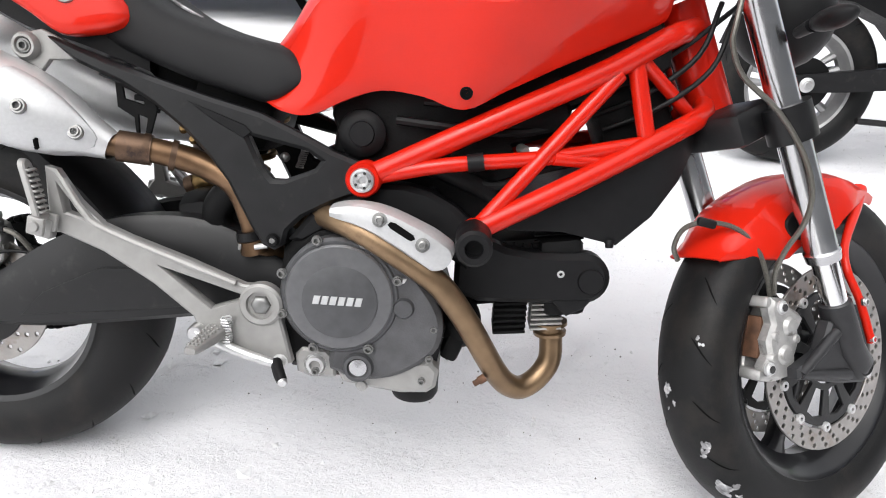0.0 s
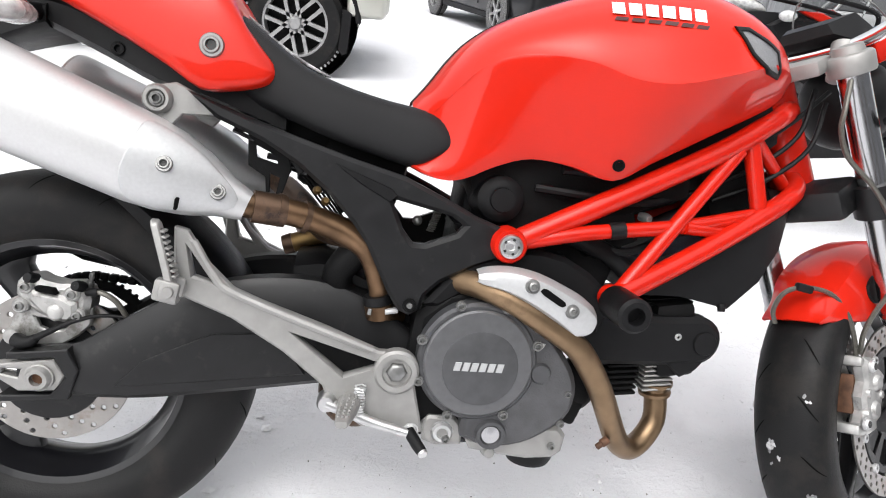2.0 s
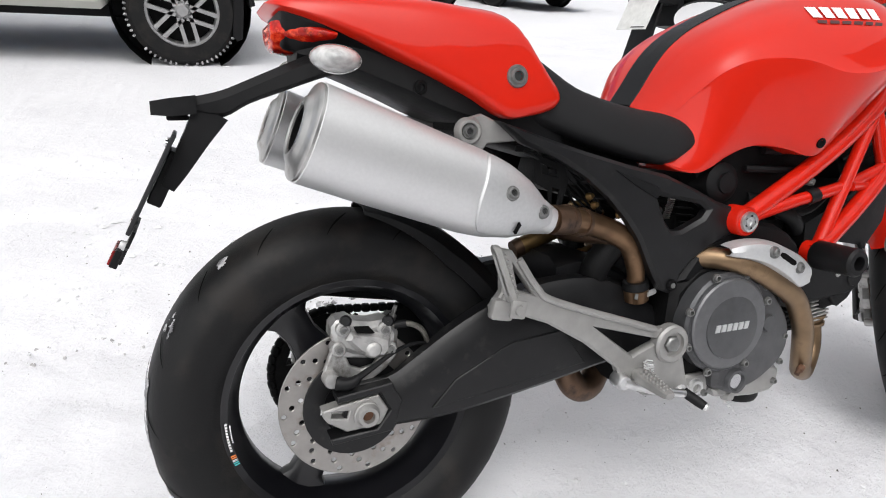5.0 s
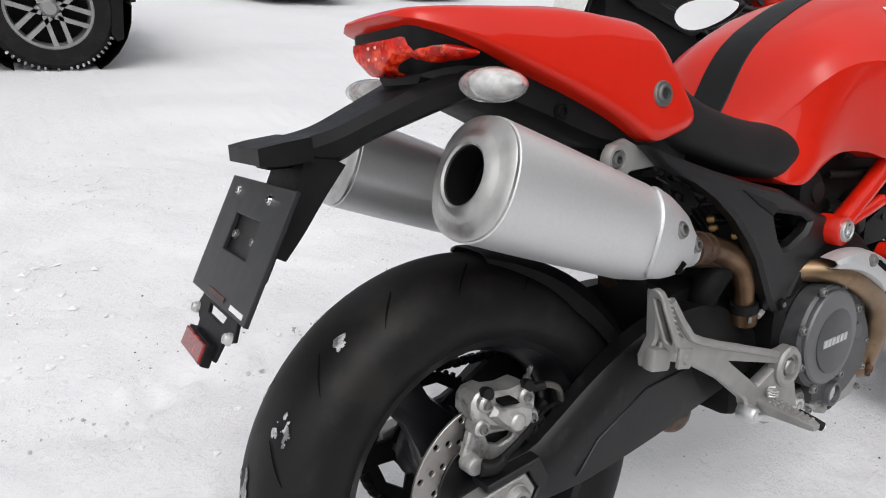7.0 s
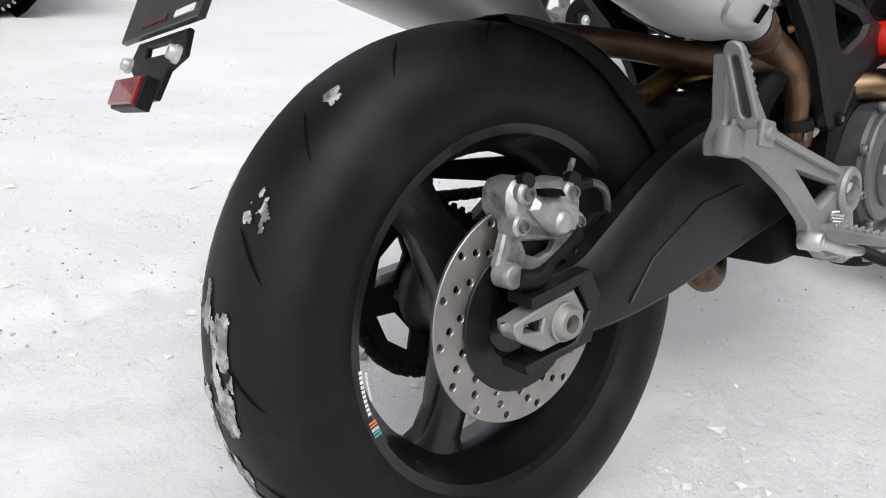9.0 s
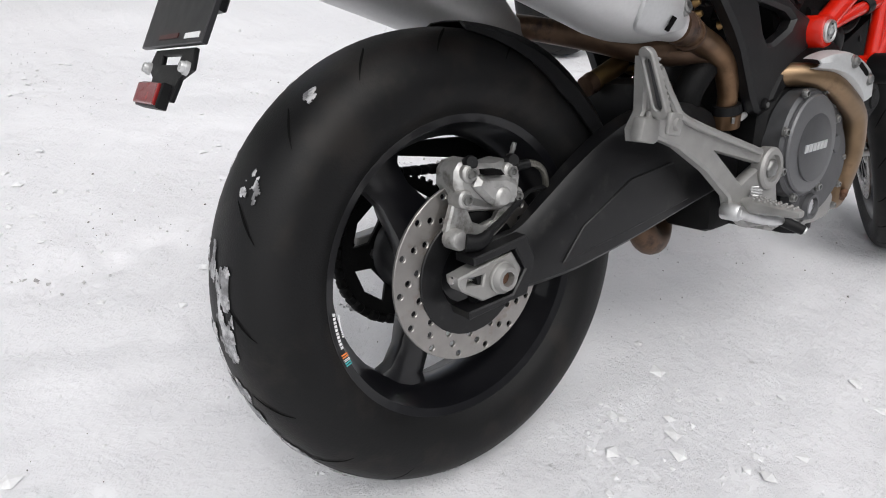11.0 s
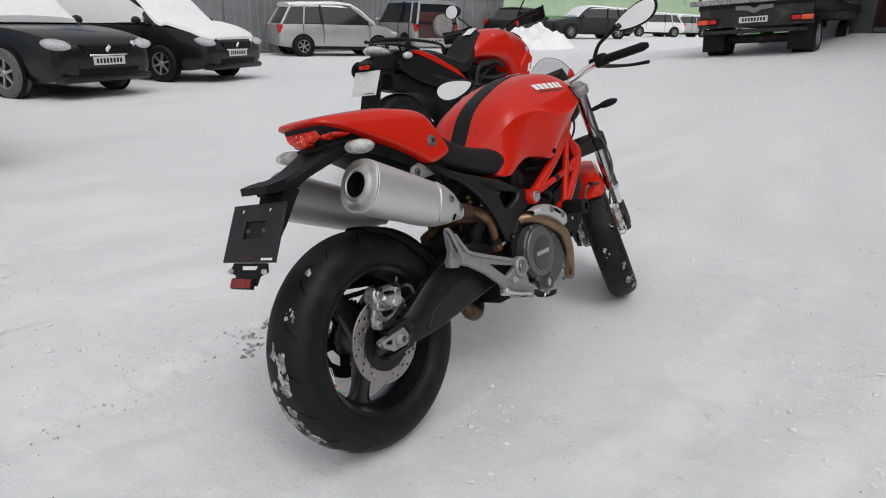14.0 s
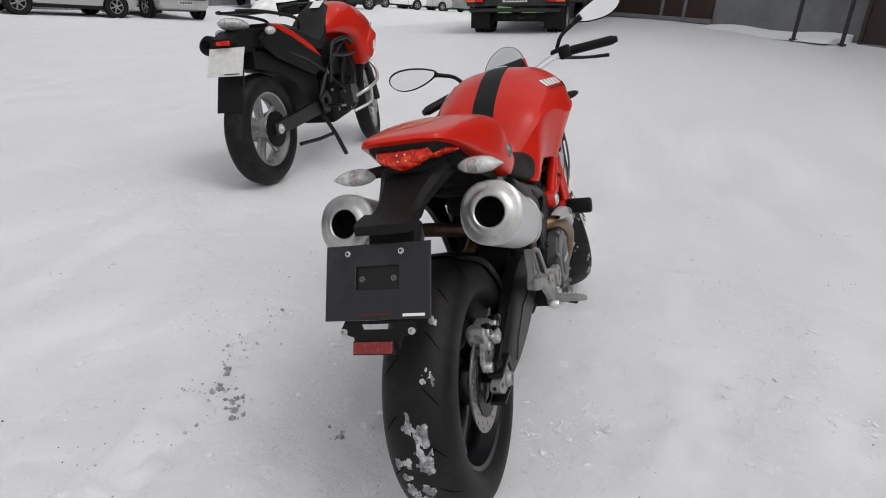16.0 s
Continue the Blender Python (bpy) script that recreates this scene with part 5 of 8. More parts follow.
# oil cooler shroud under the frame
rad = loft([[Vector((x, y, z)) for y, z in ((-w, z0), (-w, z1), (w, z1), (w, z0))] for x, z0, z1, w in ((0.90, 0.50, 0.545, 0.11), (0.985, 0.503, 0.585, 0.115), (1.07, 0.487, 0.63, 0.115), (1.12, 0.535, 0.66, 0.11), (1.16, 0.59, 0.675, 0.09), (1.185, 0.635, 0.68, 0.06))])
part("oil_cooler_shroud", rad, BLACK_PLASTIC, bike, "black shroud below the frame tubes")
part("shroud_screw", bolt((1.06, -0.114, 0.492), 0.008, 0.01, (0, -0.3, -1)), BLACK_PLASTIC, bike)

# tank
TANK = [  # x, bottom z, top z, bottom half-width, widest half-width, tuck behind the seat nose, height of the crease as a share
    (0.526, 0.673, 0.772, 0.136, 0.146, 0.34, 0.55), (0.548, 0.664, 0.800, 0.146, 0.153, 0.30, 0.60), (0.58, 0.660, 0.846, 0.152, 0.160, 0.17, 0.66), (0.61, 0.668, 0.878, 0.153, 0.164, 0.05, 0.70), (0.65, 0.688, 0.906, 0.153, 0.172, 0.0, 0.68), (0.70, 0.703, 0.930, 0.156, 0.186, 0.0, 0.62),
    (0.76, 0.698, 0.955, 0.168, 0.203, 0.0, 0.55), (0.82, 0.683, 0.973, 0.180, 0.218, 0.0, 0.48), (0.88, 0.712, 0.984, 0.172, 0.226, 0.0, 0.41), (0.95, 0.747, 0.985, 0.155, 0.222, 0.0, 0.40), (1.02, 0.780, 0.968, 0.132, 0.196, 0.0, 0.44), (1.07, 0.803, 0.940, 0.112, 0.162, 0.0, 0.46),
    (1.10, 0.818, 0.910, 0.098, 0.130, 0.0, 0.45), (1.112, 0.826, 0.880, 0.090, 0.105, 0.0, 0.45)]


def tank_section(x, zb, zt, wb, wm, tuck, fc):
    h, k = zt - zb, 1 - tuck
    half = [(wb - 0.012, zb), (wb, zb + 0.006), (wb + (wm * k - wb) * 0.55, zb + 0.52 * fc * h), (wm * k, zb + (fc - 0.012) * h), (wm * 0.992 * k, zb + (fc + 0.035) * h)]
    rest = 1 - fc
    half += [(wm * 0.872 * k, zb + (fc + 0.53 * rest) * h), (wm * 0.56 * k, zb + (fc + 0.885 * rest) * h), (0.032, zt)]
    half = smooth_path([(y, 0, z) for y, z in half], 3)
    right = [Vector((x, -v.x, v.z)) for v in half]
    left = [Vector((x, v.x, v.z)) for v in reversed(half)]
    return right + left


part("tank", loft(finer([tank_section(*s) for s in TANK], 4)), RED, bike, "glossy red fuel tank")
tank = bike.children[-1]
def flank_width(x, z):
    """Half-width of the tank at a place on its side."""
    sec = None
    for a, b in zip(TANK, TANK[1:]):
        if a[0] <= x <= b[0]:
            f = (x - a[0]) / (b[0] - a[0])
            sec = tank_section(*[p + (q - p) * f for p, q in zip(a, b)])
    best = 0.1
    half = [v for v in sec if v.y <= 0]
    for p, q in zip(half, half[1:]):
        if min(p.z, q.z) <= z <= max(p.z, q.z) and abs(q.z - p.z) > 1e-6:
            best = -(p.y + (q.y - p.y) * (z - p.z) / (q.z - p.z))
    return best


# black centre stripe, a little proud of the tank
rows = []
cols = smooth_path([(s[0], 0, s[2]) for s in TANK[:10]], 4)
for v in cols:
    rows.append([Vector((v.x, y, v.z + dz)) for y, dz in ((-0.036, -0.003), (-0.033, 0.002), (0, 0.0035), (0.033, 0.002), (0.036, -0.003), (0.0, -0.008))])
stripe = part("tank_stripe", loft(rows), BLACK_PLASTIC, tank, "black centre stripe on the tank")
part("stripe_label", box((0.925, 0, 0.991), (0.022, 0.05, 0.0015), (0, 0, 0)), WHITE_MARK, stripe)
for s in (-1, 1):
    part("tank_screw", lathe([(0, 0.0005), (0.005, 0.0005), (0.006, 0.002), (0.009, 0.002), (0.010, -0.006)], (0.822, s * (flank_width(0.822, 0.706) + 0.0005), 0.706), (0, s, -0.2), 18), SOOT_SHADE, tank)
for s in (-1, 1):
    # side air intake with a mesh
    corner = [(0.958, 0.914), (0.984, 0.917), (1.046, 0.893), (1.052, 0.852), (1.018, 0.855), (0.986, 0.877)]
    shape = []
    for (x0, z0), (x1, z1) in zip(corner, corner[1:] + corner[:1]):
        shape += [(x0 + (x1 - x0) * k / 4, z0 + (z1 - z0) * k / 4) for k in range(4)]
    shape = shape if area(shape) > 0 else shape[::-1]
    inner = inset(shape, 0.006)
    pl = lambda a, y, b, s=s: Vector((a, s * (flank_width(a, b) + y), b))
    fr = part("intake_frame", slab(shape, -0.006, 0.006, [inner], ch=0.0012, place=pl), BLACK_PLASTIC, tank, "black side intake frame")
    cx, cz = sum(p[0] for p in inner) / len(inner), sum(p[1] for p in inner) / len(inner)
    part("intake_mesh", loft([[pl(cx + (a - cx) * f, 0.003, cz + (b - cz) * f) for a, b in inner] for f in (1.0, 0.75, 0.5, 0.25, 0.02)]), MESH_GREY, fr)
# the maker's word on the tank flank as plain white shapes, dark bars below
for s in (-1, 1):
    for i in range(6):
        bm, dk = bmesh.new(), bmesh.new()
        for target, z0, z1, push in ((bm, 0.914, 0.934, 0.002), (dk, 0.904, 0.910, 0.0015)):
            x0 = 0.788 + i * 0.0222
            quad = []
            for x, z in ((x0, z0), (x0 + 0.017, z0), (x0 + 0.021, z1), (x0 + 0.004, z1)):
                quad.append((x, z - 0.02 * (x - 0.80)))
            rows = []
            for (x, z) in quad:
                best = flank_width(x, z)
                rows.append(Vector((x, s * (best + push), z + push)))
            vs = [target.verts.new(v) for v in rows]
            target.faces.new(vs)
        part("maker_mark", bm, WHITE_MARK, tank)
        part("model_mark", dk, MARK_DARK, tank)

# seat
SEAT = [(0.225, 0.765, 0.885, 0.10), (0.27, 0.752, 0.868, 0.118), (0.31, 0.738, 0.840, 0.128), (0.36, 0.720, 0.806, 0.136), (0.42, 0.700, 0.784, 0.142), (0.48, 0.684, 0.770, 0.143), (0.53, 0.674, 0.762, 0.147), (0.562, 0.688, 0.752, 0.146), (0.582, 0.702, 0.738, 0.142), (0.590, 0.712, 0.728, 0.136)]
rings = []
for x, zb, zt, w in SEAT:
    h = zt - zb
    half = [(w * 0.9, zb), (w, zb + 0.15 * h), (w * 0.995, zb + 0.5 * h), (w * 0.93, zb + 0.82 * h), (w * 0.78, zb + 0.97 * h), (w * 0.35, zt + 0.001)]
    half = smooth_path([(y, 0, z) for y, z in half], 3)
    rings.append([Vector((x, -v.x, v.z)) for v in half] + [Vector((x, v.x, v.z)) for v in reversed(half)])
part("seat", loft(finer(rings, 3)), SEAT_VINYL, bike, "black vinyl seat with traces of snow")

for k, pts in enumerate(([(0.275, -0.045, 0.862), (0.30, -0.04, 0.842), (0.325, -0.05, 0.824)], [(0.295, -0.075, 0.842), (0.315, -0.08, 0.826), (0.34, -0.082, 0.811), (0.36, -0.085, 0.802)], [(0.30, -0.015, 0.848), (0.335, -0.02, 0.824), (0.37, -0.03, 0.806), (0.395, -0.035, 0.796)], [(0.26, 0.0, 0.878), (0.29, 0.01, 0.856)])):
    part("snow_trace", tube([Vector(p) + Vector((0, 0, 0.0015)) for p in pts], [0.0016, 0.0034, 0.0026, 0.0014][:len(pts)], 6, 4), SNOW_BIT, bike, "thin streak of snow on the seat")
# tail cowl
TAIL = [  # x, rake of section, bottom z, top z, half-width
    (-0.101, 0.0, 0.913, 0.9145, 0.050), (-0.095, 0.0, 0.908, 0.918, 0.068), (-0.083, 0.0, 0.902, 0.922, 0.088), (-0.03, 0.0, 0.883, 0.926, 0.106), (0.05, 0.0, 0.847, 0.929, 0.122), (0.12, 0.0, 0.814, 0.930, 0.136), (0.18, 0.0, 0.782, 0.924, 0.145), (0.225, 0.0, 0.755, 0.920, 0.148),
    (0.252, 0.02, 0.757, 0.910, 0.148), (0.275, 0.05, 0.766, 0.893, 0.145), (0.287, 0.06, 0.778, 0.876, 0.138), (0.291, 0.06, 0.792, 0.862, 0.126)]
rings = []
for x, rk, zb, zt, w in TAIL:
    h = zt - zb
    half = [(w - 0.012, zb), (w, zb + min(0.008, 0.14 * h)), (w, zb + 0.3 * h), (w * 0.96, zb + 0.62 * h), (w * 0.86, zb + 0.86 * h), (w * 0.5, zb + 0.97 * h), (0.02, zt)]
    half = smooth_path([(y, 0, z) for y, z in half], 3)
    row = [Vector((x + rk * (0.6 - (v.z - zb) / h), -v.x, v.z)) for v in half] + [Vector((x + rk * (0.6 - (v.z - zb) / h), v.x, v.z)) for v in reversed(half)]
    rings.append(row)
tail = part("tail_cowl", loft(finer(rings, 3)), RED, bike, "glossy red tail cowl")
for s in (-1, 1):
    big_bolt((0.240, s * 0.149, 0.815), 0.017, (0, s, 0.08), tail, "cowl_bolt")
# tail lamp
rings = []
for x, zb, zt, w in ((-0.0945, 0.864, 0.886, 0.047), (-0.089, 0.850, 0.891, 0.056), (-0.045, 0.849, 0.883, 0.084), (-0.012, 0.860, 0.873, 0.100)):
    half = smooth_path([(0.004, 0, zb), (w * 0.35, 0, zb + 0.003), (w * 0.85, 0, zb + 0.45 * (zt - zb)), (w, 0, zb + 0.75 * (zt - zb)), (w * 0.97, 0, zt)], 3)
    rings.append([Vector((x, -v.x, v.z)) for v in half] + [Vector((x, v.x, v.z)) for v in reversed(half)])
hous = [[Vector((x, y * w, z)) for y, z in ((-1, zt), (-1, zt - 0.35 * (zt - zb)), (-0.6, zb), (0.6, zb), (1, zt - 0.35 * (zt - zb)), (1, zt))] for x, zb, zt, w in ((-0.084, 0.868, 0.909, 0.058), (-0.076, 0.854, 0.910, 0.076), (-0.03, 0.846, 0.902, 0.092), (0.05, 0.826, 0.876, 0.112), (0.13, 0.79, 0.835, 0.124))]
part("lamp_housing", loft(finer(hous, 3)), BLACK_PLASTIC, bike, "black lamp housing between cowl and lens")
lamp = part("tail_lamp", loft(finer(rings, 2)), RED_LENS, bike, "red tail lamp lens under the cowl")
# two rows of small pale beads stand in for glints in the lens
for r, c in ((0, 6), (1, 4)):
    for i in range(c):
        y = (i - (c - 1) / 2) * 0.0175
        part("lamp_facet", ellipsoid((-0.0945 + 2.9 * y * y, y, 0.883 - 0.013 * r), (0.0022, 0.0026, 0.0022), n=8), LAMP_GLINT, lamp)
# undertail, carrier arm and plate
rings = []
for x, z0, z1, w in ((-0.06, 0.838, 0.868, 0.05), (0.0, 0.822, 0.868, 0.08), (0.08, 0.79, 0.845, 0.10), (0.16, 0.755, 0.82, 0.115), (0.24, 0.735, 0.79, 0.12), (0.34, 0.70, 0.75, 0.11)):
    rings.append([Vector((x, y, z)) for y, z in ((-w, z1), (-w, z0 + 0.01), (-w * 0.8, z0), (w * 0.8, z0), (w, z0 + 0.01), (w, z1))])
part("undertail", loft(finer(rings, 3)), BLACK_PLASTIC, bike, "black plastic undertail tray")
for s in (-1, 1):
    part("undertail_screw", bolt((0.105, s * 0.106, 0.80), 0.011, 0.004, (0, s, 0)), BLACK_ENGINE, bike)
arm = []
for x, zt, zb, w in ((0.0, 0.862, 0.822, 0.086), (-0.04, 0.848, 0.810, 0.076), (-0.08, 0.832, 0.796, 0.064), (-0.13, 0.811, 0.778, 0.052), (-0.165, 0.797, 0.760, 0.048), (-0.20, 0.789, 0.764, 0.05), (-0.225, 0.787, 0.766, 0.053)):
    arm.append([Vector((x, y, z)) for y, z in ((-w, zt - 0.012), (-w * 0.8, zt), (w * 0.8, zt), (w, zt - 0.012), (w, zb + 0.006), (w * 0.85, zb), (-w * 0.85, zb), (-w, zb + 0.006))])
carrier = part("plate_carrier", loft(finer(arm, 3)), BLACK_PLASTIC, bike, "black plastic number-plate carrier")
leg = []
for x, z, th, w in ((-0.180, 0.768, 0.034, 0.046), (-0.204, 0.730, 0.025, 0.047), (-0.228, 0.692, 0.019, 0.047), (-0.246, 0.664, 0.013, 0.045)):
    dx, dz = 0.6 * th, 0.35 * th
    leg.append([Vector((x - dx, -w, z + dz)), Vector((x - dx, w, z + dz)), Vector((x + dx, w, z - dz)), Vector((x + dx, -w, z - dz))])
part("carrier_leg", loft(finer(leg, 3)), BLACK_PLASTIC, carrier)
vis = [[Vector((x, y, z)) for y, z in ((-w, z0), (-w, z1), (w, z1), (w, z0))] for x, z0, z1, w in ((-0.20, 0.765, 0.790, 0.056), (-0.235, 0.762, 0.786, 0.058), (-0.258, 0.764, 0.782, 0.054))]
part("carrier_lip", loft(vis), BLACK_PLASTIC, carrier)
part("plate_lamp", box((-0.225, 0, 0.760), (0.03, 0.04, 0.008), (0, 0, 0), 0.003), BLACK_ENGINE, carrier)
PL = Matrix.Translation((-0.265, 0.024, 0.674)) @ Euler((0, radians(28), 0)).to_matrix().to_4x4()


def plate_place(a, y, b):
    return PL @ Vector((y, a, b))


rect = [(-0.109, -0.073), (0.109, -0.073), (0.109, 0.073), (-0.109, 0.073)]
win = [(-0.045, -0.015), (0.045, -0.015), (0.045, 0.03), (-0.045, 0.03)]
plate = part("number_plate_holder", slab(rect, -0.003, 0.003, [win], ch=0.001, place=plate_place), PLATE_PLASTIC, bike, "empty black number-plate holder")
part("plate_back", slab([(-0.06, -0.03), (0.06, -0.03), (0.06, 0.05), (-0.06, 0.05)], 0.004, 0.024, ch=0.002, place=plate_place), BLACK_MATT, plate)
for a, b in ((-0.050, 0.056), (0.062, 0.056)):
    part("plate_screw", bolt(plate_place(a, -0.003, b), 0.006, 0.004, (-1, 0, 0.5)), CHROME, plate)
for a, b in ((-0.033, 0.006), (0.033, 0.006)):
    part("carrier_screw", bolt(plate_place(a, 0.003, b), 0.006, 0.004, (-1, 0, 0.5)), BOLT_STEEL, plate)
part("dealer_label", slab([(-0.098, -0.068), (-0.054, -0.068), (-0.054, -0.0625), (-0.098, -0.0625)], -0.0042, -0.0032, ch=0.0001, place=plate_place), WHITE_MARK, plate)
part("dealer_mark", slab([(-0.03, -0.066), (0.04, -0.066), (0.04, -0.061), (-0.03, -0.061)], -0.0042, -0.0032, ch=0.0001, place=plate_place), MARK_DARK, plate)
ref_arm = slab([(-0.07, -0.073), (0.07, -0.073), (0.08, -0.095), (0.05, -0.105), (0.045, -0.128), (-0.045, -0.128), (-0.05, -0.105), (-0.08, -0.095)], 0.004, 0.009, [[(-0.035, -0.08), (0.035, -0.08), (0.03, -0.09), (-0.03, -0.09)]], ch=0.001, place=plate_place)
ra = part("reflector_arm", ref_arm, BLACK_PLASTIC, plate)
for a in (-0.07, 0.07):
    part("arm_bolt", bolt(plate_place(a, 0.002, -0.095), 0.007, 0.006, (-1, 0, 0.5)), BRUSHED, ra)
part("reflector", slab([(-0.035, -0.136), (0.045, -0.136), (0.045, -0.114), (-0.035, -0.114)], -0.0085, -0.0045, ch=0.001, place=plate_place), REFLECTOR, plate, "red rear reflector")
part("reflector_back", slab([(-0.037, -0.138), (0.047, -0.138), (0.047, -0.112), (-0.037, -0.112)], -0.005, 0.006, ch=0.001, place=plate_place), BLACK_PLASTIC, plate)
# turn signals
for s in (-1, 1):
    st = part("signal_stalk", tube([(-0.01, s * 0.05, 0.842), (-0.02, s * 0.115, 0.838)], [0.014, 0.012], 12), BLACK_PLASTIC, bike)
    # an almond shape, pointed outwards, with a smoky band across the middle
    SM = pose(-0.026, s * 0.143, 0.834, 0, 6, s * 8)

    def almond(u0, u1, grow, n=13):
        rows = []
        for k in range(n):
            u = u0 + (u1 - u0) * k / (n - 1)
            w = max(0.05, (1 - abs(u) ** (3.0 if u < 0 else 2.2)))
            rows.append([SM @ Vector((0.034 * grow * w * math.cos(a), s * 0.053 * u, 0.0185 * grow * w * math.sin(a))) for a in [2 * math.pi * i / 20 for i in range(20)]])
        return loft(rows)

    lens = part("signal_lens", almond(-1, 1, 1.0), CLEAR_LENS, st, "clear almond-shaped turn signal")
    part("lens_core", almond(-0.30, 0.12, 1.015, 5), LENS_INNER, lens)

# front end, turned to the left with the bars
S = STEER
RK = radians(24)
fax = Vector((-math.sin(RK), 0, math.cos(RK)))
FC = (1.445, 0.0, 0.298)
for s in (-1, 1):
    base = Vector((1.430, s * 0.103, 0.30))
    leg = part("fork_leg", tube([base + fax * 0.085, base + fax * 0.21], 0.0195, 24), CHROME, bike, "chrome fork stanchion", turn=S)
    part("fork_tube", tube([base + fax * 0.185, base + fax * 0.20, base + fax * 0.205, base + fax * 0.42, base + fax * 0.425, base + fax * 0.66], [0.0255, 0.0275, 0.0245, 0.0245, 0.0235, 0.0235], 28), FORK_STEEL, leg, "silver upside-down fork tube", turn=S)
    foot = tube([base + fax * 0.11, base + fax * 0.07, base + fax * 0.03, Vector((1.445, s * 0.103, 0.298)), Vector((1.447, s * 0.103, 0.275))], [0.0245, 0.0265, 0.027, 0.026, 0.014], 20)
    add_slab(foot, [(1.365, 0.372), (1.43, 0.372), (1.468, 0.318), (1.474, 0.285), (1.46, 0.266), (1.40, 0.270), (1.292, 0.286), (1.290, 0.302), (1.345, 0.325)], s * 0.112, s * 0.086, ch=0.005)
    for end in ((1.375, 0.355), (1.41, 0.285)):
        add_tube(foot, [(1.298, s * 0.110, 0.294), (end[0], s * 0.114, end[1])], [0.007, 0.009], 10)
    part("fork_foot", foot, FOOT_GREY, leg, "dark grey cast axle foot", turn=S)
    part("axle_end", lathe([(0.0, 0.001), (0.011, 0.001), (0.012, 0.008), (0.018, 0.008), (0.02, 0.0), (0.02, -0.02)], (1.447, s * 0.113, 0.298), (0, s, 0), 20), BLACK_ENGINE, leg, turn=S)
    # a slim four-piston radial calliper: waisted body, piston caps, pads seen from behind
    cal = slab([(1.254, 0.412), (1.284, 0.409), (1.300, 0.394), (1.322, 0.384), (1.330, 0.376), (1.318, 0.358), (1.321, 0.340), (1.312, 0.318), (1.313, 0.300), (1.302, 0.286), (1.272, 0.281), (1.246, 0.288), (1.240, 0.304), (1.252, 0.322), (1.246, 0.345), (1.258, 0.370), (1.250, 0.392)], s * 0.091, s * 0.066, ch=0.006)
    for z, dx in ((0.402, 0.0), (0.290, -0.012)):
        add_box(cal, (1.264 + dx, s * 0.056, z), (0.038, 0.062, 0.018), (0, 8, 0), 0.006)
    add_slab(cal, [(1.254, 0.405), (1.286, 0.405), (1.310, 0.375), (1.306, 0.300), (1.292, 0.286), (1.246, 0.290), (1.256, 0.345)], s * 0.043, s * 0.024, ch=0.005)
    for x, z in ((1.293, 0.366), (1.284, 0.322)):
        add_lathe(cal, [(0, 0.007), (0.011, 0.0065), (0.015, 0.003), (0.0175, -0.004)], (x, s * 0.090, z), (0, s, 0), 20)
    for x, z in ((1.262, 0.352), (1.310, 0.345), (1.258, 0.318)):
        add_lathe(cal, [(0, 0.005), (0.006, 0.004), (0.008, 0.0), (0.009, -0.006)], (x, s * 0.090, z), (0, s, 0), 12)
    c = part("front_brake_calliper", cal, CALLIPER, bike, "silver radial front brake calliper", turn=S)
    part("pad_window", box((1.257, s * 0.054, 0.347), (0.014, 0.034, 0.066), (0, 6, 0), 0.003), RUST, c, turn=S)
    for x, z in ((1.273, 0.396), (1.248, 0.303)):
        part("calliper_bolt", bolt((x, s * 0.092, z), 0.011, 0.005, (0, s, 0)), BRUSHED, c, turn=S)
        part("bolt_socket", lathe([(0, 0.0005), (0.006, 0.0005), (0.006, -0.003)], (x, s * 0.0975, z), (0, s, 0), 10), SOCKET_SHADE, c, turn=S)
part("lower_hose", tube([(1.178, -0.09, 0.463), (1.167, -0.095, 0.487), (1.177, -0.10, 0.518), (1.208, -0.105, 0.531), (1.253, -0.11, 0.525), (1.289, -0.112, 0.495), (1.31, -0.115, 0.454), (1.323, -0.115, 0.415)], 0.0042, 8, 5), HOSE, bike, "braided brake hose over the mudguard")
part("upper_hose", tube([(1.20, -0.13, 0.87), (1.192, -0.14, 0.82), (1.192, -0.14, 0.794), (1.212, -0.14, 0.753), (1.264, -0.14, 0.712), (1.30, -0.14, 0.673), (1.328, -0.14, 0.63), (1.342, -0.14, 0.588), (1.34, -0.138, 0.545), (1.323, -0.132, 0.50), (1.318, -0.125, 0.463), (1.325, -0.118, 0.425)], 0.0042, 8, 5), HOSE, bike, "long braided brake hose")
part("hose_clip", box((1.208, -0.105, 0.53), (0.03, 0.014, 0.014), (0, 10, 0), 0.004), BLACK_PLASTIC, bike)
front_wheel = part("front_wheel", rim_mesh(FC, 0.208, 0.178, 0.050), RIM_BLACK, bike, "black three-spoke cast front wheel", turn=S)
part("tyre", tyre_mesh(FC, 0.298, 0.062, 0.208), RUBBER, front_wheel, "black front tyre with bits of snow", turn=S)
for g in groove_mesh(FC, 0.298, 0.062, 0.208, 19, 0.0):
    part("tread_groove", g, GROOVE_SHADE, front_wheel, turn=S)
for i in range(3):
    part("spoke", spoke_mesh(FC, radians(90 + 120 * i + 40), 0.04, 0.185, 0.02), RIM_BLACK, front_wheel, turn=S)
part("hub", lathe([(0.0, -0.06), (0.03, -0.06), (0.04, -0.04), (0.04, 0.04), (0.03, 0.06), (0, 0.06)], FC, n=28), RIM_BLACK, front_wheel, turn=S)
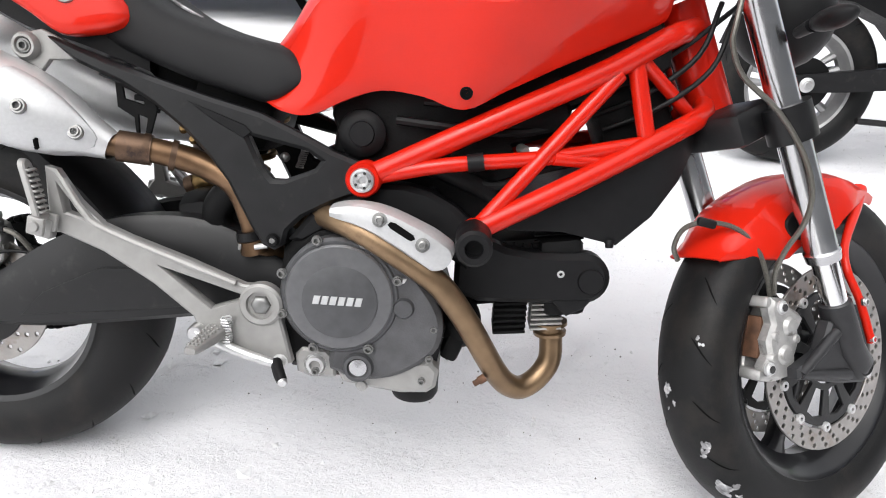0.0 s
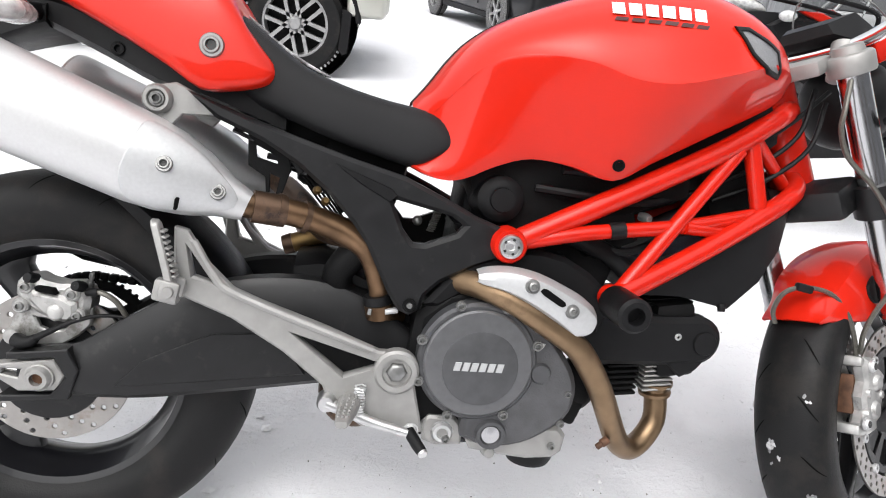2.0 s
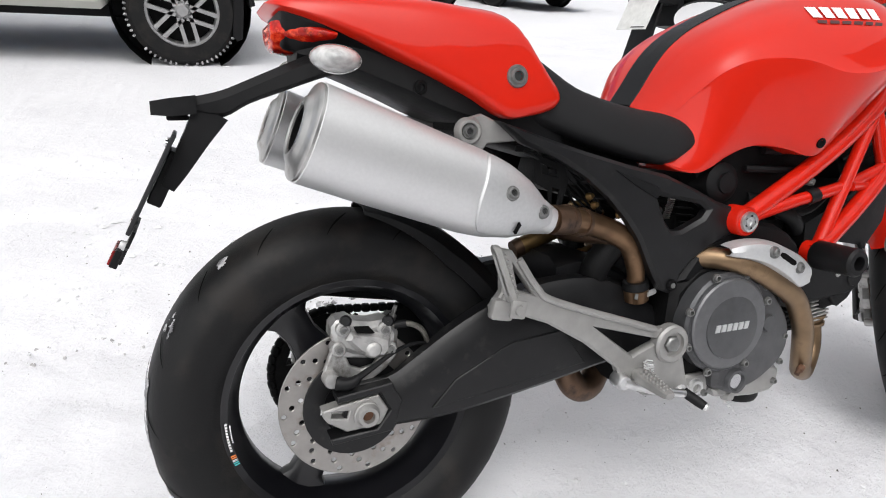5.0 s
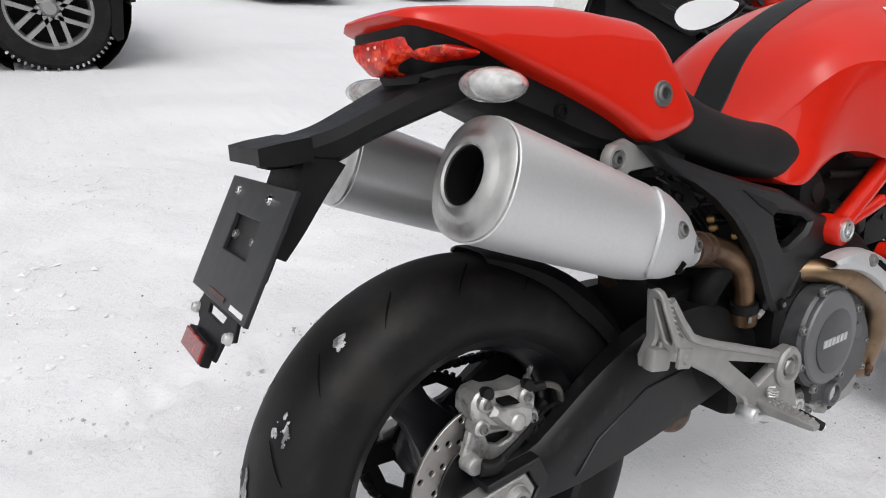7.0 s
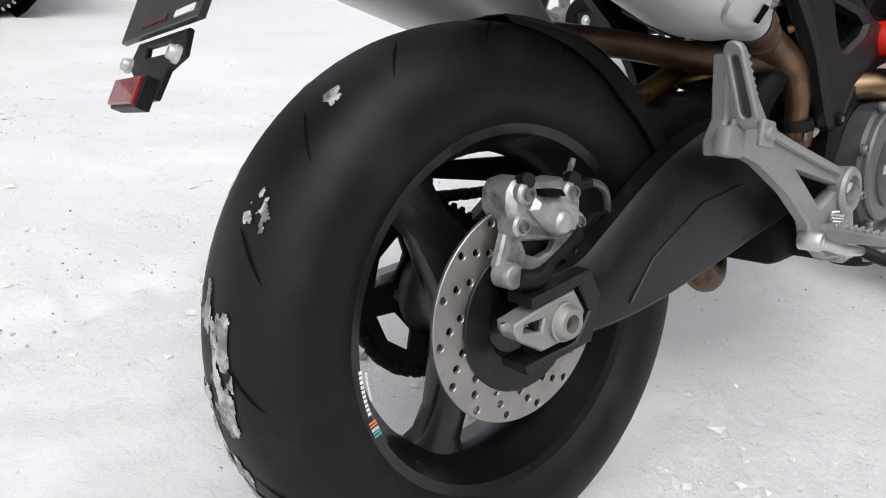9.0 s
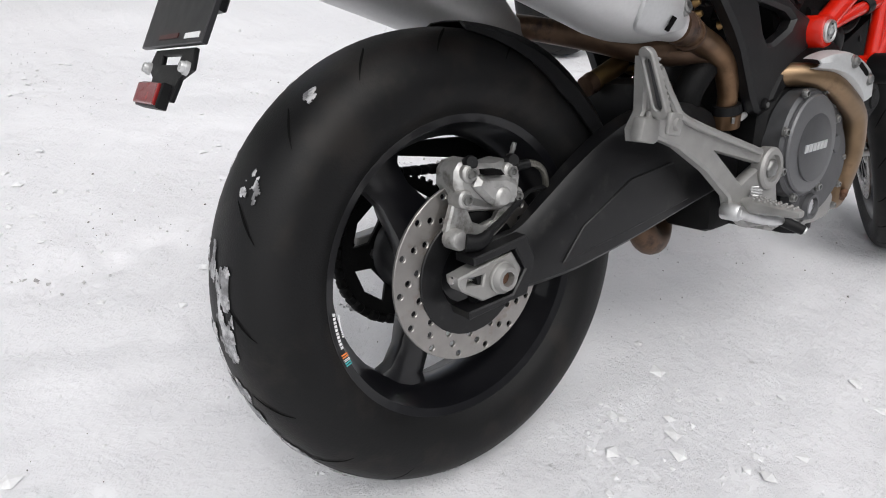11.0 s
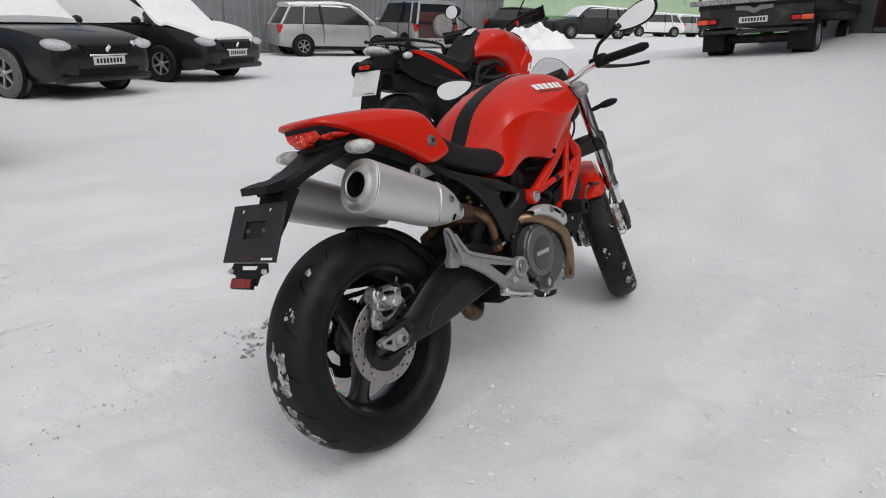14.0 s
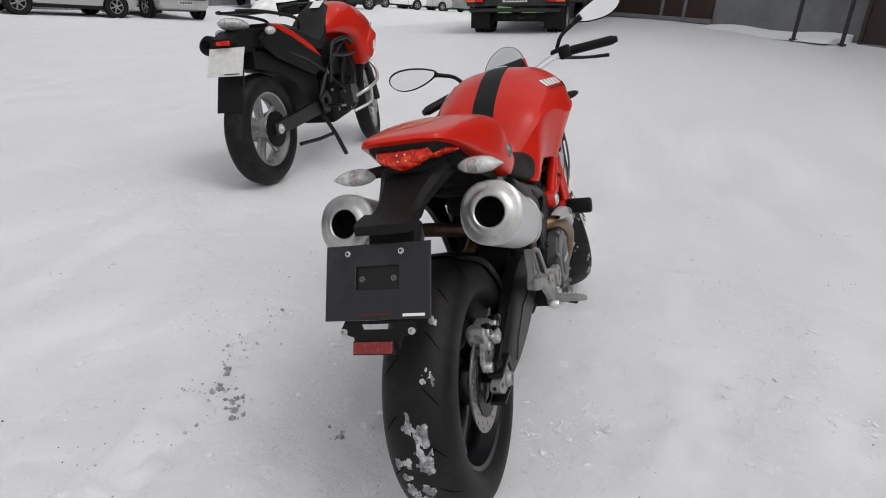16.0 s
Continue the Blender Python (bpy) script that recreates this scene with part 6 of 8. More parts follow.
for s in (-1, 1):
    part("brake_disc", disc_mesh((FC[0], s * 0.054, FC[2]), 0.158, 0.122, 0.005, 3, 30), DISC_STEEL, front_wheel, "drilled front brake disc", turn=S)
    cr = slab(circle(0.117, 40), s * 0.056, s * 0.050, [circle(0.045, 20)] + [[(r * math.cos(2 * math.pi * k / 10 + d), r * math.sin(2 * math.pi * k / 10 + d)) for r, d in ((0.056, -0.18), (0.10, -0.2), (0.104, 0), (0.10, 0.2), (0.056, 0.18))] for k in range(10)], ch=0.001, place=lambda a, y, b: Vector((FC[0] + a, y, FC[2] + b)))
    part("disc_carrier", cr, BLACK_MATT, front_wheel, turn=S)
    for k in range(10):
        a = 2 * math.pi * (k + 0.5) / 10
        part("disc_button", lathe([(0.003, 0.003), (0.008, 0.003), (0.009, 0.0), (0.009, -0.008)], (FC[0] + 0.119 * math.cos(a), s * 0.0575, FC[2] + 0.119 * math.sin(a)), (0, s, 0), 12), BRUSHED, front_wheel, turn=S)
for ang, y0, y1, ln, seed in ((205, -0.05, -0.02, 0.05, 60), (222, -0.055, -0.02, 0.08, 62), (238, -0.06, -0.03, 0.06, 66), (170, -0.05, -0.03, 0.05, 71), (190, 0.0, 0.03, 0.06, 75)):
    part("caked_snow", crust(FC, 0.298, 0.062, 0.208, ang, y0, y1, ln, seed, 0.2), SNOW_BIT, front_wheel, "bits of snow on the tyre", turn=S)
# front mudguard: level lower edge behind the fork, a short skirt ahead of it
rings = []
for i in range(25):
    f = i / 24
    a = radians(65 + 82 * f)
    w = 0.074 * min(1, 0.66 + 1.5 * min(f, 1 - f))
    r = 0.318
    if f > 0.35:
        drop = max(0.008, min(0.100, r - 0.172 / math.sin(a)))
    else:
        drop = 0.024 + 0.076 * (f / 0.35) ** 1.4
    sec = [(-w, drop), (-w * 0.99, drop * 0.5), (-w * 0.8, min(0.012, drop * 0.4)), (-w * 0.4, 0.001), (0, 0), (w * 0.4, 0.001), (w * 0.8, min(0.012, drop * 0.4)), (w * 0.99, drop * 0.5), (w, drop)]
    rings.append([Vector((FC[0] + (r - d) * math.cos(a), y, FC[2] + (r - d) * math.sin(a))) for y, d in sec] + [Vector((FC[0] + (r - d - 0.004) * math.cos(a), y * 0.95, FC[2] + (r - d - 0.004) * math.sin(a))) for y, d in reversed(sec)])
mud = part("front_mudguard", loft(rings), RED, bike, "glossy red front mudguard", turn=S)
for s in (-1, 1):
    # black slab stands in for the shaded opening behind the fork leg
    part("fork_pad", slab(smooth_2d([(1.300, 0.522), (1.318, 0.542), (1.345, 0.550), (1.372, 0.536), (1.366, 0.506), (1.325, 0.500)], 3), s * 0.0765, s * 0.068, ch=0.002), BLACK_PLASTIC, mud, turn=S)
    stay = part("mudguard_stay", tube([(1.545, s * 0.040, 0.588), (1.510, s * 0.058, 0.556), (1.442, s * 0.082, 0.492), (1.424, s * 0.098, 0.450), (1.446, s * 0.106, 0.402), (1.472, s * 0.112, 0.332)], [0.014, 0.009, 0.0065, 0.0065, 0.0065, 0.007], 10, 4), RED, mud, turn=S)
    for x, z in ((1.447, 0.400), (1.471, 0.337)):
        part("stay_bolt", bolt((x, s * 0.114, z), 0.0075, 0.005, (0, s, 0)), POLISHED, stay, turn=S)
# yokes
yoke = bmesh.new()
for s in (-1, 1):
    add_lathe(yoke, [(0.034, -0.016), (0.036, -0.012), (0.036, 0.012), (0.033, 0.016), (0.025, 0.018), (0.022, 0.03), (0.0, 0.03)], Vector((1.430, s * 0.103, 0.30)) + fax * 0.64, fax, 24)
add_box(yoke, Vector((1.403, 0, 0.30)) + fax * 0.64, (0.06, 0.16, 0.026), (0, -24, 0), 0.008)
part("top_yoke", yoke, CAST_ALU, bike, "cast alloy top yoke", turn=S)
low = bmesh.new()
for s in (-1, 1):
    add_tube(low, [Vector((1.430, s * 0.103, 0.30)) + fax * 0.385, Vector((1.430, s * 0.103, 0.30)) + fax * 0.44], 0.036, 24)
add_box(low, Vector((1.39, 0, 0.30)) + fax * 0.412, (0.09, 0.17, 0.055), (0, -24, 0), 0.012)
part("bottom_yoke", low, BLACK_MATT, bike, "black bottom yoke", turn=S)
# handlebar
bar = part("handlebar", tube([(1.10, -0.372, 0.957), (1.185, -0.235, 0.972), (1.215, -0.16, 0.968), (1.225, -0.07, 0.945), (1.225, 0.07, 0.945), (1.215, 0.16, 0.968), (1.185, 0.235, 0.972), (1.10, 0.372, 0.957)], 0.0125, 14, 5), CHROME, bike, "silver handlebar", turn=BARS)
for s in (-1, 1):
    part("bar_riser", tube([(1.20, s * 0.055, 0.885), (1.225, s * 0.055, 0.948)], [0.015, 0.02], 16), CAST_ALU, bar, turn=BARS)
    part("grip", tube([(1.185, s * 0.235, 0.972), (1.105, s * 0.365, 0.958), (1.10, s * 0.372, 0.957), (1.094, s * 0.383, 0.956)], [0.017, 0.017, 0.014, 0.010], 16), BLACK_PLASTIC, bar, "black rubber grip", turn=BARS)
    sw = box((1.195, s * 0.212, 0.975), (0.045, 0.045, 0.05), (0, 0, s * 28), 0.01)
    add_box(sw, (1.225, s * 0.195, 0.98), (0.05, 0.055, 0.035), (0, 0, s * 20), 0.01)
    part("switch_block", sw, BLACK_PLASTIC, bar, turn=BARS)
    part("lever", tube([(1.235, s * 0.195, 0.965), (1.25, s * 0.245, 0.945), (1.235, s * 0.31, 0.922), (1.195, s * 0.375, 0.905)], [0.009, 0.0075, 0.006, 0.0075], 10, 4), BLACK_MATT, bar, "black hand lever", turn=BARS)
    part("mirror_stem", tube([(1.21, s * 0.19, 0.995), (1.205, s * 0.22, 1.035), (1.195, s * 0.27, 1.06), (1.185, s * 0.305, 1.075)], [0.008, 0.007, 0.008, 0.012], 10, 4), BLACK_PLASTIC, bar, turn=BARS)
    MM = Matrix.Translation((1.175, s * 0.372, 1.085)) @ Euler((0, radians(-4), radians(-22))).to_matrix().to_4x4()
    ol = []
    for k in range(28):
        t = 2 * math.pi * k / 28
        q = math.cos(t) * s
        ol.append((0.094 * math.cos(t), (0.036 + 0.012 * q) * math.sin(t) * (1.0 if math.sin(t) > 0 else 1.22) + 0.012 * q))
    part("mirror_shell", slab(ol, 0.0, 0.022, ch=0.008, place=lambda a, y, b: MM @ Vector((y, a, b))), BLACK_PLASTIC, bar, "black oval mirror shell", turn=BARS)
    part("mirror_glass", slab([(a * 0.92, b * 0.86) for a, b in ol], -0.002, 0.001, ch=0.0004, place=lambda a, y, b: MM @ Vector((y, a, b))), MIRROR, bar, "bright mirror glass", turn=BARS)
# instrument pod, fly screen, headlamp
part("instrument_pod", loft([[Vector((x, y, z)) for y, z in ((-w, z0), (-w * 0.8, z1), (w * 0.8, z1), (w, z0))] for x, w, z0, z1 in ((1.20, 0.05, 0.965, 0.985), (1.25, 0.075, 0.955, 1.01), (1.32, 0.07, 0.93, 1.0))]), BLACK_PLASTIC, bike, "black instrument pod", turn=BARS)
scr = []
for f in range(9):
    t = f / 8
    c = Vector((1.37 - 0.13 * t, 0, 0.955 + 0.115 * t))
    w = 0.092 * math.sqrt(max(0.02, 1 - t * t * 0.98))
    scr.append([c + Vector((0.03 * (1 - y * y), w * y, 0)) for y in (-1, -0.66, -0.33, 0, 0.33, 0.66, 1)] + [c + Vector((0.026 * (1 - y * y), w * y, 0)) for y in (1, 0.66, 0.33, 0, -0.33, -0.66, -1)])
screen = part("fly_screen", loft(scr), clear_sheet("clear_screen"), bike, "small clear fly screen", turn=BARS)
part("screen_edge", tube([r[0] for r in scr] + [r[6] for r in reversed(scr)], 0.0016, 6), BOLT_STEEL, screen, turn=BARS)
part("headlamp_shell", ellipsoid((1.345, 0, 0.875), (0.075, 0.085, 0.085)), BLACK_PLASTIC, bike, "black headlamp shell", turn=BARS)
for s in (-1, 1):
    part("cowl_wing", box((1.31, s * 0.082, 0.965), (0.07, 0.014, 0.055), (0, -30, s * 14), 0.006), RED, bike, "red screen surround", turn=BARS)
    st = part("front_signal", tube([(1.235, s * 0.12, 0.81), (1.225, s * 0.15, 0.812)], [0.008, 0.010], 10), BLACK_PLASTIC, bike, turn=BARS)
    part("signal_body", ellipsoid((1.222, s * 0.185, 0.813), (0.020, 0.040, 0.015), (0, 0, s * 12), 18), BLACK_PLASTIC, st, "black front turn signal", turn=BARS)
for pts in ([(1.20, -0.05, 0.86), (1.17, -0.07, 0.78), (1.10, -0.07, 0.72), (1.02, -0.06, 0.68)], [(1.22, -0.055, 0.84), (1.19, -0.075, 0.76), (1.12, -0.075, 0.70), (1.04, -0.065, 0.66)], [(1.23, -0.045, 0.86), (1.16, -0.06, 0.80), (1.09, -0.065, 0.75)]):
    part("cable", tube(pts, 0.0042, 8, 5), BLACK_PLASTIC, bike)


# ---- surroundings ----
WALL_GREY = material("grey_painted_wall", (0.17, 0.175, 0.18), 0.75, vary=0.12, scale=3, stain=(0.13, 0.13, 0.135), stain_scale=0.8, bump=0.2, bump_scale=30)
FENCE_GREY = material("grey_sheet_fence", (0.2, 0.205, 0.215), 0.6, vary=0.1, scale=2, stain=(0.15, 0.15, 0.155), stain_scale=1.2)
DOOR_BROWN = material("dark_brown_gate", (0.035, 0.018, 0.014), 0.5, vary=0.15, scale=4)
BLUE_SHEET = material("blue_cladding", (0.004, 0.125, 0.42), 0.5, vary=0.08, scale=3)
GREEN_LIGHT = material("pale_green_cladding", (0.40, 0.53, 0.36), 0.6, vary=0.08, scale=1.5)
GREEN_DARK = material("dark_green_cladding", (0.11, 0.24, 0.09), 0.6, vary=0.1, scale=2)
WHITE_FRAME = material("white_window_frame", (0.75, 0.75, 0.75), 0.5, vary=0.05)
WINDOW_DARK = material("dark_window_glass", (0.015, 0.017, 0.02), 0.08, vary=0.2, scale=2)
STEEL_POST = material("dark_steel_post", (0.03, 0.028, 0.028), 0.6, metal=0.3, vary=0.2)
SNOW_SOFT = material("soft_fresh_snow", (0.82, 0.82, 0.83), 0.75, vary=0.03, scale=6, bump=0.3, bump_scale=40)
PAINT_BEIGE = material("silver_beige_car_paint", (0.42, 0.42, 0.38), 0.35, metal=0.4, coat=0.7, vary=0.04, scale=3)
PAINT_BLACK = material("black_car_paint", (0.006, 0.006, 0.007), 0.35, spec=0.3, coat=0.25, vary=0.1, scale=3)
PAINT_SILVER = material("silver_car_paint", (0.42, 0.42, 0.42), 0.35, metal=0.5, coat=0.7, vary=0.04, scale=3)
PAINT_WHITE = material("white_car_paint", (0.72, 0.72, 0.72), 0.3, coat=0.7, vary=0.04, scale=3)
CAR_GLASS = material("tinted_car_glass", (0.012, 0.013, 0.015), 0.05, coat=0.5, vary=0.1)
LAMP_GLASS = material("clear_headlamp", (0.45, 0.46, 0.48), 0.1, coat=1.0, vary=0.2, scale=30)
PLATE_WHITE = material("white_plate", (0.6, 0.6, 0.58), 0.5, vary=0.1, scale=40)
ALLOY = material("grey_alloy_wheel", (0.36, 0.36, 0.36), 0.4, metal=0.7, vary=0.1, scale=20)
BARK = material("truck_grime", (0.02, 0.018, 0.017), 0.7, vary=0.4, scale=12, stain=(0.06, 0.055, 0.05), stain_scale=5)
SNOW_TYRE = material("snowy_tread", (0.10, 0.10, 0.10), 0.8, vary=0.6, scale=60, bump=0.6, bump_scale=80)


def wall_run(name, a, b, base, height, thick, mat, label, category):
    """An upright wall from a to b, its foot at base."""
    a, b = Vector(a), Vector(b)
    d = b - a
    m = Matrix.Translation((a.x, a.y, base)) @ Matrix.Rotation(math.atan2(d.y, d.x), 4, "Z")
    ob = part(name, box((d.length / 2, 0, height / 2), (d.length, thick, height), (0, 0, 0), 0.01, 1), mat, m=m)
    return tagged(ob, label, category, kind="structure"), d.length


# corrugated grey fence
bm = bmesh.new()
prof = []
x = -14.0
while x < 26.0:
    prof += [(x, 0.0), (x + 0.12, 0.0), (x + 0.15, 0.035), (x + 0.25, 0.035)]
    x += 0.28
rows = [[Vector((px, 17.2 - d, z)) for px, d in prof] for z in (-0.1, 2.1)]
add_loft(bm, rows, closed=False, caps=False)
rows = [[Vector((px, 17.24 - d, z)) for px, d in prof] for z in (2.1, -0.1)]
add_loft(bm, rows, closed=False, caps=False)
fence = tagged(part("fence", bm, FENCE_GREY), "grey corrugated sheet-metal fence", "fence", kind="structure")
for i in range(17):
    part("fence_post", box((-13 + i * 2.4, 17.15, 1.0), (0.07, 0.05, 2.15), (0, 0, 0), 0.006, 1), FENCE_GREY, fence)
part("fence_rail", box((6.0, 17.17, 2.1), (40, 0.08, 0.05), (0, 0, 0), 0.006, 1), FENCE_GREY, fence)

# blue warehouse behind the fence
blue = thing("warehouse", pose(0, 22, 0), "blue sheet-clad warehouse behind the grey fence", "building")
part("wall", box((3.5, 3.0, 2.6), (53, 6.0, 5.2), (0, 0, 0), 0.02, 1), BLUE_SHEET, blue)
part("roof", box((3.5, 3.0, 5.3), (53.6, 6.6, 0.2), (0, 0, 0), 0.02, 1), FENCE_GREY, blue)
for i in range(13):
    cx = -14.3 + i * 3.55
    w = part("window", box((cx, -0.02, 3.05), (1.35, 0.10, 1.5), (0, 0, 0), 0.01, 1), WHITE_FRAME, blue)
    for k in (-1, 1):
        part("pane", box((cx + 0.32 * k, -0.06, 3.05), (0.56, 0.06, 1.32), (0, 0, 0), 0.004, 1), WINDOW_DARK, w)
    part("sill", box((cx, -0.10, 2.27), (1.45, 0.14, 0.06), (0, 0, 0), 0.006, 1), WHITE_FRAME, w)
for i in range(54):
    part("cladding_rib", box((-22.5 + i, -0.015, 2.6), (0.05, 0.04, 5.1), (0, 0, 0), 0.005, 1), BLUE_SHEET, blue)

# pale green hangar far off
hang = thing("hangar", pose(57.5, 26, 0, 0, 0, -65), "pale green hangar with a darker green plinth", "building")
part("wall", box((0, 3, 3.2), (44, 6, 6.0), (0, 0, 0), 0.05, 1), GREEN_LIGHT, hang)
part("plinth", box((0, 2.95, 0.9), (44.2, 6.1, 1.8), (0, 0, 0), 0.05, 1), GREEN_DARK, hang)
part("roof", box((0, 3, 6.35), (44.6, 6.6, 0.3), (0, 0, 0), 0.05, 1), GREEN_DARK, hang)
for i in range(12):
    part("pilaster", box((-20 + i * 3.7, -0.08, 4.5), (0.18, 0.12, 3.2), (0, 0, 0), 0.01, 1), GREEN_LIGHT, hang)

# garage row on the other side; unseen height and run added to darken reflections
gar, glen = wall_run("wall_garage", (20.5, 3.2), (-14.0, -26.5), -0.3, 9.0, 0.4, WALL_GREY, "grey garage row with dark brown gates, extended unseen for dark reflections", "garage wall")
GM = gar.matrix_basis.copy()
# the gates stand in openings framed on the wall face
side = -1 if (GM.to_3x3() @ Vector((0, 1, 0))).dot(Vector((0, 0, 0)) - Vector((16, 0, 0))) < 0 else 1
for k in range(6):
    s0 = 3.55 + 7.4 * k
    zb = rise(*(GM @ Vector((s0 + 1.6, 0, 0))).xy) + 0.3 - 0.05
    gate = part("gate", box((s0 + 1.9, side * 0.21, zb + 1.7), (3.8, 0.10, 3.4), (0, 0, 0), 0.01, 1), DOOR_BROWN, gar, "dark brown steel gate")
    for off in (-0.1, 2.2, 2.95):
        part("gate_post", box((s0 + off + 0.05, side * 0.275, zb + 1.7), (0.07, 0.05, 3.4), (0, 0, 0), 0.006, 1), WALL_GREY if off > 0 else DOOR_BROWN, gate)
    part("gate_rail", box((s0 + 1.9, side * 0.27, zb + 0.06), (3.9, 0.06, 0.1), (0, 0, 0), 0.006, 1), WALL_GREY, gate)
    bank = loft([[Vector((s0 + 3.95 + 3.2 * f, side * (0.2 + w), zb - 0.15 + h)) for w, h in ((0, 0.0), (0, 0.17 + 0.03 * math.sin(9 * f + k)), (0.2, 0.15), (0.5, 0.08), (0.7, 0.0))] for f in [i / 8 for i in range(9)]])
    part("snow_drift", bank, SNOW_SOFT, gar)

# thin steel posts of a canopy by the garages
for x, y in ((12.35, -2.70), (11.85, -3.38)):
    z = rise(x, y)
    p = tagged(part("post", tube([(x, y, z - 0.1), (x, y, z + 3.4)], 0.034, 10), STEEL_POST), "thin dark steel canopy post in the snow", "post", "canopy posts")
    part("base_plate", box((x, y, z + 0.02), (0.12, 0.12, 0.03), (0, 0, 0), 0.004, 1), STEEL_POST, p)


def wheel_parts(owner, c, r, width, side, spokes=5, mat=ALLOY, rubber=RUBBER, fat=0.62, double=False):
    """A road wheel standing in the x-z plane, its face towards y * side."""
    prof = [(r * fat, -width / 2), (r * 0.9, -width / 2), (r, -width * 0.36), (r, width * 0.36), (r * 0.9, width / 2), (r * fat, width / 2)]
    w = part("wheel", lathe(prof, c, (0, 1, 0), 40, closed=True), rubber, owner)
    y = side * width * 0.36
    part("rim", lathe([(r * fat, y + side * 0.02), (r * fat * 0.93, y + side * 0.02), (r * fat * 0.9, y - side * 0.02), (r * fat * 0.9, y - side * 0.10), (r * fat, y - side * 0.10)], c, (0, 1, 0), 36, closed=True), mat, w)
    part("wheel_back", lathe([(0, y - side * 0.08), (r * fat * 0.92, y - side * 0.08)], c, (0, 1, 0), 24), BLACK_ENGINE, w)
    part("hub", lathe([(0, side * 0.03), (r * 0.10, side * 0.03), (r * 0.13, side * 0.015), (r * 0.16, 0), (r * 0.16, -side * 0.04)], (c[0], c[1] + y, c[2]), (0, 1, 0), 20), mat, w)
    for i in range(spokes):
        for off in ((-0.11, 0.11) if double else (0.0,)):
            a = 2 * math.pi * i / spokes + 0.3
            d, s = Vector((math.cos(a), 0, math.sin(a))), Vector((-math.sin(a), 0, math.cos(a)))
            o = Vector((c[0], c[1] + y, c[2])) + s * (off * r)
            rings = []
            for f, hw in ((0.1, 0.055 if not double else 0.035), (0.5, 0.05 if not double else 0.036), (fat * 0.96, 0.075 if not double else 0.045)):
                p = o + d * (f * r)
                rings.append([p + s * hw * r + Vector((0, side * 0.012, 0)), p - s * hw * r + Vector((0, side * 0.012, 0)), p - s * hw * r - Vector((0, side * 0.03, 0)), p + s * hw * r - Vector((0, side * 0.03, 0))])
            part("spoke", loft(rings), mat, w)
    return w


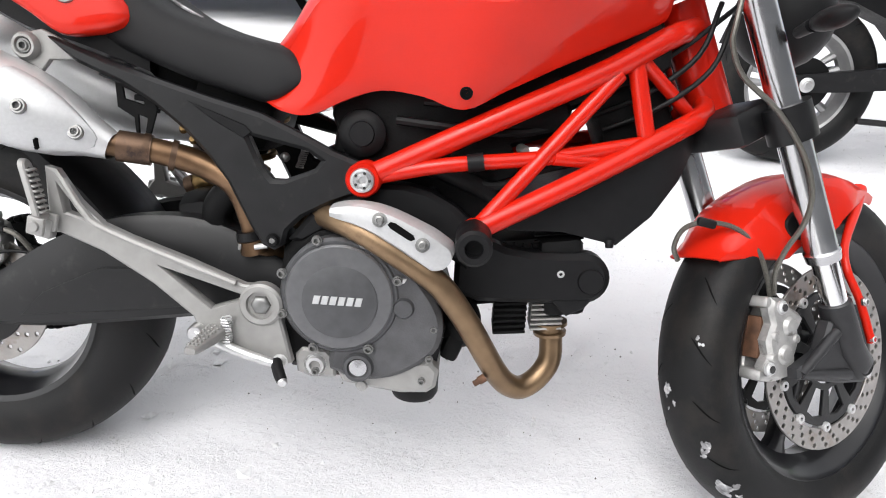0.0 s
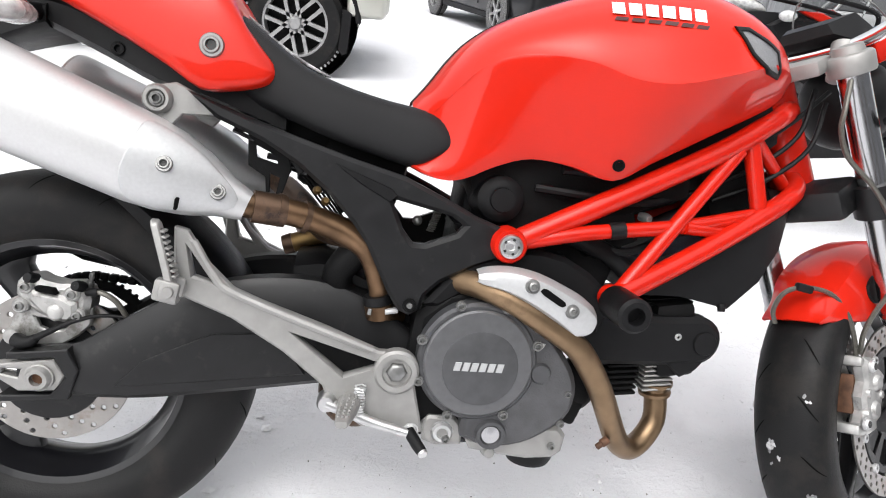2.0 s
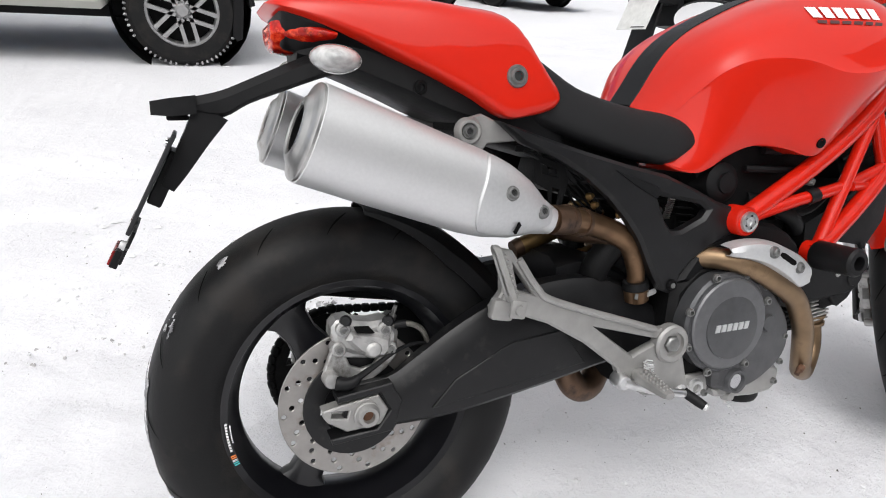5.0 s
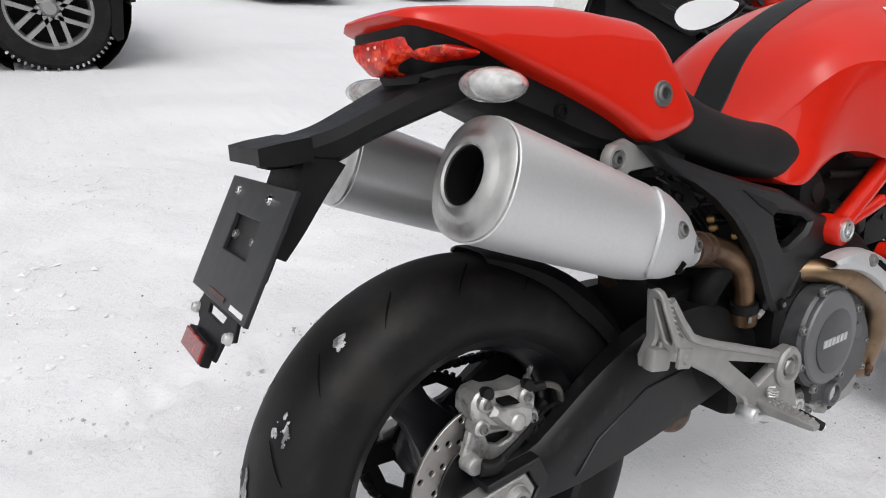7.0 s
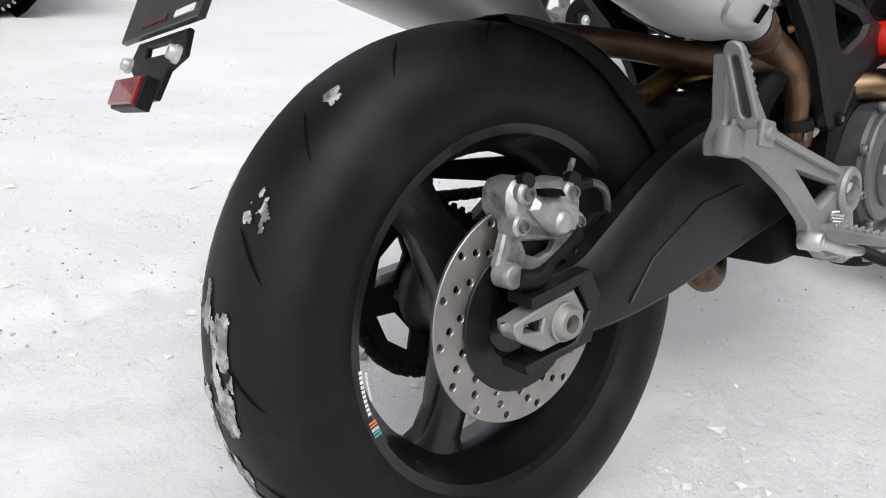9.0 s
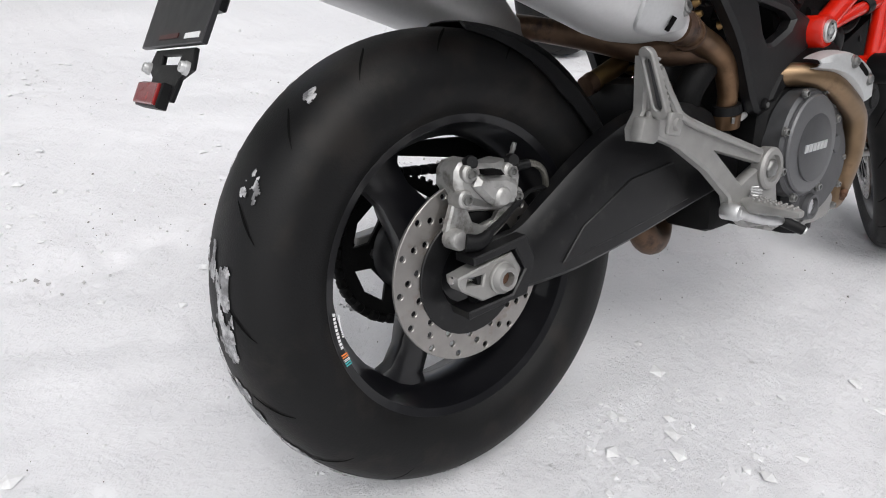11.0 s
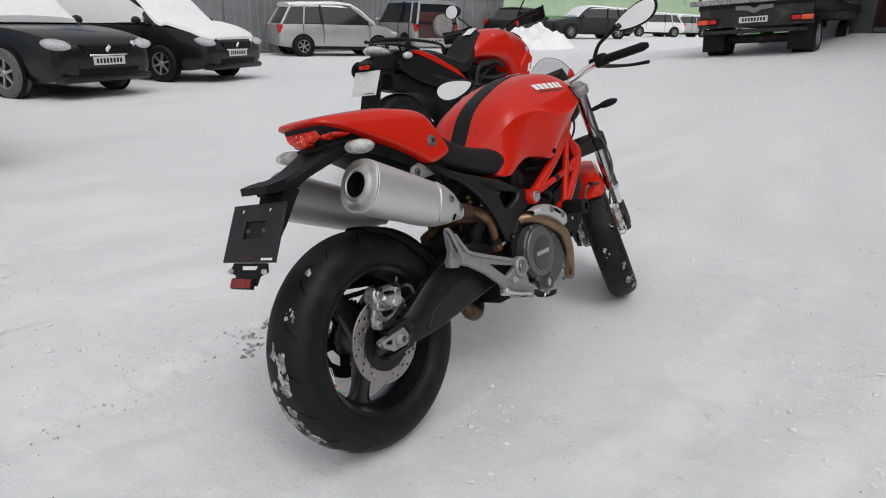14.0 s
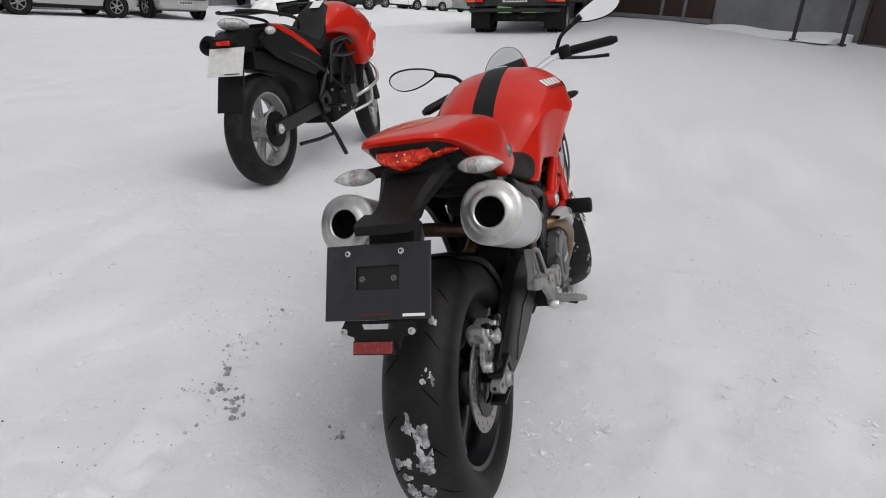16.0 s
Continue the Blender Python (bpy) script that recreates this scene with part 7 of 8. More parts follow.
def car(name, m, label, paint, length=4.4, width=1.75, height=1.45, belt=0.92, hood=0.82, wheel=0.31, wb=2.6, cab=(-1.9, -1.3, 0.35, 1.05), snow=0, nose=0.0, group="parked cars", lamps=True, rubber=RUBBER):
    """A parked car, nose towards +x; cab: rear foot, roof rear, roof front, windscreen foot."""
    t = thing(name, m, label, "car", group)
    L, W = length / 2, width / 2
    def section(x, z0, z1, w):
        return [Vector((x, sy * w * k, z)) for sy, k, z in ((-1, 0.86, z0), (-1, 0.98, z0 + 0.10), (-1, 1.0, z0 + 0.35 * (z1 - z0)), (-1, 0.985, z0 + 0.75 * (z1 - z0)), (-1, 0.94, z1 - 0.02), (-1, 0.80, z1), (1, 0.80, z1), (1, 0.94, z1 - 0.02), (1, 0.985, z0 + 0.75 * (z1 - z0)), (1, 1.0, z0 + 0.35 * (z1 - z0)), (1, 0.98, z0 + 0.10), (1, 0.86, z0))]
    st = [(-L, 0.42, belt - 0.12, W * 0.86), (-L + 0.07, 0.30, belt - 0.02, W * 0.95), (-L + 0.5, 0.25, belt, W), (cab[0] + 0.6, 0.22, belt + 0.01, W), (0.2, 0.2, belt, W), (cab[3], 0.2, belt - 0.01, W), (cab[3] + 0.45 * (L - cab[3]), 0.2, hood + 0.04, W * 0.99), (L - 0.22, 0.24, hood - 0.06, W * 0.95), (L - 0.05, 0.28, hood - 0.16, W * 0.86), (L, 0.36, hood - 0.28, W * 0.74)]
    part("body", loft(finer([section(*q) for q in st], 3)), paint, t)
    rb, rt = W * 0.93, W * 0.76
    cabin = [(cab[0], belt - 0.04, rb * 0.96), (cab[1], height - 0.05, rt * 0.96), (cab[2], height - 0.04, rt), (cab[3], belt - 0.04, rb * 0.97)]
    gl = bmesh.new()
    pts = [[Vector((x, s * w, z)) for x, z, w in cabin] for s in (-1, 1)]
    va, vb = ([gl.verts.new(p) for p in q] for q in pts)
    gl.faces.new(va)
    gl.faces.new(vb[::-1])
    for i in range(3):
        gl.faces.new((va[i], va[i + 1], vb[i + 1], vb[i]))
    gl.faces.new((va[3], va[0], vb[0], vb[3]))
    part("glazing", gl, CAR_GLASS, t, "dark car windows")
    roof = loft(finer([[Vector((x, y * w, z + dz)) for y, dz in ((-1, -0.05), (-0.97, 0.0), (-0.6, 0.035), (0, 0.05), (0.6, 0.035), (0.97, 0.0), (1, -0.05))] for x, z, w in ((cab[1] - 0.06, height - 0.07, rt * 0.97), (cab[1] + 0.1, height - 0.045, rt * 0.99), (0.5 * (cab[1] + cab[2]), height - 0.03, rt * 1.02), (cab[2] - 0.05, height - 0.045, rt * 1.02), (cab[2] + 0.06, height - 0.075, rt))], 2))
    part("roof", roof, paint if not snow else SNOW_SOFT, t)
    for s in (-1, 1):
        for (x0, z0, w0), (x1, z1, w1) in zip(cabin[:-1:2], cabin[1::2]):
            part("pillar", tube([(x0, s * w0, z0), (x1, s * w1 * 1.01, z1)], 0.04, 8), paint, t)
        xm = 0.5 * (cab[1] + cab[2])
        part("pillar", tube([(xm, s * rb * 1.0, belt - 0.04), (xm - 0.05, s * rt * 1.01, height - 0.05)], 0.035, 8), PAINT_BLACK, t)
        part("door_mirror", ellipsoid((cab[3] - 0.25, s * (W + 0.09), belt + 0.06), (0.06, 0.10, 0.07), n=12), paint, t)
        for xw in (-wb / 2, wb / 2):
            part("wheel_arch", lathe([(0, s * 0.008), (wheel * 1.16, s * 0.008), (wheel * 1.16, -s * 0.02)], (xw, s * W * 0.995, wheel + 0.01), (0, 1, 0), 28), BLACK_ENGINE, t)
            wheel_parts(t, (xw, s * (W - 0.055), wheel), wheel, 0.2, s, 6, rubber=rubber)
        if lamps:
            part("headlamp", ellipsoid((L - 0.20, s * W * 0.70, hood - 0.17), (0.19, 0.27, 0.085), (0, 12, s * -30), 18), LAMP_GLASS, t, "clear headlamp")
            part("lamp_pod", lathe([(0, 0.05), (0.055, 0.05), (0.065, 0.0), (0.065, -0.08)], (L - 0.085, s * W * 0.58, hood - 0.185), (1, s * 0.25, 0.15), 16), CHROME, t)
            part("fog_lamp", lathe([(0, 0.03), (0.06, 0.03), (0.07, 0.0), (0.07, -0.1)], (L - 0.12, s * W * 0.70, 0.40), (1, s * 0.35, 0), 18), LAMP_GLASS, t)
        for xs in (cab[1] + 0.30, xm, cab[3] - 0.22):
            part("door_seam", box((xs, s * W * 0.994, 0.5 * (0.36 + belt)), (0.012, 0.02, belt - 0.40), (0, 0, 0)), BLACK_ENGINE, t)
        for xs in (xm - 0.16, cab[3] - 0.95):
            part("door_handle", box((xs, s * (W * 0.99 + 0.01), belt - 0.13), (0.18, 0.03, 0.03), (0, 0, 0), 0.008, 1), paint, t)
        part("sill", box((0, s * W * 0.975, 0.25), (wb - 2.3 * wheel, 0.05, 0.09), (0, 0, 0), 0.015, 1), BLACK_PLASTIC, t)
        part("waist_trim", tube([(cab[0] + 0.1, s * rb * 1.0, belt - 0.005), (cab[3] - 0.12, s * rb * 1.0, belt - 0.005)], 0.014, 6), BLACK_PLASTIC, t)
        xq = cab[1] + 0.36
        part("pillar", tube([(xq - 0.05, s * rb, belt - 0.04), (xq + 0.04, s * rt * 1.01, height - 0.05)], 0.03, 8), paint, t)
        part("tail_light", box((-L + 0.07, s * W * 0.82, belt - 0.16), (0.14, 0.20, 0.26), (0, 0, 0), 0.03), CAR_RED, t)
    if lamps:
        part("grille", slab([(-0.38, hood - 0.30), (0.38, hood - 0.30), (0.42, hood - 0.17), (-0.42, hood - 0.17)], L - 0.16, L + 0.005, ch=0.01, place=lambda a, y, b: Vector((y, a, b))), BLACK_ENGINE, t)
        for i in range(4):
            part("grille_bar", box((L + 0.004, 0, hood - 0.28 + 0.03 * i), (0.012, 0.74, 0.008), (0, 0, 0), 0.002, 1), PAINT_BLACK, t)
        part("grille_trim", box((L + 0.008, 0, hood - 0.305), (0.02, 0.62, 0.025), (0, 0, 0), 0.006, 1), CHROME, t)
        part("grille_badge", box((L + 0.012, 0, hood - 0.22), (0.012, 0.10, 0.05), (45, 0, 0), 0.004, 1), CHROME, t)
        part("bumper_intake", box((L - 0.03, 0, 0.36), (0.08, 1.0, 0.10), (0, 0, 0), 0.02), BLACK_ENGINE, t)
    for sx in ((1,) if lamps else (-1,)):
        pl = part("number_plate", box((sx * (L + 0.012), 0.0, 0.50), (0.012, 0.52, 0.112), (0, 0, 0), 0.003, 1), PLATE_WHITE, t, "white plate with unreadable dark characters")
        for i in range(8):
            part("plate_bar", box((sx * (L + 0.0195), -0.2 + i * 0.055, 0.50), (0.003, 0.034, 0.062), (0, 0, 0)), PAINT_BLACK, pl)
    part("bumper_lower", box((L - 0.10, 0, 0.27), (0.22, width * 0.84, 0.10), (0, 0, 0), 0.04), paint if nose == 0 else BLACK_PLASTIC, t)
    if snow:
        top = []
        line = [(cab[1] - 0.1, height + 0.02, rt), (0.5 * (cab[1] + cab[2]), height + 0.06, rt), (cab[2] + 0.05, height + 0.035, rt), (cab[3] - 0.02, belt + 0.10, rb * 0.93)]
        if snow > 1:
            line += [(cab[3] + 0.25, belt + 0.08, W * 0.9), (L - 0.5, hood + 0.10, W * 0.88), (L - 0.22, hood + 0.01, W * 0.84), (L - 0.08, hood - 0.10, W * 0.72)]
        for x, z, w in line:
            top.append([Vector((x, y * w, z + dz)) for y, dz in ((-1.02, -0.08), (-0.99, -0.03), (-0.7, 0.0), (0, 0.015), (0.7, 0.0), (0.99, -0.03), (1.02, -0.08))])
        rings = finer(top, 4)
        for r in rings:
            for v in r:
                v.z += 0.018 * noise.fractal(Vector((v.x * 2.5, v.y * 3, length)), 1, 2, 3)
        part("snow_cover", loft(rings), SNOW_SOFT, t, "thick fresh snow lying on the car")
        if snow > 1:
            for s in (-1, 1):
                sd = loft(finer([[Vector((x, s * (w + 0.02), z0)), Vector((x, s * (w * 0.95 + 0.025), (z0 + z1) / 2)), Vector((x, s * (w1 + 0.03), z1)), Vector((x, s * (w1 - 0.03), z1)), Vector((x, s * (w - 0.04), z0))] for x, z0, z1, w, w1 in ((cab[0] + 0.3, belt - 0.02, height - 0.3, rb, rt), (cab[1] + 0.3, belt - 0.03, height - 0.06, rb, rt), (cab[2] - 0.35, belt, height - 0.05, rb, rt), (cab[2] + 0.1, belt + 0.02, height - 0.16, rb, rt * 1.04), (cab[3] - 0.25, belt + 0.03, belt + 0.22, rb, rb * 0.95))], 2))
                part("window_snow", sd, SNOW_SOFT, t)
    return t


car("hatchback_wagon", pose(2.67, 10.59, 0, 0, 0, -74), "black station wagon with snow on its roof and windscreen", PAINT_BLACK, 4.45, 1.74, 1.48, 0.95, 0.88, 0.325, 2.6, (-2.1, -1.7, 0.05, 0.78), snow=1, rubber=SNOW_TYRE)
car("minivan", pose(5.31, 11.67, 0, 0, 0, -70), "dark minivan buried under thick snow", PAINT_BLACK, 4.6, 1.78, 1.58, 0.95, 0.86, 0.31, 2.75, (-2.2, -1.9, 0.45, 1.25), snow=2)
car("compact_hatchback", pose(13.68, 15.35, 0, 0, 0, -23), "silver compact hatchback in the snowy yard", PAINT_SILVER, 3.9, 1.68, 1.52, 0.95, 0.86, 0.30, 2.45, (-1.85, -1.5, 0.35, 1.15), snow=1)
wagon = car("off_road_wagon", pose(17.0, 15.0, rise(17.0, 15.0), 0, 0, 70), "silver off-road wagon with a spare wheel", PAINT_SILVER, 3.7, 1.75, 1.75, 1.05, 0.98, 0.34, 2.4, (-1.9, -1.8, 0.35, 0.9), lamps=False)
gate = part("tail_gate", box((-1.865, 0, 0.98), (0.05, 1.40, 0.80), (0, 0, 0), 0.02), material("dark_red_car_paint", (0.05, 0.012, 0.012), 0.4, coat=0.3, vary=0.1, scale=4), wagon, "dark red tail gate")
part("spare_wheel", lathe([(0.0, 0.09), (0.20, 0.09), (0.25, 0.07), (0.31, 0.08), (0.345, 0.04), (0.345, -0.08), (0.30, -0.10)], (-1.97, -0.15, 0.98), (-1, 0, 0), 32), material("grey_wheel_cover", (0.22, 0.215, 0.205), 0.6, vary=0.15, scale=6), gate, "grey covered spare wheel")
car("sedan", pose(25.8, 16.0, rise(25.8, 16.0), 0, 0, 10), "black sedan standing with its tail to the yard", PAINT_BLACK, 4.6, 1.75, 1.45, 0.95, 0.9, 0.31, 2.65, (-1.5, -1.0, 0.3, 1.0), lamps=False)
car("estate_car", pose(31.0, 15.3, rise(31.0, 15.3), 0, 0, 145), "black estate car by a snow heap", PAINT_BLACK, 4.6, 1.8, 1.5, 0.98, 0.9, 0.33, 2.65, (-2.1, -1.7, 0.3, 1.0), snow=1, lamps=False)
car("white_hatchback", pose(43.4, 16.9, 0.45, 0, 0, 140), "white hatchback parked far across the yard", PAINT_WHITE, 4.1, 1.72, 1.48, 0.95, 0.9, 0.31, 2.5, (-1.8, -1.4, 0.3, 1.0), snow=1, lamps=False)
car("silver_sedan", pose(47.5, 16.4, 0.45, 0, 0, 140), "silver sedan parked far across the yard", PAINT_SILVER, 4.5, 1.75, 1.45, 0.95, 0.9, 0.31, 2.6, (-1.6, -1.1, 0.3, 1.0), snow=1, lamps=False)
car("grey_sedan", pose(50.5, 14.8, 0.45, 0, 0, 140), "grey sedan parked far across the yard", FENCE_GREY, 4.5, 1.75, 1.45, 0.95, 0.9, 0.31, 2.6, (-1.6, -1.1, 0.3, 1.0), snow=1, lamps=False)

# snow heap
heap = bmesh.new()
rows = []
for i in range(61):
    row = []
    for j in range(61):
        u, v = i / 30 - 1, j / 30 - 1
        h = max(0.0, 1 - u * u - v * v)
        z = 0.85 * h ** 0.8 * (1 + 0.38 * noise.fractal(Vector((u * 3.0, v * 3.0, 2.0)), 1.0, 2, 4))
        row.append(Vector((22.7 + u * 1.6 + 0.2 * noise.noise(Vector((u * 4, v * 4, 5))), 13.3 + v * 1.6, 0.95 * z - 0.06 + rise(22.7, 13.3))))
    rows.append(row)
add_loft(heap, rows, closed=False, caps=False)
tagged(part("snow_mound", heap, SNOW_SOFT, sharp=60), "shovelled heap of lumpy white snow", "snow heap")


# ---- the silver off-road vehicle close by: side and rear end ----
suv = thing("off_road_vehicle", pose(-1.72, 5.28, 0, 0, 0, 180), "silver-beige off-road vehicle on snowy tyres", "car", "parked cars")
SW = 0.92
prof = [(-2.20, 0.48), (-2.22, 0.62), (-2.20, 0.80), (-2.12, 1.02), (-2.06, 1.12), (-1.94, 1.75), (-1.85, 1.83), (0.6, 1.86), (0.8, 1.80), (1.45, 1.18), (2.3, 1.08), (2.45, 0.95), (2.48, 0.5), (2.3, 0.38), (1.98, 0.38)]
arch = lambda cx: [(cx + 0.47 * math.cos(a), 0.40 + 0.47 * math.sin(a)) for a in [math.pi * k / 10 for k in range(11)]]
outline = prof + arch(1.5)[0:] + [(0.98, 0.36), (-1.05, 0.36)] + arch(-1.57) + [(-2.06, 0.46)]
part("body", slab(outline, -SW, SW, ch=0.05), PAINT_BEIGE, suv, "silver-beige body")
part("side_trim", box((0.0, 0.925, 0.62), (2.0, 0.02, 0.16), (0, 0, 0), 0.006), PAINT_BEIGE, suv)
for s in (-1, 1):
    part("side_glass", slab([(-1.82, 1.22), (-1.72, 1.70), (-0.62, 1.74), (-0.62, 1.22)], s * 0.915, s * 0.928, ch=0.004), CAR_GLASS, suv)
    part("side_glass", slab([(-0.52, 1.22), (-0.52, 1.74), (0.55, 1.74), (1.15, 1.22)], s * 0.915, s * 0.928, ch=0.004), CAR_GLASS, suv)
    part("rear_bumper_corner", box((-2.10, s * 0.80, 0.60), (0.30, 0.28, 0.26), (0, 0, 0), 0.05, 3), PAINT_BEIGE, suv)
    part("tail_lamp", slab([(-2.20, 0.90), (-2.17, 1.16), (-2.07, 1.20), (-1.95, 1.16), (-1.96, 1.09), (-2.07, 1.07), (-2.13, 0.88)], s * 0.88, s * 0.935, ch=0.006), CAR_RED, suv, "red tail lamp cluster")
    part("mud_flap", slab([(-1.92, 0.52), (-1.99, 0.50), (-1.97, 0.20), (-1.93, 0.18), (-1.90, 0.22)], s * 0.70, s * 0.93, ch=0.004), BLACK_PLASTIC, suv, "black rubber mud flap")
    for xw in (-1.57, 1.5):
        part("arch_liner", lathe([(0, 0), (0.47, 0), (0.47, s * 0.28)], (xw, s * 0.62, 0.40), (0, 1, 0), 28), BLACK_ENGINE, suv)
        part("arch_lip", tube([(xw + 0.475 * math.cos(a), s * 0.925, 0.40 + 0.475 * math.sin(a)) for a in [math.pi * (0.02 + 0.96 * k / 18) for k in range(19)]], 0.022, 8), BLACK_PLASTIC, suv)
        wheel_parts(suv, (xw, s * 0.80, 0.375), 0.375, 0.26, s, 6, ALLOY, RUBBER, 0.66, double=True)
        # studs of snow round the tread
        for i in range(64):
            a = 2 * math.pi * i / 64
            if noise.noise(Vector((i * 0.7, xw, s))) > -0.25:
                part("tread_snow", box((xw + 0.372 * math.cos(a), s * 0.905, 0.375 + 0.372 * math.sin(a)), (0.022, 0.03, 0.015), (0, -math.degrees(a), 0), 0.004, 1), SNOW_BIT, suv)
part("rear_bumper", box((-2.17, 0, 0.60), (0.20, 1.5, 0.24), (0, 0, 0), 0.05, 3), PAINT_BEIGE, suv)
part("rear_glass", slab([(-0.7, 1.2), (0.7, 1.2), (0.62, 1.7), (-0.62, 1.7)], 0, 0.02, ch=0.004, place=lambda a, y, b: Vector((-2.06 + (b - 1.12) * 0.19 - y, a, b))), CAR_GLASS, suv)
part("under_body", box((0.0, 0, 0.38), (4.0, 1.3, 0.2), (0, 0, 0), 0.03), BLACK_ENGINE, suv)

# ---- flatbed truck, tail towards the bikes ----
tx, ty = 13.1, 2.55
truck = thing("truck", pose(tx, ty, rise(tx, ty) - 0.02, -4.8, 0, 0), "grimy dark flatbed truck standing on the snow", "truck")
part("bed_frame", box((2.6, 0, 0.98), (5.2, 2.16, 0.14), (0, 0, 0), 0.02), BARK, truck)
bm = box((0.0, 0, 0.63), (0.10, 2.1, 0.10), (0, 0, 0), 0.02)
part("rear_beam", bm, BARK, truck)
part("tail_board", box((-0.02, 0, 0.78), (0.07, 2.05, 0.34), (0, 0, 0), 0.015), BARK, truck)
part("deck_edge", box((-0.05, 0, 1.07), (0.16, 2.45, 0.10), (0, 0, 0), 0.02), SNOW_BIT, truck, "snow-caked deck edge")
part("tail_badge", slab([(-0.34, 0.90), (-0.34, 0.97), (-0.1, 0.97), (0, 0.91), (0.1, 0.97), (0.34, 0.97), (0.34, 0.90), (0.14, 0.88), (0, 0.82), (-0.14, 0.88)], -0.075, -0.055, ch=0.004, place=lambda a, y, b: Vector((y, a, b))), FENCE_GREY, truck)
for s in (-1, 1):
    lm = part("light_box", box((-0.07, s * 0.86, 0.70), (0.06, 0.40, 0.13), (0, 0, 0), 0.012), BLACK_PLASTIC, truck)
    part("red_lamp", box((-0.10, s * 0.76, 0.70), (0.02, 0.16, 0.08), (0, 0, 0), 0.008), CAR_RED, lm)
    part("orange_lamp", box((-0.10, s * 0.95, 0.70), (0.02, 0.20, 0.09), (0, 0, 0), 0.008), ORANGE_LENS, lm)
    part("mud_flap", box((0.2, s * 0.80, 0.35), (0.03, 0.42, 0.44), (0, 0, 0), 0.008), BLACK_PLASTIC, truck)
    for d in (0, 0.22):
        wheel_parts(truck, (0.75, s * (0.92 - d), 0.36), 0.36, 0.19, s, 6)
    wheel_parts(truck, (4.6, s * 0.85, 0.36), 0.36, 0.2, s, 6)
pl = part("number_plate", box((-0.075, 0, 0.71), (0.02, 0.52, 0.112), (0, 0, 0), 0.003, 1), PLATE_WHITE, truck, "white plate with unreadable dark characters")
for i in range(8):
    part("plate_bar", box((-0.0865, -0.2 + i * 0.055, 0.71), (0.003, 0.034, 0.062), (0, 0, 0)), PAINT_BLACK, pl)
part("tow_bar", tube([(0, -0.95, 0.50), (0, 0.95, 0.50)], 0.04, 10), BARK, truck)
part("axle", tube([(0.75, -0.8, 0.36), (0.75, 0.8, 0.36)], 0.09, 12), BARK, truck)
part("chassis", box((2.6, 0, 0.66), (5.0, 0.8, 0.16), (0, 0, 0), 0.02), BARK, truck)
part("crane_post", box((3.6, 0.0, 1.9), (0.45, 0.5, 1.8), (0, 0, 0), 0.04), BARK, truck)
part("cab", loft(finer([[Vector((x, y * w, z)) for y, z in ((-1, 0.75), (-1, 1.6), (-0.92, h), (0.92, h), (1, 1.6), (1, 0.75))] for x, w, h in ((4.1, 0.98, 2.4), (4.9, 1.0, 2.5), (5.6, 0.98, 2.4), (5.8, 0.95, 1.6))], 2)), WALL_GREY, truck, "grey truck cab")
for s in (-1, 1):
    part("side_board", box((1.8, s * 1.1, 1.25), (3.4, 0.04, 0.36), (0, 0, 0), 0.008), BARK, truck)
part("deck_snow", box((1.7, 0, 1.12), (3.3, 2.1, 0.10), (0, 0, 0), 0.03), SNOW_SOFT, truck)


# ---- the second motorcycle: red and black enduro tourer ----
b2 = thing("touring_motorcycle", pose(2.28, 1.90, 0.0, -9, 0, 1), "red and black touring motorcycle with luggage rack", "motorcycle")
R2 = (-0.085, 0.0, 0.335)
F2 = (1.575, 0.0, 0.335)


def alloy_wheel(c, radius, half, bead, label, turn=None, spokes=5):
    rim = part("wheel", rim_mesh(c, bead, bead - 0.03, half * 0.8), ALLOY, b2, label, turn=turn)
    part("tyre", tyre_mesh(c, radius, half, bead), RUBBER, rim, turn=turn)
    for g in groove_mesh(c, radius, half, bead, 16, 0.1):
        part("tread_groove", g, GROOVE_SHADE, rim, turn=turn)
    for i in range(spokes):
        for off in (-0.16, 0.16):
            a = 2 * math.pi * i / spokes + 0.5
            p = Vector(c) + Vector((math.cos(a + off * 2), 0, math.sin(a + off * 2))) * 0.055
            q = Vector(c) + Vector((math.cos(a + off), 0, math.sin(a + off))) * (bead - 0.022)
            part("spoke", tube([p, p.lerp(q, 0.5), q], [0.018, 0.014, 0.019], 8), ALLOY, rim, turn=turn)
    part("hub", lathe([(0, -0.085), (0.055, -0.085), (0.075, -0.06), (0.07, 0.0), (0.075, 0.06), (0.045, 0.085), (0, 0.085)], c, n=24), ALLOY, rim, turn=turn)
    if turn is not None:
        part("brake_disc", disc_mesh((c[0], c[1] - 0.075, c[2]), 0.125, 0.085, 0.005, 2, 16), DISC_STEEL, rim, turn=turn)
    else:
        part("sprocket", lathe([(0.03, 0.012), (0.06, 0.014), (0.095, 0.006), (0.108, 0.004), (0.108, -0.006), (0.03, -0.006)], (c[0], c[1] - 0.095, c[2]), (0, -1, 0), 40, closed=True), BLACK_ENGINE, rim, "black rear drive sprocket")
        part("axle_nut", lathe([(0, 0.016), (0.014, 0.016), (0.018, 0.012), (0.019, 0.004), (0.028, 0.003), (0.028, -0.01)], (c[0], c[1] - 0.128, c[2]), (0, -1, 0), 24), POLISHED, rim)


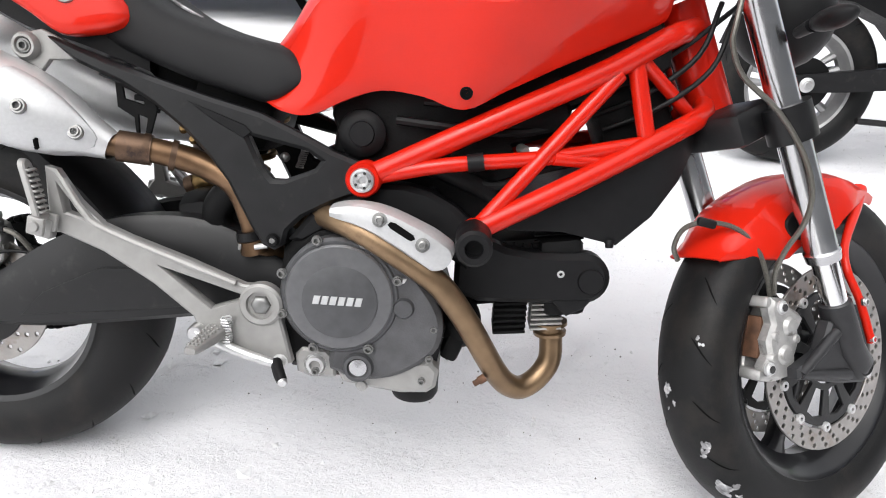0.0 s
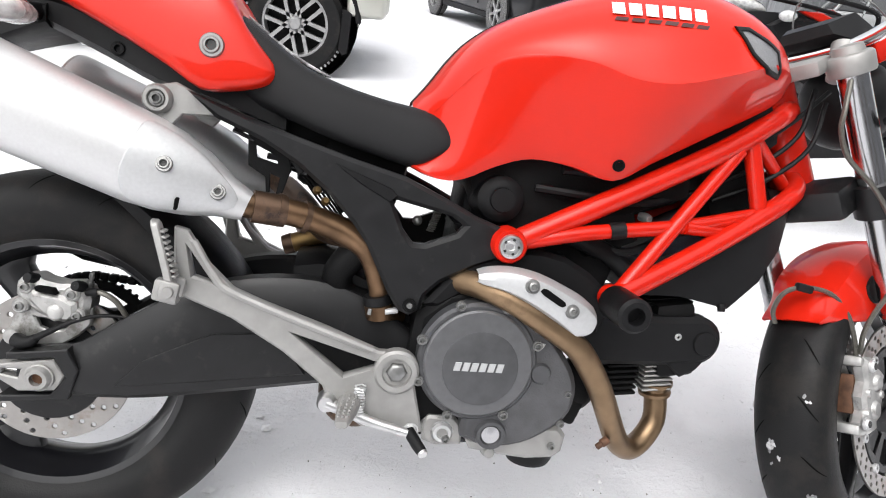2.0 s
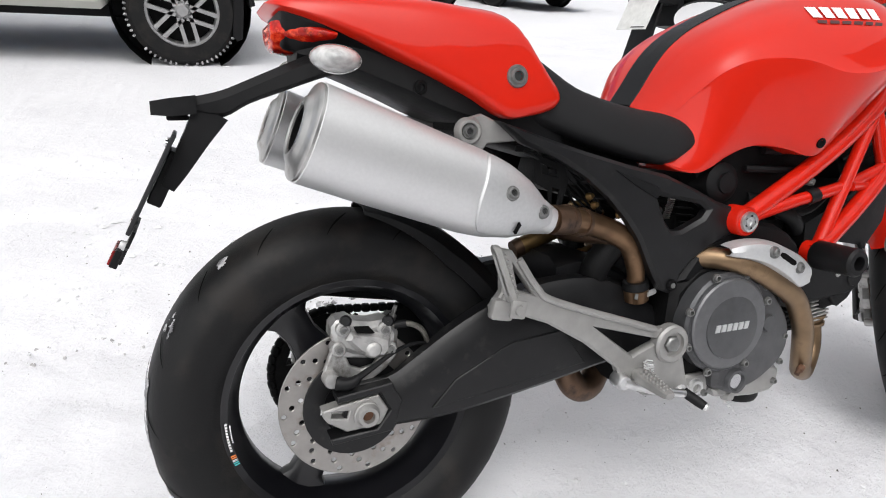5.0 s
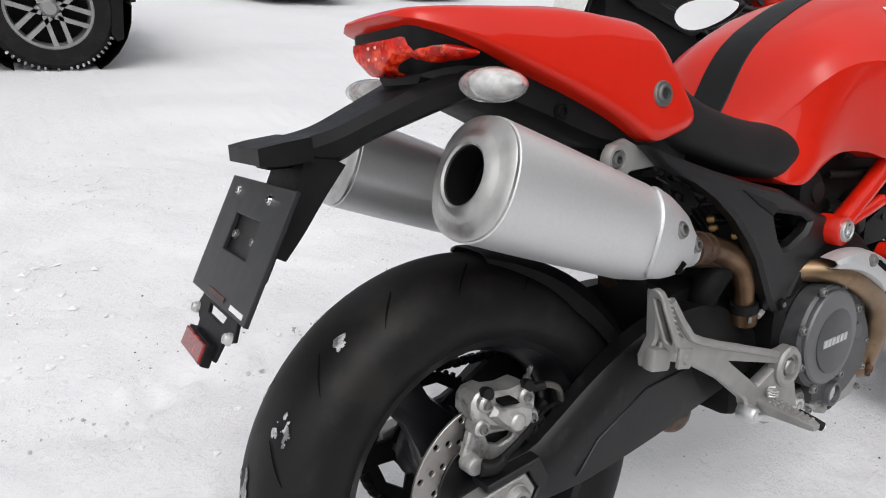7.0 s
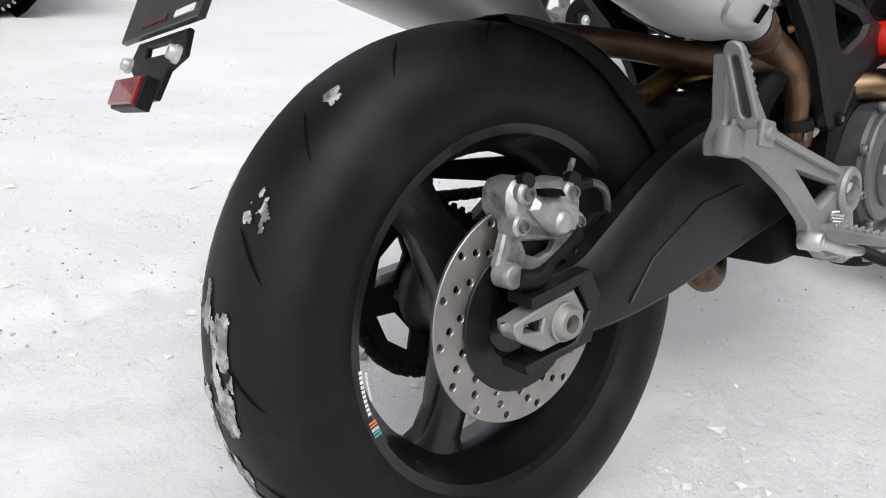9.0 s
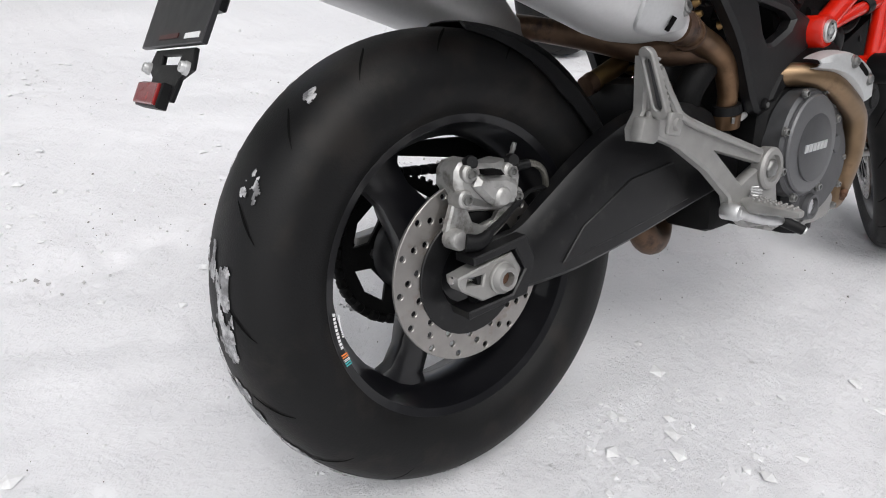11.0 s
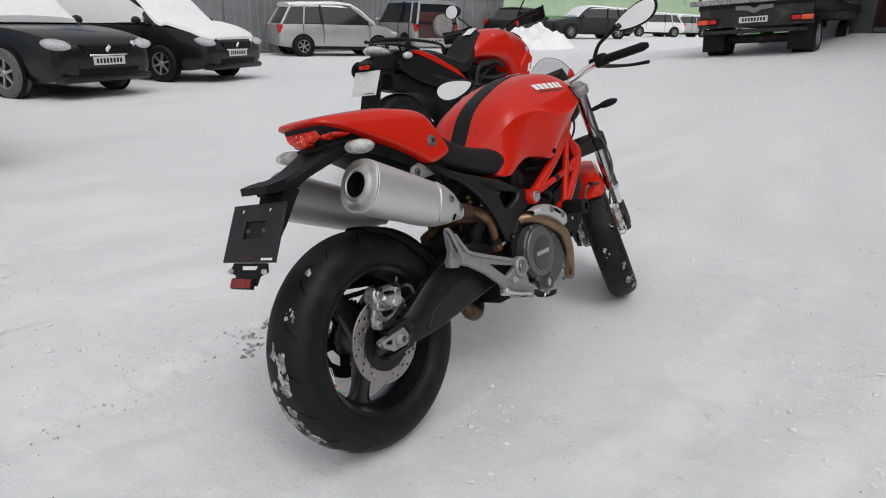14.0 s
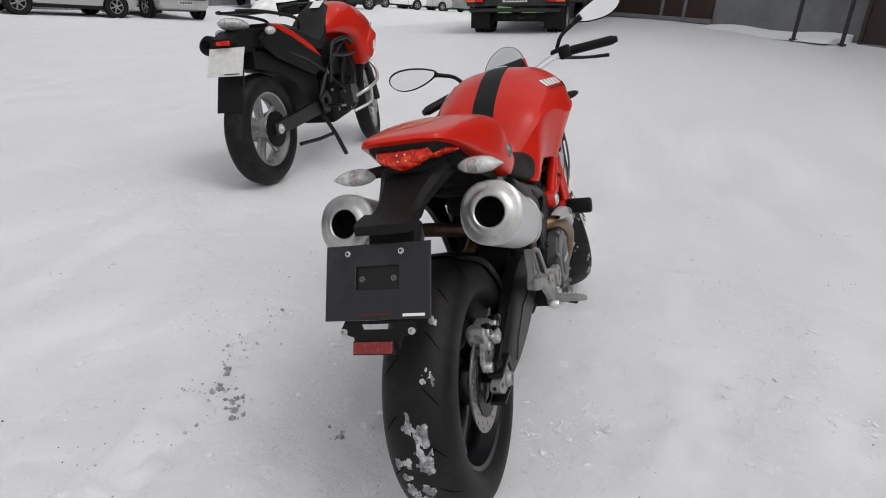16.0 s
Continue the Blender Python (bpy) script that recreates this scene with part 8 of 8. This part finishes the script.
alloy_wheel(R2, 0.335, 0.075, 0.218, "silver multi-spoke rear wheel")
S2 = Matrix.Translation((1.53, 0, 0.335)) @ Matrix.Rotation(radians(16), 4, Vector((-0.44, 0, 0.9))) @ Matrix.Translation((-1.53, 0, -0.335))
alloy_wheel(F2, 0.335, 0.058, 0.24, "silver multi-spoke front wheel", turn=S2)
for s in (-1, 1):
    part("swingarm", loft([[Vector((x, s * y, z)) for y, z in ((0.085, z0), (0.085, z1), (0.125, z1), (0.125, z0))] for x, z0, z1 in ((-0.14, 0.30, 0.37), (0.10, 0.315, 0.40), (0.35, 0.34, 0.43), (0.55, 0.36, 0.44))]), BLACK_MATT, b2)
    part("axle_cap", lathe([(0, 0.012), (0.018, 0.012), (0.03, 0.004), (0.03, -0.01)], (-0.085, s * 0.125, 0.335), (0, s, 0), 20), BRUSHED, b2)
    base = Vector((1.575, s * 0.10, 0.33))
    up2 = Vector((-0.44, 0, 0.9)).normalized()
    part("fork_leg", tube([base, base + up2 * 0.28, base + up2 * 0.29, base + up2 * 0.72], [0.032, 0.032, 0.023, 0.023], 14), BLACK_MATT, b2, turn=S2)
    # rear frame rails and rack
    part("frame_rail", tube([(0.50, s * 0.11, 0.44), (0.62, s * 0.13, 0.62), (0.85, s * 0.13, 0.78), (1.15, s * 0.09, 0.86)], 0.018, 10, 4), BLACK_MATT, b2)
    part("frame_rail", tube([(0.62, s * 0.13, 0.62), (0.30, s * 0.13, 0.74), (-0.15, s * 0.10, 0.84)], 0.014, 10, 3), BLACK_MATT, b2)
    part("frame_rail", tube([(0.66, s * 0.12, 0.36), (0.95, s * 0.14, 0.34), (1.10, s * 0.12, 0.45), (1.18, s * 0.09, 0.70)], 0.017, 10, 4), BLACK_MATT, b2)
    part("frame_rail", tube([(0.80, s * 0.135, 0.40), (0.92, s * 0.135, 0.74)], 0.012, 8), BLACK_MATT, b2)
    part("rack_rail", tube([(0.36, s * 0.10, 0.905), (0.34, s * 0.11, 0.965), (0.22, s * 0.115, 0.99), (-0.05, s * 0.11, 1.012), (-0.22, s * 0.09, 1.016), (-0.26, s * 0.05, 1.016)], 0.010, 8, 4), BLACK_PLASTIC, b2)
    part("crash_bar", tube([(0.98, s * 0.13, 0.40), (1.05, s * 0.24, 0.46), (1.22, s * 0.26, 0.52), (1.32, s * 0.20, 0.62), (1.25, s * 0.10, 0.74)], 0.013, 10, 4), POLISHED, b2, "silver tubular crash bar")
    part("crash_bar_stay", tube([(1.10, s * 0.25, 0.48), (1.15, s * 0.22, 0.36), (1.05, s * 0.12, 0.30)], 0.012, 10, 3), POLISHED, b2)
    part("signal_lens", ellipsoid((-0.11, s * 0.165, 0.905), (0.040, 0.030, 0.024), n=16), CLEAR_LENS, b2, "clear turn signal")
    part("signal_stalk", tube([(-0.09, s * 0.07, 0.905), (-0.10, s * 0.15, 0.905)], 0.010, 8), BLACK_PLASTIC, b2)
    # side panel with a red flash
    part("side_panel", slab([(-0.17, 0.865), (-0.10, 0.905), (0.08, 0.915), (0.36, 0.85), (0.55, 0.755), (0.58, 0.66), (0.48, 0.615), (0.38, 0.635), (0.0, 0.75), (-0.12, 0.81)], s * 0.135, s * 0.10, ch=0.012), BLACK_PLASTIC, b2)
    part("red_flash", slab([(-0.04, 0.935), (0.06, 0.94), (0.22, 0.895), (0.46, 0.80), (0.56, 0.725), (0.42, 0.775), (0.18, 0.865)], s * 0.140, s * 0.11, ch=0.006), RED, b2, "red side flash")
    part("footrest", tube([(0.55, s * 0.14, 0.40), (0.54, s * 0.25, 0.40)], 0.013, 8), BLACK_MATT, b2)
    bar = part("handlebar", tube([(1.28, s * 0.0, 1.08), (1.27, s * 0.12, 1.12), (1.20, s * 0.28, 1.14), (1.12, s * 0.40, 1.13)], 0.012, 10, 4), BLACK_MATT, b2, turn=S2)
    part("grip", tube([(1.19, s * 0.29, 1.14), (1.115, s * 0.405, 1.13)], 0.018, 12), BLACK_PLASTIC, bar, turn=S2)
    part("hand_guard", loft([[Vector((x, s * y, z)) for z in (1.08, 1.13, 1.18)] + [Vector((x + 0.012, s * y, z)) for z in (1.18, 1.13, 1.08)] for x, y in ((1.25, 0.20), (1.30, 0.30), (1.26, 0.40), (1.18, 0.44))]), BLACK_PLASTIC, bar, "black hand guard", turn=S2)
    part("mirror_stem", tube([(1.25, s * 0.2, 1.14), (1.24, s * 0.25, 1.22), (1.22, s * 0.30, 1.27)], 0.006, 8, 3), BLACK_PLASTIC, bar, turn=S2)
    part("mirror_shell", ellipsoid((1.22, s * 0.33, 1.32), (0.025, 0.075, 0.05), n=18), BLACK_PLASTIC, bar, turn=S2)
    part("mirror_glass", lathe([(0, 0.001), (0.052, 0.0)], (1.193, s * 0.33, 1.32), (-1, 0, 0.05), 24), MIRROR, bar, turn=S2)
# engine and belly
eng = bmesh.new()
add_box(eng, (0.85, 0, 0.42), (0.46, 0.30, 0.26), (0, -8, 0), 0.04)
add_box(eng, (1.02, 0, 0.58), (0.20, 0.24, 0.30), (0, 25, 0), 0.03)
add_lathe(eng, [(0, 0.02), (0.085, 0.02), (0.10, 0.0), (0.10, -0.05)], (0.82, -0.16, 0.42), (0, -1, 0), 28)
part("engine", eng, BLACK_ENGINE, b2, "black parallel-twin engine")
part("engine_cover", lathe([(0, 0.008), (0.06, 0.008), (0.07, 0.0)], (0.98, -0.165, 0.44), (0, -1, 0), 24), DARK_GREY, b2)
can2 = part("exhaust_can", tube([(-0.27, 0.165, 0.85), (-0.24, 0.165, 0.842), (-0.05, 0.17, 0.80), (0.22, 0.165, 0.70), (0.45, 0.15, 0.55)], [0.048, 0.058, 0.062, 0.055, 0.03], 20, 4), BLACK_PLASTIC, b2, "black upswept exhaust can")
part("can_outlet", tube([(-0.285, 0.165, 0.853), (-0.24, 0.165, 0.842)], 0.024, 16), SOOT_SHADE, can2)
part("rear_mudguard", loft([[Vector((x, y * 0.085, z)) for y, z in ((-1, z0), (-1, z1), (1, z1), (1, z0))] for x, z0, z1 in ((-0.20, 0.70, 0.80), (0.05, 0.66, 0.78), (0.25, 0.58, 0.74), (0.42, 0.42, 0.70), (0.55, 0.36, 0.66))]), BLACK_PLASTIC, b2, "black rear mudguard and shock tower")
part("airbox", box((0.82, 0, 0.70), (0.42, 0.24, 0.24), (0, 6, 0), 0.04), BLACK_ENGINE, b2)
part("radiator", box((1.22, 0, 0.60), (0.05, 0.30, 0.30), (0, 20, 0), 0.01), BLACK_ENGINE, b2)
# tail, rack plate, lamp, plate and flap
part("tail_unit", loft(finer([[Vector((x, y * w, z)) for y, z in ((-1, z0 + 0.02), (-0.9, z1), (0.9, z1), (1, z0 + 0.02), (0.7, z0), (-0.7, z0))] for x, z0, z1, w in ((-0.36, 0.838, 0.872, 0.06), (-0.32, 0.825, 0.890, 0.075), (-0.24, 0.815, 0.915, 0.09), (-0.10, 0.81, 0.925, 0.10), (0.2, 0.77, 0.92, 0.115), (0.5, 0.70, 0.84, 0.115))], 3)), BLACK_PLASTIC, b2, "black plastic tail unit")
part("rack_plate", box((-0.08, 0, 1.012), (0.30, 0.16, 0.014), (0, 0, 0), 0.005), BLACK_PLASTIC, b2, "black luggage rack")
part("tail_lamp", ellipsoid((-0.22, 0, 0.945), (0.10, 0.085, 0.034), (0, 12, 0), 18), CLEAR_LENS, b2, "clear tail lamp")
part("flap_arm", loft([[Vector((x, y * 0.08, z + dz)) for y, dz in ((-1, 0), (1, 0), (1, 0.05), (-1, 0.05))] for x, z in ((-0.16, 0.79), (-0.27, 0.80), (-0.34, 0.80))]), BLACK_PLASTIC, b2)
part("mud_flap", slab([(-0.088, 0.475), (0.088, 0.475), (0.08, 0.80), (-0.08, 0.80)], -0.295, -0.28, ch=0.003, place=lambda a, y, b: Vector((y - (0.8 - b) * 0.30, a, b))), BLACK_PLASTIC, b2, "long black mud flap")
p2 = part("number_plate", slab([(-0.132, 0.675), (0.092, 0.675), (0.092, 0.825), (-0.132, 0.825)], -0.355, -0.350, ch=0.001, place=lambda a, y, b: Vector((y - (0.82 - b) * 0.45, a, b))), PLATE_WHITE, b2, "blank white paper number plate")
part("plate_print", slab([(-0.115, 0.684), (-0.02, 0.684), (-0.02, 0.689), (-0.115, 0.689)], -0.3575, -0.3555, ch=0.0003, place=lambda a, y, b: Vector((y - (0.82 - b) * 0.45, a, b))), BLACK_PLASTIC, p2)
part("red_reflector", box((-0.366, -0.01, 0.850), (0.015, 0.085, 0.025), (0, 0, 0), 0.003), RED_LENS, b2)
# seat and tank
part("seat", loft(finer([[Vector((x, y * w, z)) for y, z in ((-1, z1 - 0.09), (-0.96, z1 - 0.03), (-0.6, z1), (0.6, z1), (0.96, z1 - 0.03), (1, z1 - 0.09))] for x, z1, w in ((0.02, 0.95, 0.11), (0.25, 0.94, 0.125), (0.42, 0.90, 0.135), (0.55, 0.865, 0.138), (0.63, 0.90, 0.138), (0.69, 0.965, 0.130), (0.76, 1.035, 0.115), (0.85, 1.085, 0.095))], 3)), SEAT_VINYL, b2, "black two-step seat")
rings = []
for x, z0, z1, w in ((0.68, 0.86, 0.93, 0.10), (0.74, 0.865, 1.00, 0.14), (0.84, 0.86, 1.06, 0.165), (0.96, 0.85, 1.09, 0.18), (1.07, 0.825, 1.10, 0.192), (1.14, 0.76, 1.10, 0.20), (1.19, 0.645, 1.095, 0.202), (1.29, 0.625, 1.08, 0.20), (1.38, 0.67, 1.05, 0.19), (1.46, 0.75, 1.0, 0.165), (1.54, 0.86, 0.94, 0.11)):
    h = z1 - z0
    half = smooth_path([(w * 0.7, 0, z0), (w * 0.96, 0, z0 + 0.12 * h), (w, 0, z0 + 0.45 * h), (w * 0.85, 0, z0 + 0.78 * h), (w * 0.5, 0, z0 + 0.95 * h), (0.02, 0, z1)], 3)
    rings.append([Vector((x, -v.x, v.z)) for v in half] + [Vector((x, v.x, v.z)) for v in reversed(half)])
part("tank_cover", loft(finer(rings, 3)), RED, b2, "glossy red tank cover")
part("tank_sticker", box((0.80, -0.03, 1.072), (0.10, 0.075, 0.004), (0, -28, 0), 0.001, 1), WHITE_MARK, b2)
for s in (-1, 1):
    part("side_scoop", slab([(1.22, 0.80), (1.34, 0.90), (1.42, 0.86), (1.38, 0.76), (1.30, 0.68), (1.235, 0.70)], s * 0.214, s * 0.15, ch=0.012), RED, b2, "red side fairing")
    part("scoop_mark", slab([(1.31, 0.74), (1.335, 0.80), (1.37, 0.81), (1.345, 0.74)], s * 0.2165, s * 0.20, ch=0.001), WHITE_MARK, b2)
    part("badge", lathe([(0, 0.002), (0.018, 0.002), (0.02, 0)], (1.36, s * 0.192, 0.92), (0, s, 0), 18), BRUSHED, b2)
part("beak", loft(finer([[Vector((x, y * w, z)) for y, z in ((-1, z1 - 0.03), (-0.5, z1), (0.5, z1), (1, z1 - 0.03), (0.6, z1 - 0.05), (-0.6, z1 - 0.05))] for x, z1, w in ((1.45, 0.90, 0.10), (1.65, 0.84, 0.09), (1.85, 0.76, 0.05))], 3)), RED, b2, turn=S2)
part("front_mudguard", loft([[Vector((1.575 + 0.36 * math.cos(a), y, 0.335 + (0.36 - d) * math.sin(a))) for y, d in ((-0.07, 0.03), (-0.05, 0.0), (0.05, 0.0), (0.07, 0.03), (0.05, 0.01), (-0.05, 0.01))] for a in [radians(50 + 9 * k) for k in range(11)]]), BLACK_PLASTIC, b2, turn=S2)
part("headlamp", ellipsoid((1.55, 0, 0.98), (0.09, 0.11, 0.09), n=18), BLACK_PLASTIC, b2, turn=S2)
part("wind_screen", loft([[Vector((1.52 - 0.10 * f, y * (0.13 - 0.05 * f * f), 1.0 + 0.07 * f)) for y in (-1, -0.5, 0, 0.5, 1)] + [Vector((1.516 - 0.10 * f, y * (0.13 - 0.05 * f * f), 1.0 + 0.07 * f)) for y in (1, 0.5, 0, -0.5, -1)] for f in (0, 0.33, 0.66, 1.0)]), CAR_GLASS, b2, turn=S2)
# small fittings: hoses, bolts and brackets on the near side
for pts in ([(0.60, -0.15, 0.62), (0.72, -0.17, 0.52), (0.86, -0.17, 0.50), (1.0, -0.15, 0.56)], [(0.95, -0.14, 0.80), (0.98, -0.15, 0.66), (1.08, -0.14, 0.60)], [(1.20, -0.10, 1.05), (1.26, -0.16, 0.98), (1.30, -0.13, 0.86)]):
    part("hose", tube(pts, 0.010, 8, 4), BLACK_PLASTIC, b2)
for x, z in ((0.58, 0.50), (0.66, 0.36), (0.78, 0.47), (0.86, 0.35), (0.94, 0.50), (1.02, 0.38), (0.55, 0.62)):
    part("engine_bolt", bolt((x, -0.175 if x < 0.9 else -0.16, z), 0.011, 0.008), BOLT_STEEL, b2)
part("rest_bracket", slab([(0.44, 0.46), (0.56, 0.50), (0.62, 0.44), (0.58, 0.36), (0.50, 0.35)], -0.15, -0.13, [[(0.49, 0.45), (0.54, 0.46), (0.56, 0.42), (0.52, 0.40)]], ch=0.004), BLACK_MATT, b2, "black footrest bracket")
part("brake_lever", tube([(0.56, -0.16, 0.40), (0.66, -0.175, 0.385), (0.76, -0.18, 0.375)], 0.008, 8, 3), POLISHED, b2)
part("side_frame", tube([(0.62, -0.155, 0.55), (0.66, -0.16, 0.74), (0.72, -0.165, 0.815), (0.92, -0.17, 0.84), (1.02, -0.165, 0.80)], 0.017, 10, 4), BLACK_MATT, b2)
part("side_frame", tube([(0.66, -0.16, 0.74), (0.86, -0.165, 0.72), (1.08, -0.16, 0.74)], 0.013, 10, 3), BLACK_MATT, b2)
# stand
st = tube([(0.55, -0.10, 0.34), (0.62, -0.15, 0.18), (0.70, -0.17, 0.035)], 0.015, 10)
add_tube(st, [(0.16, -0.11, 0.20), (0.40, -0.12, 0.19), (0.60, -0.14, 0.20)], 0.013, 8)
part("stand", st, BLACK_MATT, b2, "black steel stand")
